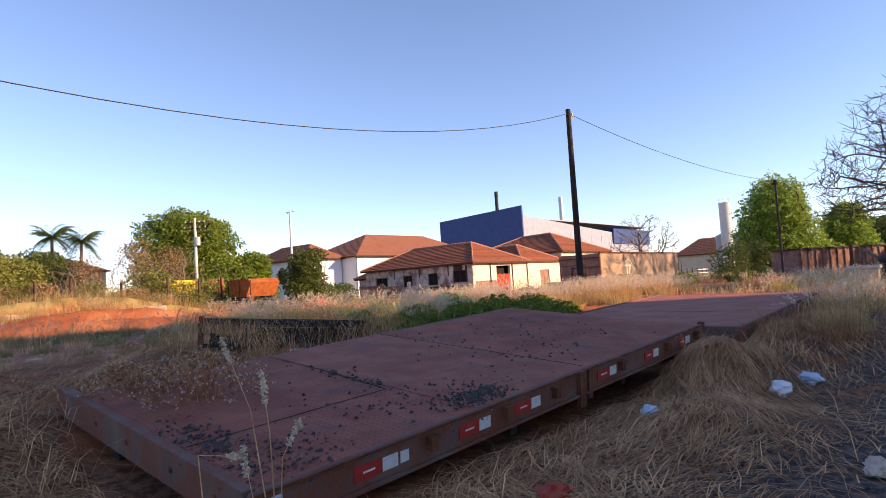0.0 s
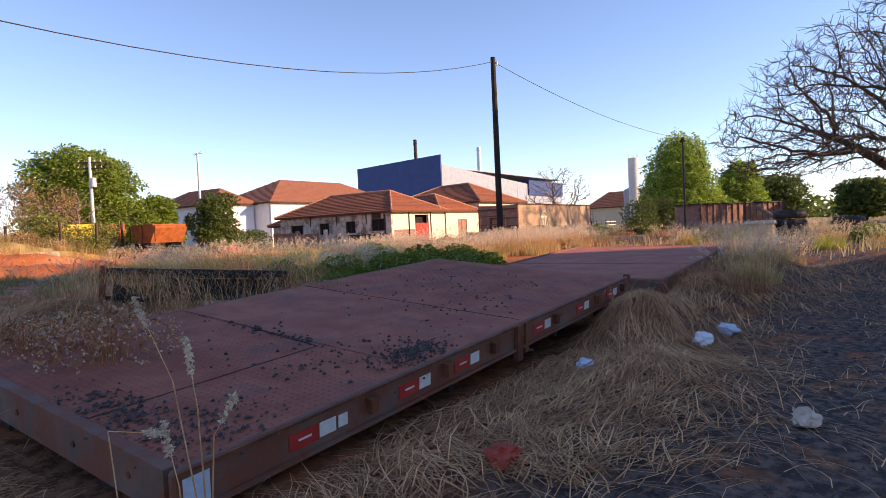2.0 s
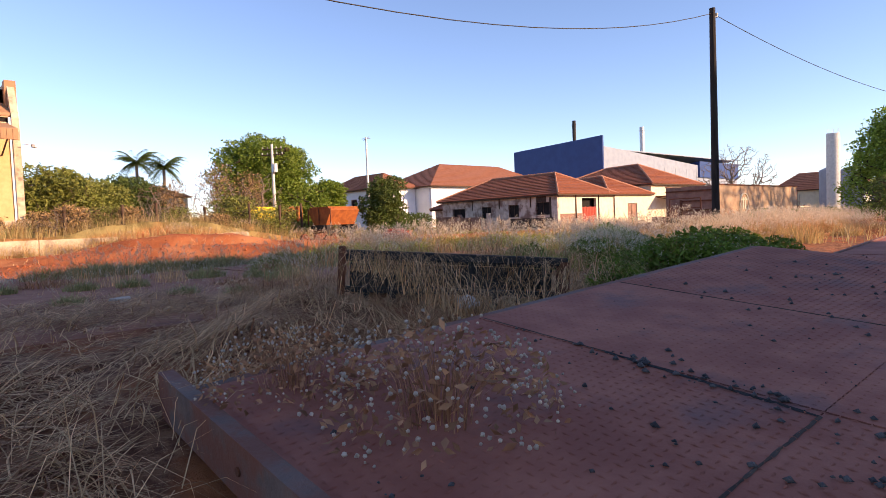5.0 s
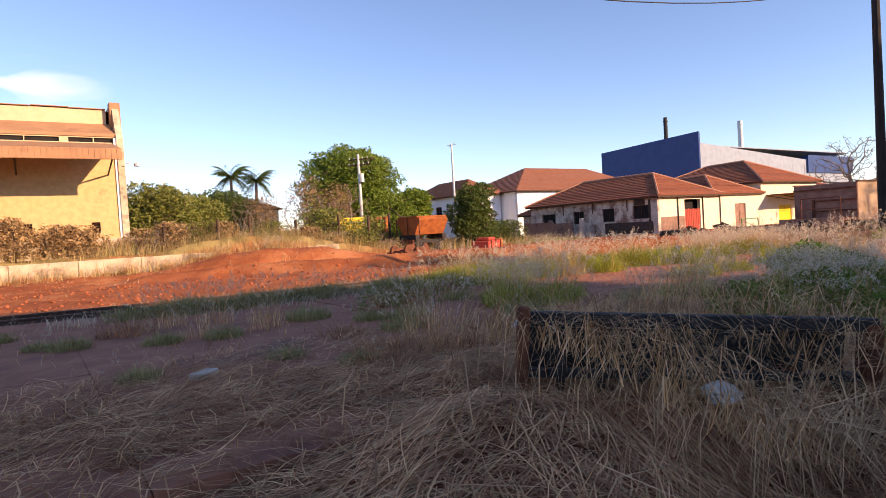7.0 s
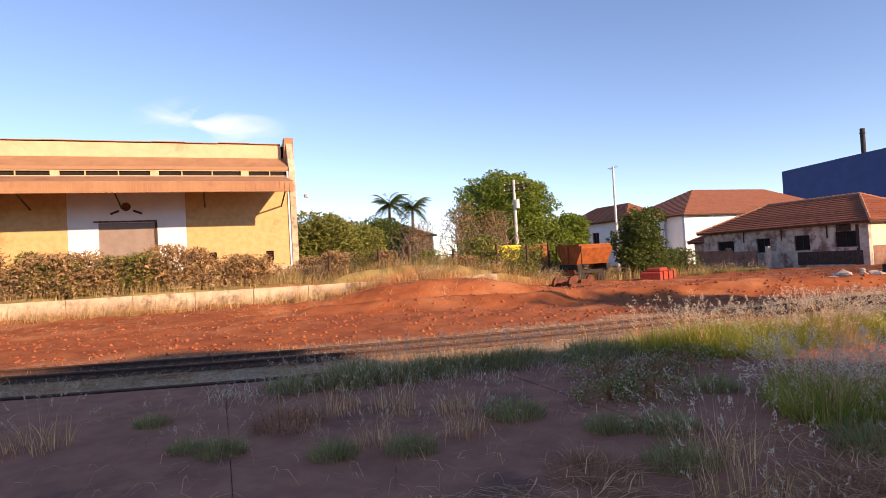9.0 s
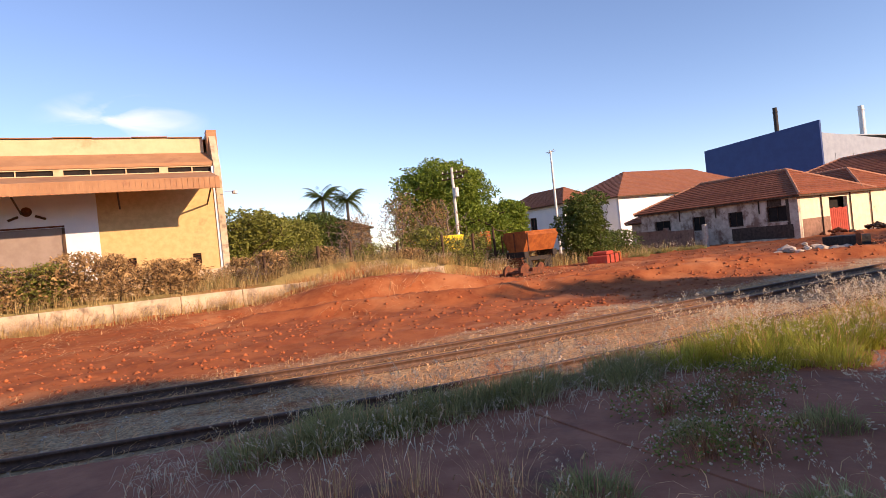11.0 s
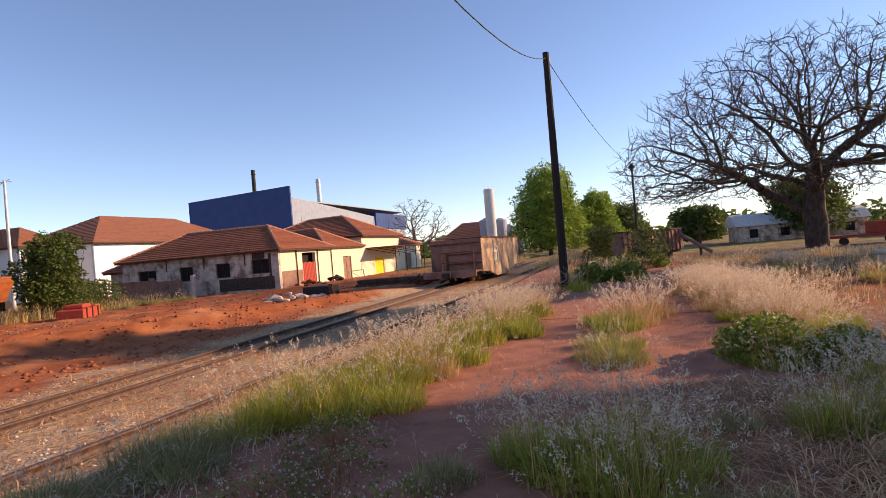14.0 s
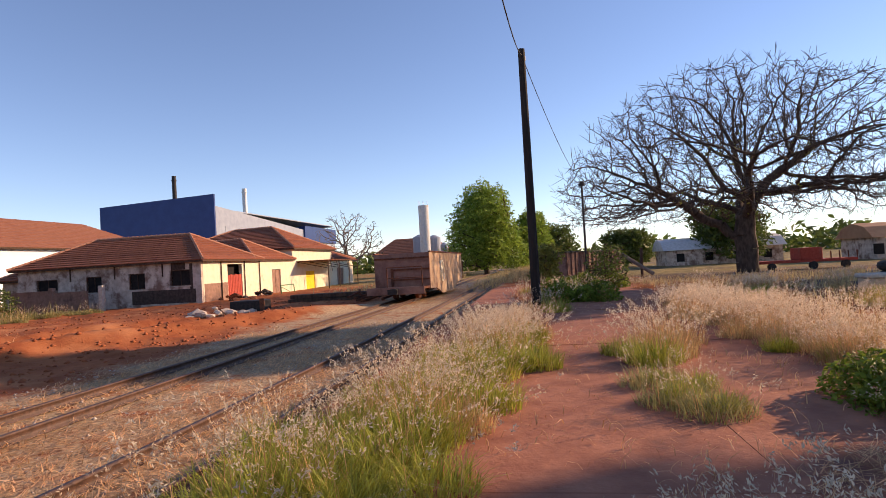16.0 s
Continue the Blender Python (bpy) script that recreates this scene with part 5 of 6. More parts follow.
# tree outside the view, added so its shadow falls across tracks and yard
leafy_tree("unseen_shade_tree", "tall unseen tree added to shade the tracks", 36.6, -15.0, -0.8, 17.0, 8.5, 44, "leaf_dark", 20000, 0.36, 0.4, 10, 0.95, 0.4)
bare_tree("bare_tree", "leafless pale grey tree beyond the workshop", 108, 43.5, -0.6, 13.0, 14, 51, 0.35, 900, 0.03, "bark_pale")
bare_tree("bare_tree", "leafless pale shrub tree among dry brush", 22.5, 48, 0.4, 4.2, 3.4, 52, 0.12, 160, 0.012, "bark_pale", 0.25)


def palm(s, n, z, h, seed):
    r = np.random.RandomState(seed)
    t = thing("palm_tree", "tall feathery palm tree on the skyline", "tree", Matrix.Translation(at(s, n, z)))
    bm = bmesh.new()
    rod(bm, (0, 0, -0.2), (0.15, 0, h), 0.28, 0.18, 10)
    part("trunk", bm, "bark_pale", t)
    vs, fs, base = [], [], 0
    for i in range(44):
        a, up = i * 2.39996, r.uniform(-0.5, 1.5)
        L = r.uniform(2.4, 3.5)
        prev = Vector((0.15, 0, h))
        for k in range(22):
            q = k / 22
            d = Vector((math.cos(a), math.sin(a), up - 1.9 * q * q))
            p = Vector((0.15, 0, h)) + Vector((math.cos(a), math.sin(a), 0)) * L * q + Vector((0, 0, 1)) * L * (up * q - 0.95 * q ** 2)
            for sd in (-1, 1):
                out = Vector((-math.sin(a) * sd, math.cos(a) * sd, -0.55)) * (0.75 * math.sin(3.1416 * min(1, q + 0.12)) + 0.1)
                w = Vector((math.cos(a), math.sin(a), 0)) * 0.06
                vs += [p - w, p + w, p + out + w * 2]
                fs.append((base, base + 1, base + 2))
                base += 3
    raw("fronds", np.array(vs), fs, "leaf_dark", t)
    return t


palm(29.2, 86.6, 0.8, 8.6, 61)
palm(26.8, 90, 0.8, 9.4, 62)

# ---- unseen building added on the sunny side to shade the platform, out of the walk ----
st = thing("unseen_shade_block", "plain unseen building added to shade the platform", "building", pose(30, -15.5, -0.1), kind="structure")
part("wall", boxes(((-4, -40, 0), (8, 22.4, 15.2))), "plaster_cream", st)
bm = bmesh.new()
prism(bm, [(-4.8, 15.1), (2, 17.0), (8.8, 15.1)], -41, 22.8, 1)
part("roof", bm, "roof_tile", st)


# ---- grass clumps ----
bm = bmesh.new()
bmesh.ops.create_icosphere(bm, subdivisions=2, radius=1)
BALL = (np.array([v.co[:] for v in bm.verts]), np.array([[v.index for v in f.verts] for f in bm.faces]))
bm.free()

def clump(name, label, seed, blades, h, spread, stalks, matl, plumes=True, width=0.011, droop=0.45, category="grass clump", plume_matl="plume", fat=0.018):
    r = np.random.RandomState(seed)
    t = thing(name, label, category)
    a = r.uniform(0, 6.283, blades)
    rad = spread * np.sqrt(r.uniform(0, 1, blades))
    base = np.stack([rad * np.cos(a), rad * np.sin(a), np.full(blades, -0.04)], 1)
    head = a + r.normal(0, 0.9, blades)
    hh = h * r.uniform(0.35, 0.8, blades) * (1.1 - 0.5 * rad / spread)
    v, f = blade_mesh(r, base, head, hh, width, np.clip(droop * r.uniform(0.3, 1.5, blades), 0.05, 0.95))
    tagged(raw("foliage", v, f, matl, t), kind="stuff")
    if stalks:
        a = r.uniform(0, 6.283, stalks)
        rad = spread * np.sqrt(r.uniform(0, 1, stalks)) * 0.9
        base = np.stack([rad * np.cos(a), rad * np.sin(a), np.full(stalks, -0.04)], 1)
        head = a + r.normal(0, 0.6, stalks)
        hh, dr = h * r.uniform(0.7, 1.12, stalks), np.clip(r.uniform(0.05, 0.5, stalks) * (0.4 + rad / spread), 0, 0.7)
        v, f = blade_mesh(r, base, head, hh, 0.005, dr, segs=3)
        tagged(raw("stalk_growth", v, f, "straw", t), kind="stuff")
        if plumes:
            v, f = plume_mesh(r, base, head, hh, dr, 0.1, fat)
            tagged(raw("plume_growth", v, f, plume_matl, t), kind="stuff")
    return t


def herb(name, label, seed, count, h, spread, matl, flowers=0, size=0.035):
    """A low leafy herb of stems and small leaves, with round dry heads."""
    r = np.random.RandomState(seed)
    t = thing(name, label, "herb")
    d = r.normal(size=(count, 3))
    d /= np.linalg.norm(d, axis=1, keepdims=True)
    d[:, 2] = np.abs(d[:, 2])
    p = d * np.array([spread, spread, h]) * r.uniform(0.3, 1, (count, 1)) ** 0.5
    v, f = leaf_cards(r, p, size)
    tagged(raw("leaves", v, f, matl, t), kind="stuff")
    k = 130
    a = r.uniform(0, 6.283, k)
    q = r.uniform(0, 0.35, k) * spread
    base = np.stack([q * np.cos(a), q * np.sin(a), np.full(k, -0.03)], 1)
    v, f = blade_mesh(r, base, a, h * r.uniform(0.7, 1.2, k), 0.006, r.uniform(0.1, 0.6, k))
    tagged(raw("stem_growth", v, f, "straw_dark", t), kind="stuff")
    if flowers:
        d = r.normal(size=(flowers, 3))
        d /= np.linalg.norm(d, axis=1, keepdims=True)
        d[:, 2] = np.abs(d[:, 2])
        c = d * np.array([spread, spread, h * 1.12]) * r.uniform(0.75, 1.05, (flowers, 1))
        v = c[:, None] + BALL[0][None] * r.uniform(0.75, 1.25, (flowers, len(BALL[0]), 1)) * (0.0078 * r.uniform(0.7, 1.3, (flowers, 1, 1)))
        f = (np.arange(flowers)[:, None, None] * len(BALL[0]) + BALL[1][None]).reshape(-1, 3)
        tagged(raw("seed_growth", v.reshape(-1, 3), f, "flower_dry", t), kind="stuff")
    return t


rg = np.random.RandomState(77)
FRESH = [clump("plume_grass", "green grass clump with pale pink feathery plumes", 100 + i, 600, 0.6, 0.34, 20, "grass_green") for i in range(3)]
PALE = [clump("plume_grass", "dry pale grass clump thick with silvery plumes", 110 + i, 380, 0.58, 0.36, 100, "grass_gold", droop=0.35, fat=0.02) for i in range(3)]
DULL = [clump("grass_tuft", "dull green tuft of low grass in the shade", 120 + i, 420, 0.46, 0.34, 9, "grass_dull") for i in range(3)]
# straw_dark stands in for the shade that lies on this grass
SHADE_TONED = [clump("plume_grass", "dry plume grass with shade put into its dark straw", 130 + i, 300, 0.5, 0.4, 36, "straw_dark", droop=0.4) for i in range(2)]
PLUMY = [clump("plume_grass", "green grass clump crowded with pinkish feathery plumes", 105 + i, 560, 0.56, 0.34, 80, "grass_green", droop=0.5, fat=0.022) for i in range(2)]
HERBS = [herb("green_herb", "low leafy green herb bush", 140 + i, 1500, 0.5, 0.55, "leaf_green", 14, 0.04) for i in range(2)]
FLOWER = [herb("flowering_herb", "dried herb with small whitish flower heads", 150 + i, 420, 0.3, 0.5, "leaf_olive", 150, 0.022) for i in range(2)]
TALL = [clump("stalk_tuft", "spiky tuft of tall dry seed stalks", 160 + i, 60, 0.62, 0.34, 26, "straw", plumes=True, droop=0.3, fat=0.008) for i in range(2)]


DRY = [clump("grass_tuft", "dry straw tuft with arching stalks on the slabs", 170 + i, 260, 0.5, 0.3, 0, "straw_dark", droop=0.9, width=0.007) for i in range(2)]


def plant(protos, s, n, size=1.0):
    src = protos[rg.randint(len(protos))]
    z = max(float(ground_z(s, n)), 0.0 if 6.7 < n < 13.4 + float(bend(np.array(s))) and -16 < s < 38 else -9)
    p = at(s, n, z)
    ob = copy_thing(src, pose(p.x, p.y, p.z, 0, 0, rg.uniform(0, 360)))
    k = size * rg.uniform(0.85, 1.15)
    ob.scale = (k, k, k * rg.uniform(0.9, 1.1))
    return ob


# lush band on the platform's edge
for i in range(62):
    f = rg.uniform(0, 1)
    plant(FRESH if rg.uniform() < 0.8 else PALE, 8.6 + f * 8.5, 12.7 - 1.2 * f + rg.normal(0, 0.34), 1.08)
for i in range(9):
    f = rg.uniform(0, 1)
    plant(PALE, 15 + f * 4, 11.9 + rg.normal(0, 0.3), 1.0)
for i in range(26):
    s = rg.uniform(3.6, 8.8)
    plant(DULL, s, 13.15 + 0.5 * float(bend(np.array(s))) + rg.normal(0, 0.28), 1.0)
for i in range(12):
    s = rg.uniform(-6, 3.5)
    plant(DULL if i % 3 else TALL, s, 13.5 + float(bend(np.array(s))) + rg.normal(0, 0.25), 0.8)
# clumps standing on the path
for s, n, k in ((7.9, 9.9, 1.1), (8.2, 10.25, 0.95), (7.6, 9.55, 1.0), (8.35, 9.6, 1.05), (8.0, 9.3, 0.95)):
    plant(PLUMY, s, n, k)
for s, n, k in ((14.6, 9.3, 1.1), (15.2, 9.5, 1.15), (14.1, 9.6, 1.0), (15.6, 9.0, 1.1), (14.9, 9.9, 0.9)):
    plant(PALE if k > 1.05 else FRESH, s, n, k)
for s, n in ((11.8, 9.9), (12.3, 9.6), (11.4, 9.6), (12.7, 9.9)):
    plant(DULL, s, n, 0.95)
    plant(FRESH, s + 0.2, n - 0.15, 0.6)
# pale band on the sunny side of the path
for i in range(40):
    f = rg.uniform(0, 1)
    plant(PALE, 13.4 + f * 9.5, 7.1 + rg.normal(0, 0.55), 1.0)
for i in range(9):
    plant(FRESH, rg.uniform(12.6, 15), rg.uniform(6.2, 7.9), 0.8)
for i in range(22):
    plant(HERBS if i % 2 else DULL, rg.uniform(8.8, 12.4), rg.uniform(5.2, 8.0), 0.95)
for i in range(10):
    plant(HERBS, rg.uniform(8.2, 12.0), rg.uniform(4.75, 6.2), 0.9)
for i in range(16):
    plant(HERBS if i % 3 else DULL, rg.uniform(7.4, 10.8), rg.uniform(5.3, 7.0), 0.65)
for i in range(12):
    plant(PLUMY, rg.uniform(8.6, 12.6), rg.uniform(6.6, 8.2), 0.9)
# single tufts on the shaded slabs
for s, n, k in ((3.66, 11.8, 1.0), (5.3, 9.5, 0.8), (5.25, 8.4, 1.1), (5.5, 8.1, 1.0), (5.9, 8.0, 0.9), (4.9, 8.0, 0.9), (6.3, 8.6, 0.8)):
    plant(DRY, s + 0.05, n, k)
# dry tufts along the second trailer
for i in range(16):
    plant(DRY if i % 3 else PALE, rg.uniform(9.4, 16.5), rg.uniform(0.5, 1.25), 1.15)
# grass round the pole and beyond, its shade put into the darker straw
for i in range(34):
    plant(SHADE_TONED if i % 4 else FRESH, rg.uniform(18.5, 36), rg.choice([rg.uniform(9.4, 11.8), rg.uniform(3.0, 7.6)]), 1.1)
for i in range(14):
    plant(HERBS if i % 2 else SHADE_TONED, rg.uniform(24, 36), rg.uniform(7.6, 10.6), 1.2)
for i in range(14):
    plant(PALE, rg.uniform(17, 34), rg.uniform(-1, 4.2), 0.8)
# low herbs on the slabs
for s, n in ((7.7, 11.6), (8.3, 11.9), (7.2, 11.9), (6.6, 11.0), (7.0, 10.9)):
    plant(FLOWER, s, n, 0.85)
for s, n in ((7.7, 10.8), (6.9, 11.3), (5.6, 11.0), (8.9, 8.8), (6.4, 10.0), (5.9, 9.3), (7.2, 8.9)):
    plant(DULL, s, n, 0.75)
for s, n, k in ((4.7, 11.8, 0.8), (5.2, 11.4, 0.75), (4.2, 12.0, 0.7), (5.0, 10.7, 0.6), (1.7, 12.2, 0.8), (6.2, 9.3, 0.9), (5.8, 8.7, 0.8), (9.4, 8.2, 0.8)):
    plant(TALL, s, n, k)
for i in range(18):
    plant(DULL if i % 3 else TALL, rg.uniform(0, 9), rg.uniform(7.0, 12.6), 0.55)
# weeds by the workshop's yard wall and by the low wall
for i in range(26):
    plant(DULL, rg.uniform(36, 44.5), rg.uniform(40.5, 50), 1.6)
for i in range(24):
    plant(PALE if i % 2 else SHADE_TONED, rg.uniform(-14, 24), 40.3 + rg.normal(0, 0.35), 1.2)
for i in range(40):
    plant(PALE if i % 3 else DULL, rg.uniform(6, 30), rg.uniform(42.5, 58), 1.7)
for ob in FRESH + PLUMY + PALE + DULL + SHADE_TONED + HERBS + FLOWER + TALL + DRY:
    p = at(rg.uniform(17, 30), rg.uniform(-1.5, 4.0), 0)
    ob.matrix_world = Matrix.Translation((p.x, p.y, float(ground_z(p.dot(U), p.dot(V)))))

# dried flower bush sprawling on the deck
fb = herb("flowering_herb", "dried bush with round seed heads on the trailer deck", 171, 520, 0.4, 0.62, "straw_dark", 330, 0.03)
fb.matrix_world = rail_pose(3.75, 3.85, -0.06)
fb.scale = (0.85, 0.85, 0.85)
fb2 = copy_thing(fb, rail_pose(3.5, 4.55, -0.03, 80))
fb2.scale = (0.65, 0.65, 0.65)


# ---- matted straw ----
def straw_field(name, label, seed, count, area, keep, length, width, droop, matl, lift=0.02):
    r = np.random.RandomState(seed)
    s = r.uniform(area[0], area[1], count)
    n = r.uniform(area[2], area[3], count)
    ok = keep(s, n, r)
    s, n = s[ok], n[ok]
    z = ground_z(s, n) + lift
    z = np.where((n > 6.7) & (n < 13.4 + bend(s)) & (s > -16), np.maximum(z, 0.004), z)
    base = np.stack([0.6 * s - 0.8 * n, 0.8 * s + 0.6 * n, z - 0.02], 1)
    k = len(s)
    flow = 3 * waves(s, n, seed + 1, 1.0) + r.normal(0, 1.0, k)
    v, f = blade_mesh(r, base, flow, r.uniform(length[0], length[1], k), r.uniform(0.6, 1.4, k) * width, np.clip(r.normal(droop, 0.16, k), 0.1, 1.45))
    ob = raw(name, v, f, matl)
    return tagged(ob, label, "dry grass", kind="stuff")


def off_deck(s, n):
    return ~((n > 1.8) & (n < 5.0) & (s > 2.9) & (s < 9.1)) & ~((n > 1.3) & (n < 4.45) & (s > 8.9) & (s < 14.5))


def near_deck(s, n, r):
    return off_deck(s, n) & (r.uniform(size=len(s)) < smooth(10.2, 7.2, n) * smooth(-0.5, 1.0, n) * (1 - 0.9 * ((s < 2.5) & (n > 1.8) & (n < 5.4))) * (0.45 + 0.55 * (waves(s, n, 9, 0.8) > -0.15)))


def heaps(s, n, r):
    h = 0 * s
    for a, b, rad, hh in MOUNDS:
        h = np.maximum(h, np.exp(-(((s - a) / rad) ** 2 + ((n - b) / (0.8 * rad)) ** 2)))
    return off_deck(s, n) & (r.uniform(size=len(s)) < h ** 0.7)


def thatch(name, label, seed, count, area, keep, length, width, matl, arch=0.04, comb=0.0):
    """Fallen stalks lying over one another on the ground; comb lays them down the slopes of the heaps."""
    r = np.random.RandomState(seed)
    s, n = r.uniform(area[0], area[1], count), r.uniform(area[2], area[3], count)
    ok = keep(s, n, r)
    s, n = s[ok], n[ok]
    k = len(s)
    head = 2.2 * waves(s, n, seed + 1, 0.8) + r.normal(0, 0.7, k)
    if comb:
        near = np.argmin([((s - a) / q) ** 2 + ((n - b) / q) ** 2 for a, b, q, h in MOUNDS if h > 0], 0)
        cs, cn = np.array([(a, b) for a, b, q, h in MOUNDS if h > 0])[near].T
        head = np.where(r.uniform(size=k) < comb, np.arctan2(n - cn, s - cs) + r.normal(0, 0.45, k), head)
    ln, w = r.uniform(*length, k), width * r.uniform(0.6, 1.4, k)
    bow, up, lift = r.normal(0, 0.35, k), arch * r.uniform(0.2, 1.0, k) ** 2, r.uniform(0.0, 0.05, k) ** 1.2
    tip = r.uniform(0, 0.06, k) * (r.uniform(size=k) < 0.4)
    rows = []
    for j in range(4):
        f = j / 3
        a = head + bow * f
        ps, pn = s + np.cos(a) * ln * (f - 0.5), n + np.sin(a) * ln * (f - 0.5)
        slab = (pn > 6.7) & (pn < 13.4 + bend(ps)) & (ps > -16) & (ps < 38)
        z = np.where(slab, np.maximum(ground_z(ps, pn), 0.0), ground_z(ps, pn)) + lift + 4 * up * f * (1 - f) + tip * f + 0.004
        ss, sn_ = -np.sin(a) * w / 2 * (1 - 0.6 * f), np.cos(a) * w / 2 * (1 - 0.6 * f)
        for m in (-1, 1):
            qs, qn = ps + m * ss, pn + m * sn_
            rows.append(np.stack([0.6 * qs - 0.8 * qn, 0.8 * qs + 0.6 * qn, z], 1))
    v = np.stack(rows, 1).reshape(-1, 3)
    a = np.arange(k)[:, None] * 8
    f = np.concatenate([a + [2 * j, 2 * j + 1, 2 * j + 3, 2 * j + 2] for j in range(3)])
    return tagged(raw(name, v, f, matl), label, "dry grass", kind="stuff")


def lying(s, n, r):
    return off_deck(s, n) & (r.uniform(size=len(s)) < smooth(10.0, 7.4, n) * smooth(-0.3, 1.1, n) * (1 - 0.85 * ((s < 2.5) & (n > 1.8) & (n < 5.4))) * (0.3 + 0.7 * (waves(s, n, 9, 0.8) > -0.3)))


thatch("matted_straw", "dead grass lying in a mat round the trailer", 221, 56000, (-1.0, 10.5, -2, 9.6), lying, (0.12, 0.42), 0.008, "straw_dark", 0.03)
thatch("matted_straw", "pale fallen stalks lying over the dead grass", 222, 72000, (-1.0, 10.5, -2, 9.6), lying, (0.15, 0.5), 0.0065, "straw", 0.05)
thatch("straw_heaps", "long dry stalks hanging down over the heaps", 223, 24000, (0.5, 15.5, -2.5, 8.5), heaps, (0.2, 0.55), 0.0055, "straw", 0.07, 0.5)
thatch("straw_heaps", "dull dead stalks within the heaps", 224, 30000, (0.5, 15.5, -2.5, 8.5), heaps, (0.2, 0.5), 0.007, "straw_dark", 0.05, 0.5)
thatch("ballast_straw", "thin scattered straw on the dark ballast", 225, 5000, (0, 14, -5, 1.0), lambda s, n, r: waves(s, n, 19, 0.7) > 0.1, (0.08, 0.3), 0.005, "straw", 0.03)
thatch("dirt_straw", "dry stalks strewn over the red earth below the low wall", 227, 9000, (-8, 26, 24, 41),
       lambda s, n, r: (r.uniform(size=len(s)) < smooth(24, 39, n)) & (waves(s, n, 23, 1.3) > -0.1), (0.2, 0.7), 0.022, "straw", 0.08)
thatch("track_straw", "flat pale straw mat between the rails", 226, 52000, (-4, 24, 13.6, 22.5),
       lambda s, n, r: r.uniform(size=len(s)) < smooth(13.6, 14.3, n - bend(s)) * smooth(20.6, 19.4, n - bend(s)) * (0.45 + 0.55 * (waves(s, n, 12, 1.2) > -0.2)), (0.12, 0.36), 0.012, "straw", 0.03)
straw_field("matted_straw", "matted dry grass covering the ground round the trailer", 201, 2600, (-1.5, 13, -3, 9.8), near_deck, (0.18, 0.5), 0.005, 1.0, "straw")
straw_field("matted_straw", "dark matted dead grass under the pale straw", 202, 2600, (-1.5, 13, -3, 9.8), near_deck, (0.12, 0.34), 0.006, 0.96, "straw_dark")
straw_field("straw_heaps", "heaps of long drooping dry grass beside the trailer", 203, 1600, (0.5, 15.5, -2.5, 8.5), heaps, (0.3, 0.8), 0.006, 1.1, "straw")
straw_field("straw_heaps", "heaps of long dull dead grass beside the trailer", 204, 1600, (0.5, 15.5, -2.5, 8.5), heaps, (0.25, 0.55), 0.007, 1.05, "straw_dark")
straw_field("track_straw", "flattened pale straw strewn between the rails", 205, 9000, (-8, 26, 13.3, 22.5),
            lambda s, n, r: r.uniform(size=len(s)) < smooth(13.5, 14.2, n - bend(s)) * smooth(21.0, 19.2, n - bend(s)) * (0.35 + 0.65 * (waves(s, n, 12, 1.2) > 0)), (0.12, 0.32), 0.009, 0.98, "straw", 0.03)
straw_field("platform_litter", "loose straw litter on the platform slabs", 206, 15000, (-4, 26, 6.7, 13.6),
            lambda s, n, r: r.uniform(size=len(s)) < 0.16 + 0.84 * (waves(s, n, 14, 0.9) > 0.42), (0.1, 0.3), 0.007, 0.98, "straw", 0.02)
straw_field("edge_litter", "pale fallen stalks along the platform edge", 207, 9000, (3, 20, 11.2, 14.2),
            lambda s, n, r: r.uniform(size=len(s)) < np.exp(-((n - (13.0 - 0.12 * (s - 8))) / 0.55) ** 2), (0.15, 0.4), 0.008, 0.95, "plume", 0.03)
straw_field("wall_brush", "tangled dry brush along the low wall", 208, 16000, (-16, 25, 38.0, 43.2),
            lambda s, n, r: r.uniform(size=len(s)) < np.exp(-((n - 41.0) / 1.3) ** 2) * smooth(27, 20, s), (0.3, 1.2), 0.02, 0.5, "grass_gold")
straw_field("field_grass", "tall dry golden grass behind the low wall", 209, 14000, (6, 40, 42, 66), lambda s, n, r: (r.uniform(size=len(s)) < smooth(44, 30, s)), (0.5, 1.3), 0.03, 0.35, "grass_gold")
straw_field("field_grass", "tall dull weeds behind the low wall", 210, 9000, (6, 44, 42, 70), lambda s, n, r: (r.uniform(size=len(s)) < smooth(48, 30, s)), (0.5, 1.2), 0.035, 0.4, "grass_dull")
straw_field("verge_grass", "golden verge grass along the far tracks", 211, 9000, (44, 95, 10.5, 26), lambda s, n, r: np.abs(n - 17.9) > 2.2, (0.3, 0.8), 0.04, 0.4, "grass_gold")
straw_field("verge_grass", "dry grass on the waste ground beyond the trailers", 212, 7000, (16, 44, -6, 6), lambda s, n, r: r.uniform(size=len(s)) < 0.8, (0.2, 0.55), 0.018, 0.45, "grass_gold")

# tall seed stalks standing in front of the trailer's corner
r = np.random.RandomState(31)
stalk = thing("seed_stalks", "few tall dry grass stalks with furry seed heads", "grass stalks")
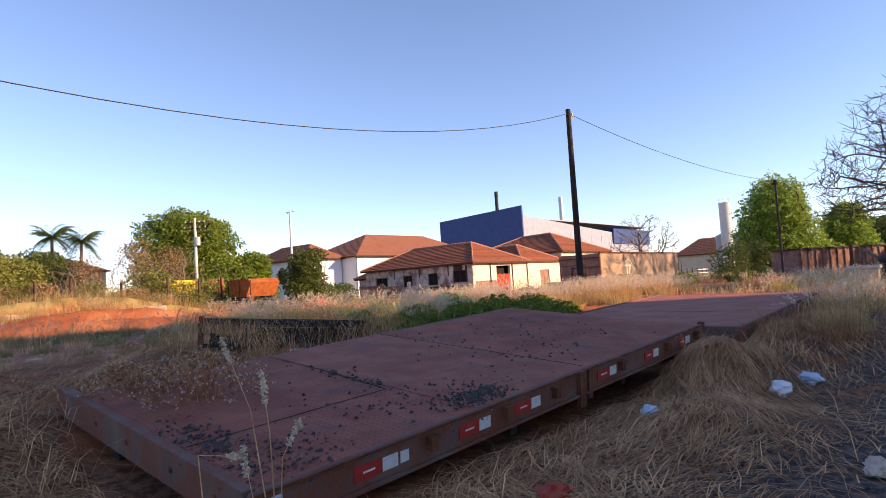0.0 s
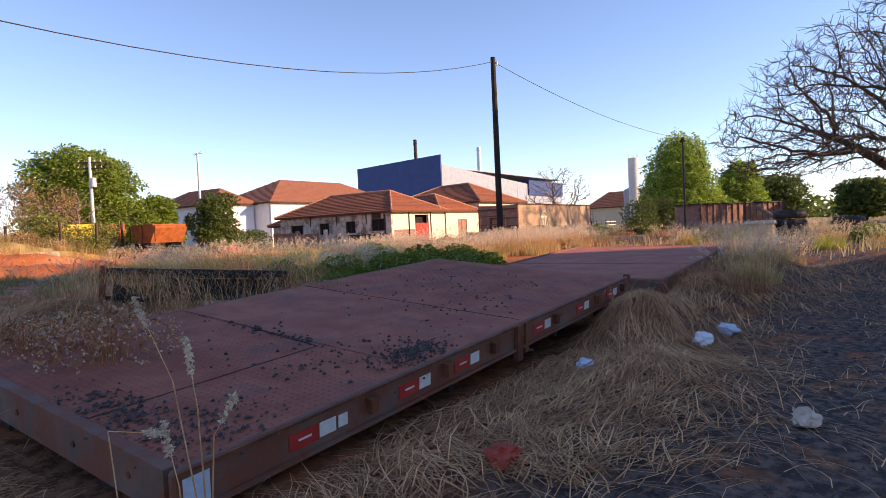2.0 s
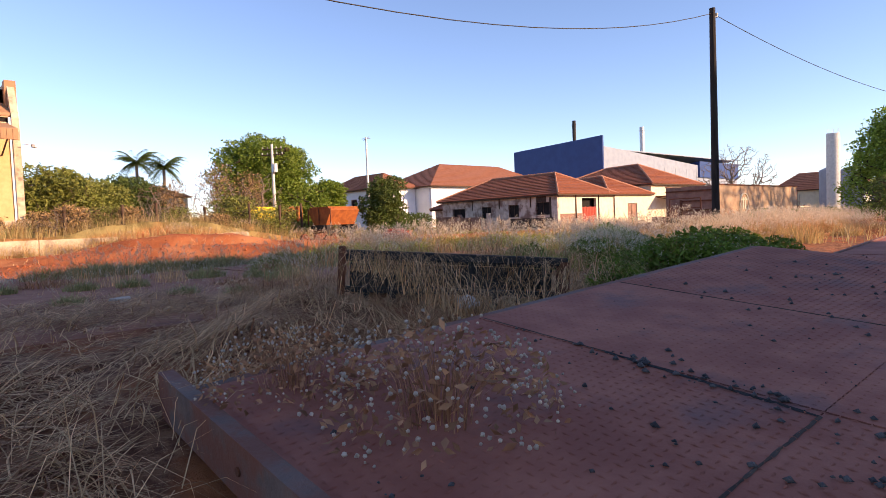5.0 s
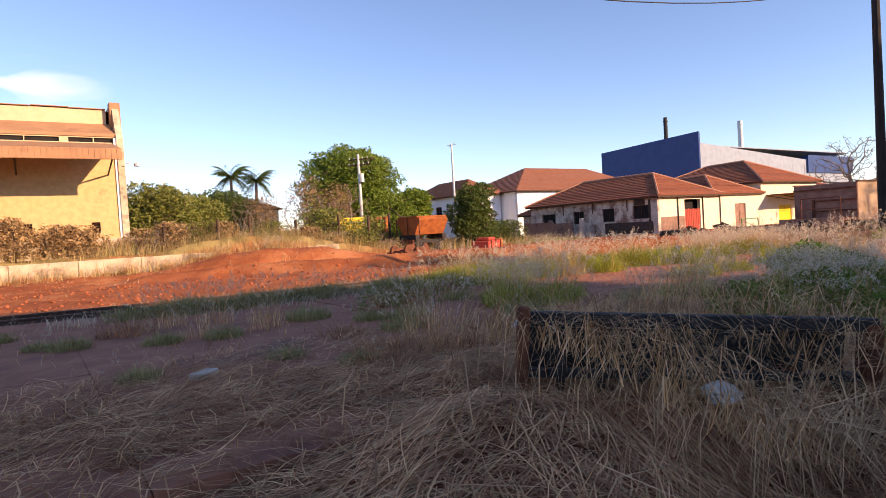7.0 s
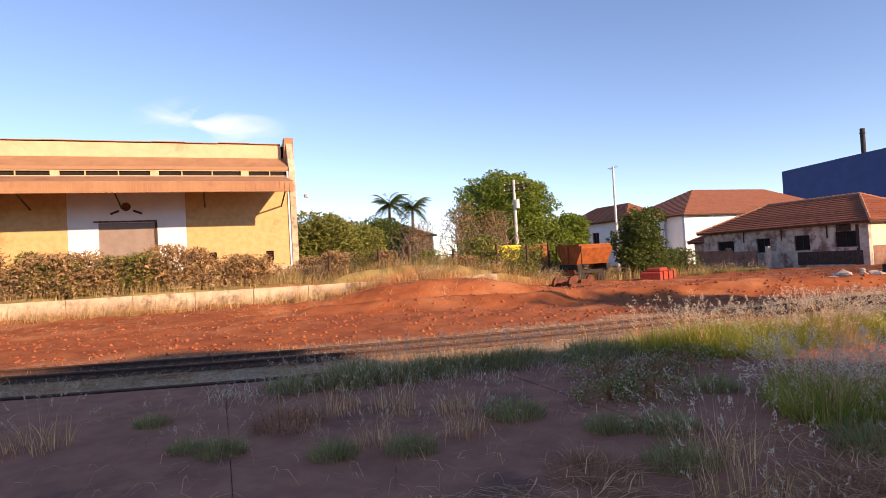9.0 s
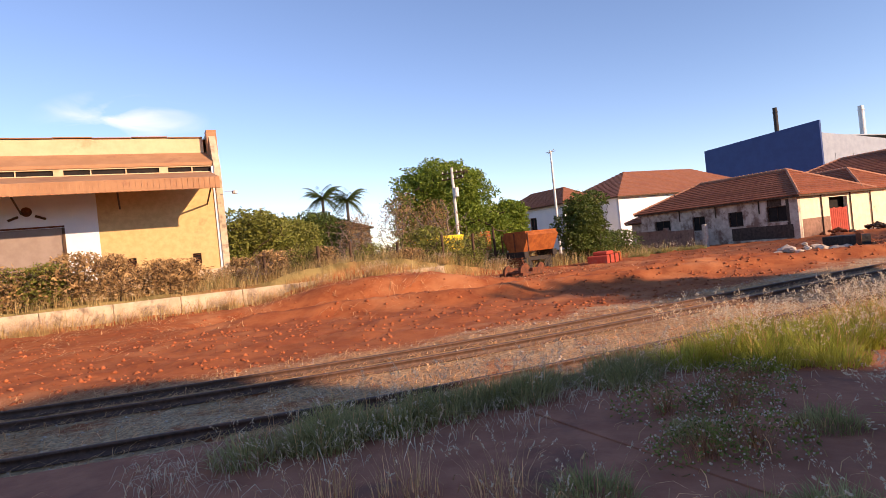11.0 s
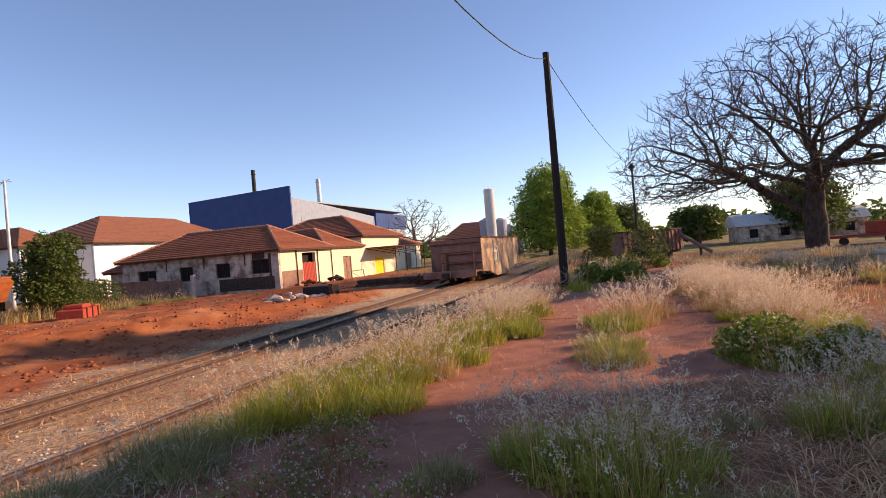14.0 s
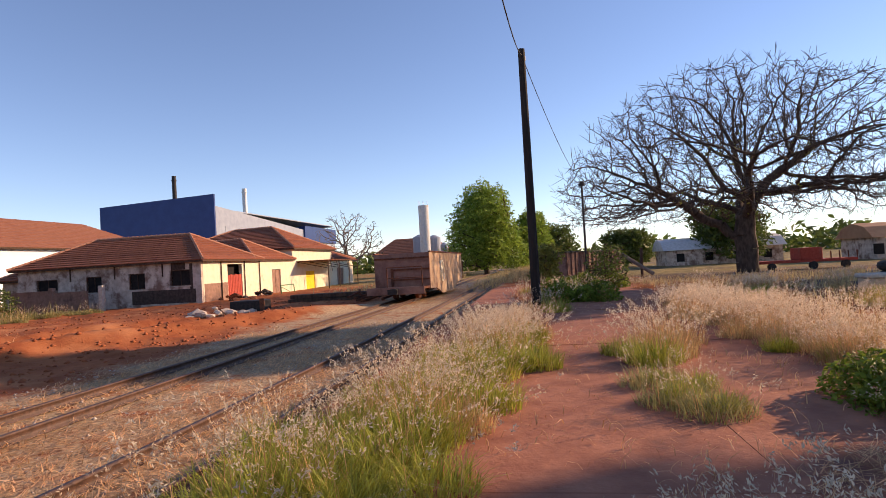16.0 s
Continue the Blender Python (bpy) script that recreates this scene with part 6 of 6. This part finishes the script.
for foot, knee, tip in (((2.86, 1.46), (1.66, 0.2), (1.81, 0.4)), ((2.85, 1.47), (1.5, 0.12), (1.525, 0.24)), ((2.84, 1.48), (1.4, 0.04), (1.35, 0.1)), ((2.85, 2.05), (2.134, -0.057), (1.85, -0.02)), ((2.86, 1.62), (1.66, -0.2), (1.7, -0.09))):
    a, mid, b = at(*foot, -0.6), at(foot[0], *knee), at(foot[0], *tip)
    part("stem", rods((a, mid, 0.003), (mid, b, 0.002), sides=5), "straw", stalk)
    pv = np.array([(b - mid).normalized() * t * 0.13 + b for t in np.linspace(0, 1, 90)]) + r.normal(0, 0.006, (90, 3))
    v, f = leaf_cards(r, pv, 0.012)
    tagged(raw("seed_head", v, f, "plume", stalk), kind="stuff")

# red clods on the bare earth
def clods(name, label, seed, count, area, keep, size, matl):
    r = np.random.RandomState(seed)
    s, n = r.uniform(area[0], area[1], count), r.uniform(area[2], area[3], count)
    ok = keep(s, n, r)
    s, n = s[ok], n[ok]
    k = len(s)
    c = np.stack([0.6 * s - 0.8 * n, 0.8 * s + 0.6 * n, ground_z(s, n)], 1)
    octa = np.array([(1, 0, 0), (0, 1, 0), (-1, 0, 0), (0, -1, 0), (0, 0, 0.8), (0, 0, -0.5)])
    v = c[:, None] + octa[None] * r.uniform(0.5, 1.4, (k, 6, 3)) * (size * r.uniform(0.3, 1.0, (k, 1, 1)) ** 2)
    b = np.arange(k)[:, None] * 6
    f = np.concatenate([b + x for x in ([0, 1, 4], [1, 2, 4], [2, 3, 4], [3, 0, 4], [1, 0, 5], [2, 1, 5], [3, 2, 5], [0, 3, 5])])
    return tagged(raw(name, v.reshape(-1, 3), f, matl), label, "clods", kind="stuff")


mat("red_clod", (0.27, 0.075, 0.03), (0.4, 0.125, 0.05), 3.0, 0.95, 0.3, vary=0.2)
clods("earth_clods", "red earth clods strewn over the yard", 41, 9000, (-6, 44, 20.5, 40), lambda s, n, r: r.uniform(size=len(s)) < 0.3 + 0.7 * (np.abs(n - bend(s) - 24) < 5), 0.1, "red_clod")
clods("ballast_stones", "dark ballast stones on the ground by the trailer", 42, 15000, (-2, 14, -6, 1.2), lambda s, n, r: r.uniform(size=len(s)) < smooth(1.5, 0.3, n), 0.035, "coal")
clods("ballast_stones", "dusty stones between the rails", 43, 6000, (-8, 26, 13.6, 20.5), lambda s, n, r: r.uniform(size=len(s)) < 0.8, 0.04, "rubble_stone")

# ---- crate, litter, posts, heaps ----
cr = thing("steel_crate", "rusty slatted steel crate half buried in straw", "crate", rail_pose(6.95, 5.62, -0.46, 58) @ pose(0, 0, 0, 5, 0, 0))
part("top_beam", boxes(((-0.04, 0, 0.66), (0.04, 2.1, 0.74)), bevel=0.008), "black_steel", cr)
part("top_beam", boxes(((0.24, 0, 0.62), (0.3, 2.1, 0.68)), bevel=0.008), "black_steel", cr)
part("corner_post", boxes(((-0.05, 2.1, 0), (0.02, 2.17, 0.77)), bevel=0.01), "rust", cr)
part("corner_post", boxes(((-0.05, -0.02, 0), (0.05, 0.08, 0.7))), "rust", cr)
for i in range(8):
    part("slat", boxes(((-0.015, 0.2 + i * 0.24, 0.02), (0.01, 0.245 + i * 0.24, 0.66))), "black_steel", cr)
part("mid_rail", boxes(((-0.03, 0.1, 0.36), (0.025, 2.1, 0.41))), "black_steel", cr)
part("back_panel", boxes(((0.25, 0.05, 0), (0.3, 2.05, 0.61))), "black_steel", cr)


def litter(name, label, s, n, size, seed, matl):
    """A crumpled plastic bag."""
    bm = bmesh.new()
    bmesh.ops.create_icosphere(bm, subdivisions=3, radius=size)
    r = np.random.RandomState(seed)
    off = Vector(r.uniform(-9, 9, 3))
    for v in bm.verts:
        k = noise.noise(v.co * (2.2 / size * 0.5) + off) * 0.6 + noise.noise(v.co * (5 / size * 0.5) + off) * 0.5
        v.co *= 1 + k
        v.co.z = v.co.z * 0.6
    ob = part(name, bm, matl)
    ob.matrix_world = Matrix.Translation(at(s, n, max(float(ground_z(s, n)), -0.6) + size * 0.35 + 0.03))
    return tagged(ob, label, "litter", "litter")


litter("plastic_bag", "crumpled white plastic bag in the straw", 7.79, 0.68, 0.1, 1, "plastic_white")
litter("plastic_bag", "crumpled bluish white plastic bag in the straw", 8.42, 0.55, 0.1, 2, "plastic_blue")
litter("plastic_bottle", "small crushed clear bluish plastic bottle", 6.2, 1.3, 0.07, 3, "plastic_blue")
litter("plastic_bag", "white plastic bag on the ground by the crate", 6.57, 8.25, 0.08, 4, "plastic_white")
litter("plastic_bag", "pale crumpled wrapper in the straw by the crate", 6.1, 6.05, 0.1, 5, "concrete_pale")
litter("paper_scrap", "crumpled red paper scrap among dead grass", 4.3, 1.06, 0.09, 6, "red_paint")
litter("cardboard_scrap", "crumpled tan cardboard scrap on dark ballast", 5.7, -0.24, 0.08, 7, "rubble_stone")
bb = part("brick_piece", boxes(((-0.1, -0.05, 0), (0.1, 0.05, 0.05)), bevel=0.008), "rubble_stone")
bb.matrix_world = rail_pose(3.85, 8.68, 0.0, 35)
tagged(bb, "broken piece of brick on the ground", "brick")

for i, (s, n, h) in enumerate(((9.5, 42.3, 2.0), (12.5, 42.1, 2.1), (14.4, 42.0, 2.2), (17.6, 42.4, 1.9), (20.6, 42.2, 2.1), (23.3, 43, 2.0), (26, 44.6, 2.2))):
    p = thing("fence_post", "weathered dark wooden fence post in dry brush", "fence post", Matrix.Translation(at(s, n, 0.35)), "fence posts")
    part("post", rods(((0, 0, -0.3), (0.03 * (i % 3 - 1), 0.02, h), 0.09)), "wood_dark", p)

yw = thing("yard_wall", "broken brown plastered yard wall with old gate posts", "wall", rail_pose(46.0, 43.0, -0.8))
part("wall", boxes(((0, 1.4, 0), (0.2, 8.0, 1.75))), "plaster_brown", yw)
part("wall", boxes(((-0.05, 4.0, 1.75), (0.25, 8.0, 1.9))), "plaster_brown", yw)
part("gate_post", boxes(((-0.3, -0.15, 0), (0.05, 0.2, 2.1)), bevel=0.03), "concrete", yw)
part("gate_post", boxes(((-0.05, 4.2, 0), (0.3, 4.6, 2.1)), bevel=0.03), "plaster_brown", yw)

sl = thing("sleeper_stack", "low stack of dark old railway sleepers beside the track", "timber stack", rail_pose(41.5, 21.2, -0.75, 4))
for k in range(3):
    for i in range(4):
        part("sleeper", boxes(((i * 0.28, 0.1 * k, k * 0.27), (i * 0.28 + 0.25, 5.4 - 0.15 * k, k * 0.27 + 0.24)), bevel=0.015), "wood_dark", sl)
pile = thing("scrap_pile", "pile of rusted rails and scrap beside the stack", "scrap metal", rail_pose(39.0, 20.6, -0.6))
rp = np.random.RandomState(4)
for i in range(9):
    a = rp.uniform(-0.8, 0.8, 3)
    part("bar", rods(((a[0] - 0.9, a[1], 0.1 + 0.07 * i), (a[0] + 0.9, a[1] + a[2], 0.3 + 0.07 * i), 0.07)), "rust", pile)
tr = thing("steel_trough", "dark rusty steel trough on the red earth", "trough", rail_pose(35.2, 25.4, -0.65))
part("tub", boxes(((0, 0, 0), (1.3, 1.7, 0.75)), bevel=0.03), "black_steel", tr)
part("end_plate", boxes(((-0.06, -0.25, 0), (0.0, 0.0, 0.85))), "rust", tr)


def rubble(s, n, seed, count, spread, matl, label):
    r = np.random.RandomState(seed)
    t = thing("rubble_heap", label, "rubble", Matrix.Translation(at(s, n, float(ground_z(s, n)))))
    for i in range(count):
        c = Vector((*r.normal(0, spread, 2), 0))
        z = max(0.0, 0.42 - 0.35 * c.length)
        bm = bmesh.new()
        bmesh.ops.create_icosphere(bm, subdivisions=1, radius=r.uniform(0.14, 0.34))
        for v in bm.verts:
            v.co = Vector((v.co.x * r.uniform(0.7, 1.4), v.co.y * r.uniform(0.7, 1.4), v.co.z * r.uniform(0.4, 0.9))) + c + Vector((0, 0, z))
        part("chunk", bm, matl, t)
    return t


rubble(33.5, 27.0, 3, 22, 0.7, "rubble_stone", "heap of pale broken concrete on the red earth")
rubble(51, 35.2, 4, 14, 0.8, "rust", "rusty scrap heaped by the red gate")
rubble(55.5, 35.0, 5, 12, 0.7, "black_steel", "dark scrap heaped along the workshop wall")
gf = thing("trestle", "small green painted steel trestle by the workshop", "trestle", rail_pose(58.5, 34.5, -0.8))
part("frame", rods(((0, 0, 0), (0, 0.1, 1.1), 0.05), ((3, 0, 0), (3, 0.1, 1.1), 0.05), ((0, 0.1, 1.1), (3, 0.1, 1.1), 0.05), ((0, 0.1, 1.0), (3, 0, 0.1), 0.03)), "green_paint", gf)
fn = thing("wooden_fence", "pale wooden rail fence beyond the workshop", "fence", rail_pose(88, 30, -0.8))
for i in range(6):
    part("post", boxes(((i * 2.2, 0, 0), (i * 2.2 + 0.15, 0.15, 1.8))), "wood_dark", fn)
for z in (0.5, 1.0, 1.5):
    part("rail", boxes(((0, -0.05, z), (11.2, -0.002, z + 0.14))), "plaster_cream", fn)

# dry shrubs over the low wall and in front of the warehouse
for s, n, h, w, sd, lf in ((-9, 43.6, 3.0, 5, 71, "leaf_brown"), (-4, 43.2, 2.4, 5, 72, "leaf_brown"), (0.5, 43, 2.6, 4, 73, "leaf_brown"), (-14, 43.6, 3.6, 5, 74, "leaf_olive"), (4.5, 42.6, 1.9, 3.5, 75, "leaf_brown"),
                           (20.5, 44.5, 2.6, 4, 76, "leaf_olive"), (24.5, 45.5, 2.8, 4.4, 77, "leaf_olive"), (36.5, 46, 2.4, 4, 79, "leaf_dark"), (40, 47, 2.2, 4, 80, "leaf_dark")):
    leafy_tree("dry_shrub", "dense tangled dry shrub" if lf == "leaf_brown" else "tangled olive green shrub", s, n, float(ground_z(s, n)), h, w, sd, lf, 3600, 0.1, 0.06, 7, 0.95, 0.1, "shrub")
for i in range(16):
    s = rg.uniform(-15, 7)
    n = rg.uniform(41.8, 45.2)
    leafy_tree("dry_shrub", "dense tangled dry shrub", s, n, float(ground_z(s, n)), rg.uniform(1.3, 2.8), rg.uniform(2.4, 4.5), 300 + i, "leaf_brown" if i % 4 else "leaf_olive", 2400, 0.09, 0.05, 6, 0.95, 0.08, "shrub")
for i in range(8):
    s = rg.uniform(8, 27)
    n = rg.uniform(42.0, 47.5)
    bare_tree("bare_shrub", "leafless twiggy shrub in the dry brush", s, n, float(ground_z(s, n)), rg.uniform(1.6, 2.6), rg.uniform(1.8, 3.2), 330 + i, 0.05, 110, 0.008, "bark_pale", 0.1)
for s, n, h, w, sd in ((24.5, 58, 6.5, 6, 81), (28.5, 56, 6.0, 5, 82), (20, 60, 5.5, 5, 83)):
    bare_tree("bare_shrub", "tall leafless brown shrub before the mango tree", s, n, 0.2, h, w, sd, 0.14, 260, 0.02, "bark_pale", 0.15)
for i in range(20):
    s, n = rg.uniform(7.5, 30), rg.uniform(42.6, 51)
    leafy_tree("dry_shrub", "low golden brown scrub behind the low wall", s, n, float(ground_z(s, n)), rg.uniform(1.0, 2.1), rg.uniform(2.0, 3.8), 350 + i, "leaf_brown" if i % 3 else "leaf_olive", 1800, 0.08, 0.04, 6, 0.95, 0.08, "shrub")
for s, n, h, w, sd in ((25.0, 59, 7.0, 5.0, 371), (28.0, 58, 6.2, 4.2, 372), (21.5, 60.5, 5.4, 4.4, 373)):
    leafy_tree("dry_shrub", "tall thin brown shrub before the mango tree", s, n, 0.2, h, w, sd, "leaf_brown", 2600, 0.09, 0.1, 9, 0.6, 0.2, "shrub")
leafy_tree("yellow_bush", "yellow-green feathery bush by the lamp post", 46, 10.4, -0.2, 2.6, 2.6, 84, "leaf_olive", 3000, 0.1, 0.05, 7, 0.8, 0.1, "shrub")
leafy_tree("dark_bush", "dark thin bush beside the path", 33, 8.0, -0.1, 2.0, 2.6, 85, "leaf_dark", 1800, 0.07, 0.05, 7, 0.8, 0.1, "shrub")

# things beyond the great tree
rt = thing("red_trailer", "long red flat wagon standing on trestles under the trees", "wagon", rail_pose(63.5, -16.5, float(ground_z(63.5, -13))))
part("bed", boxes(((-1, 0, 0.62), (1.2, 8, 0.86)), bevel=0.02), "red_paint", rt)
part("headboard", boxes(((-1, 2.8, 0.86), (1.2, 4.6, 1.9)), bevel=0.04), "red_paint", rt)
for y in (1, 3.6, 7):
    part("wheel", rods(((-1.1, y, 0.34), (-0.8, y, 0.34), 0.34), sides=16), "black_steel", rt)
for y in (0, 1, 2, 3):
    part("stake", boxes(((-1, y * 0.7, 0.86), (-0.92, y * 0.7 + 0.08, 1.5))), "rust", rt)
for s, n, w, h, lab in ((98, -8, 16, 2.6, "long white shed with a grey curved roof"), (80, -27, 9, 2.8, "small white house at the edge of the trees")):
    b = thing("white_shed", lab, "shed", rail_pose(s, n, -1.2))
    part("wall", boxes(((0, -w, 0), (8, 0, h))), "plaster_old", b)
    bm = bmesh.new()
    prism(bm, [(-0.4, h), (8.4, h), (6.5, h + 1.3), (4, h + 1.8), (1.5, h + 1.3)], -w - 0.5, 0.5, 1)
    part("roof", bm, "concrete_pale" if w > 10 else "sheet_brown", b)
    for i in range(4):
        part("opening", boxes(((-0.03, -w + 1.5 + i * w / 4, 0.9), (-0.002, -w + 2.6 + i * w / 4, 2.1))), "dark_opening", b)
for s, n in ((52.5, 5.5), (54, 3.0), (58, 6.2)):
    p = thing("old_post", "short weathered wooden post in waste ground", "post", Matrix.Translation(at(s, n, -0.4)), "old posts")
    part("post", rods(((0, 0, -0.2), (0.05, 0, 2.2), 0.11)), "wood_dark", p)
bp = thing("fallen_beam", "leaning grey timber on the waste ground", "beam", rail_pose(52, 2.5, -0.3))
part("timber", rods(((0, 0, 0.1), (0.3, 2.2, 1.7), 0.14)), "bark_pale", bp)
gh = thing("tiled_house", "brown tiled house beyond the bare tree", "house", rail_pose(120, 42, -0.8))
part("wall", boxes(((0, -14, 0), (9, 0, 4.6))), "plaster_cream", gh)
hip_roof(gh, 0, 9, -14, 0, 4.6, 3.2, (4.5, -11, 4.5, -3), "roof_brown", 0.6, 10, False, "brown tiled roof")
bh = thing("brown_house", "low brown house half hidden behind the palms", "house", rail_pose(24, 96, 1.5))
part("wall", boxes(((0, -10, 0), (8, 4, 4.0))), "plaster_cream", bh)
hip_roof(bh, 0, 8, -10, 4, 4.0, 2.0, (4, -6, 4, 0), "roof_brown", 0.5, 8, False, "brown tiled roof")


# loading block, tyres and timber at the end of the trailers
cb = thing("concrete_block", "small weathered concrete loading block in dry grass", "block", rail_pose(23.6, 1.7, -0.6))
part("block", boxes(((0, -0.4, 0), (0.8, 0.4, 1.0)), bevel=0.04), "wall_stained", cb)
part("cap", boxes(((-0.05, -0.45, 1.0), (0.85, 0.45, 1.12)), bevel=0.03), "concrete", cb)
for s, n, k in ((24.6, 0.9, 3), (25.6, -0.7, 2)):
    ty = thing("tyre_stack", "stack of worn black tyres", "tyres", Matrix.Translation(at(s, n, float(ground_z(s, n)))))
    for i in range(k):
        bm = sweep([(0.36 * math.cos(j * 0.34907), 0.36 * math.sin(j * 0.34907), 0.15 + i * 0.3) for j in range(18)], 0.15, 10, True)
        part("tyre", bm, "black_steel", ty)
tb = thing("timber_heap", "heap of broken dark boards and beams", "timber", Matrix.Translation(at(25.5, -1.8, -0.5)))
rt2 = np.random.RandomState(9)
for i in range(10):
    a = rt2.uniform(-1, 1, 4)
    bm = bmesh.new()
    box(bm, (-1.1, -0.09, 0), (1.1, 0.09, 0.06), 0.01, pose(a[0] * 0.9, a[1] * 0.7, 0.12 + 0.07 * i, a[2] * 14, a[3] * 12, 180 * a[0]))
    part("board", bm, "wood_dark" if i % 3 else "bark_pale", tb)
for i in range(10):
    plant(FRESH, rg.uniform(39.5, 43.5), rg.uniform(-7.5, -5.2), 0.6)


# ---- far woods ----
def far_woods():
    r = np.random.RandomState(90)
    out = []
    for i in range(420):
        a = r.uniform(0, 6.283)
        d = r.uniform(190, 330)
        c = np.array([d * math.cos(a), d * math.sin(a) + 20, r.uniform(0, 2.0)])
        w, h = r.uniform(7, 15), r.uniform(3.5, 7.5)
        k = 90
        q = r.normal(size=(k, 3))
        q /= np.linalg.norm(q, axis=1, keepdims=True)
        out.append(c + q * (w, w, h) * r.uniform(0.6, 1, (k, 1)))
    p = np.concatenate(out)
    v, f = leaf_cards(r, p, 1.5)
    return tagged(raw("far_woods", v, f, "leaf_dark"), "distant belt of dark trees on the horizon", "woods", kind="stuff")


far_woods()
straw_field("draped_straw", "long dry stalks drooping over the steel crate", 214, 1300, (5.0, 7.4, 5.2, 7.2), lambda s, n, r: n > 0, (0.35, 0.7), 0.006, 1.0, "straw", 0.3)
straw_field("draped_straw", "long dry stalks fallen over the trailer's end beam", 215, 50, (2.5, 3.1, 3.4, 5.3), lambda s, n, r: n > 0, (0.35, 0.65), 0.005, 1.05, "straw", 0.15)
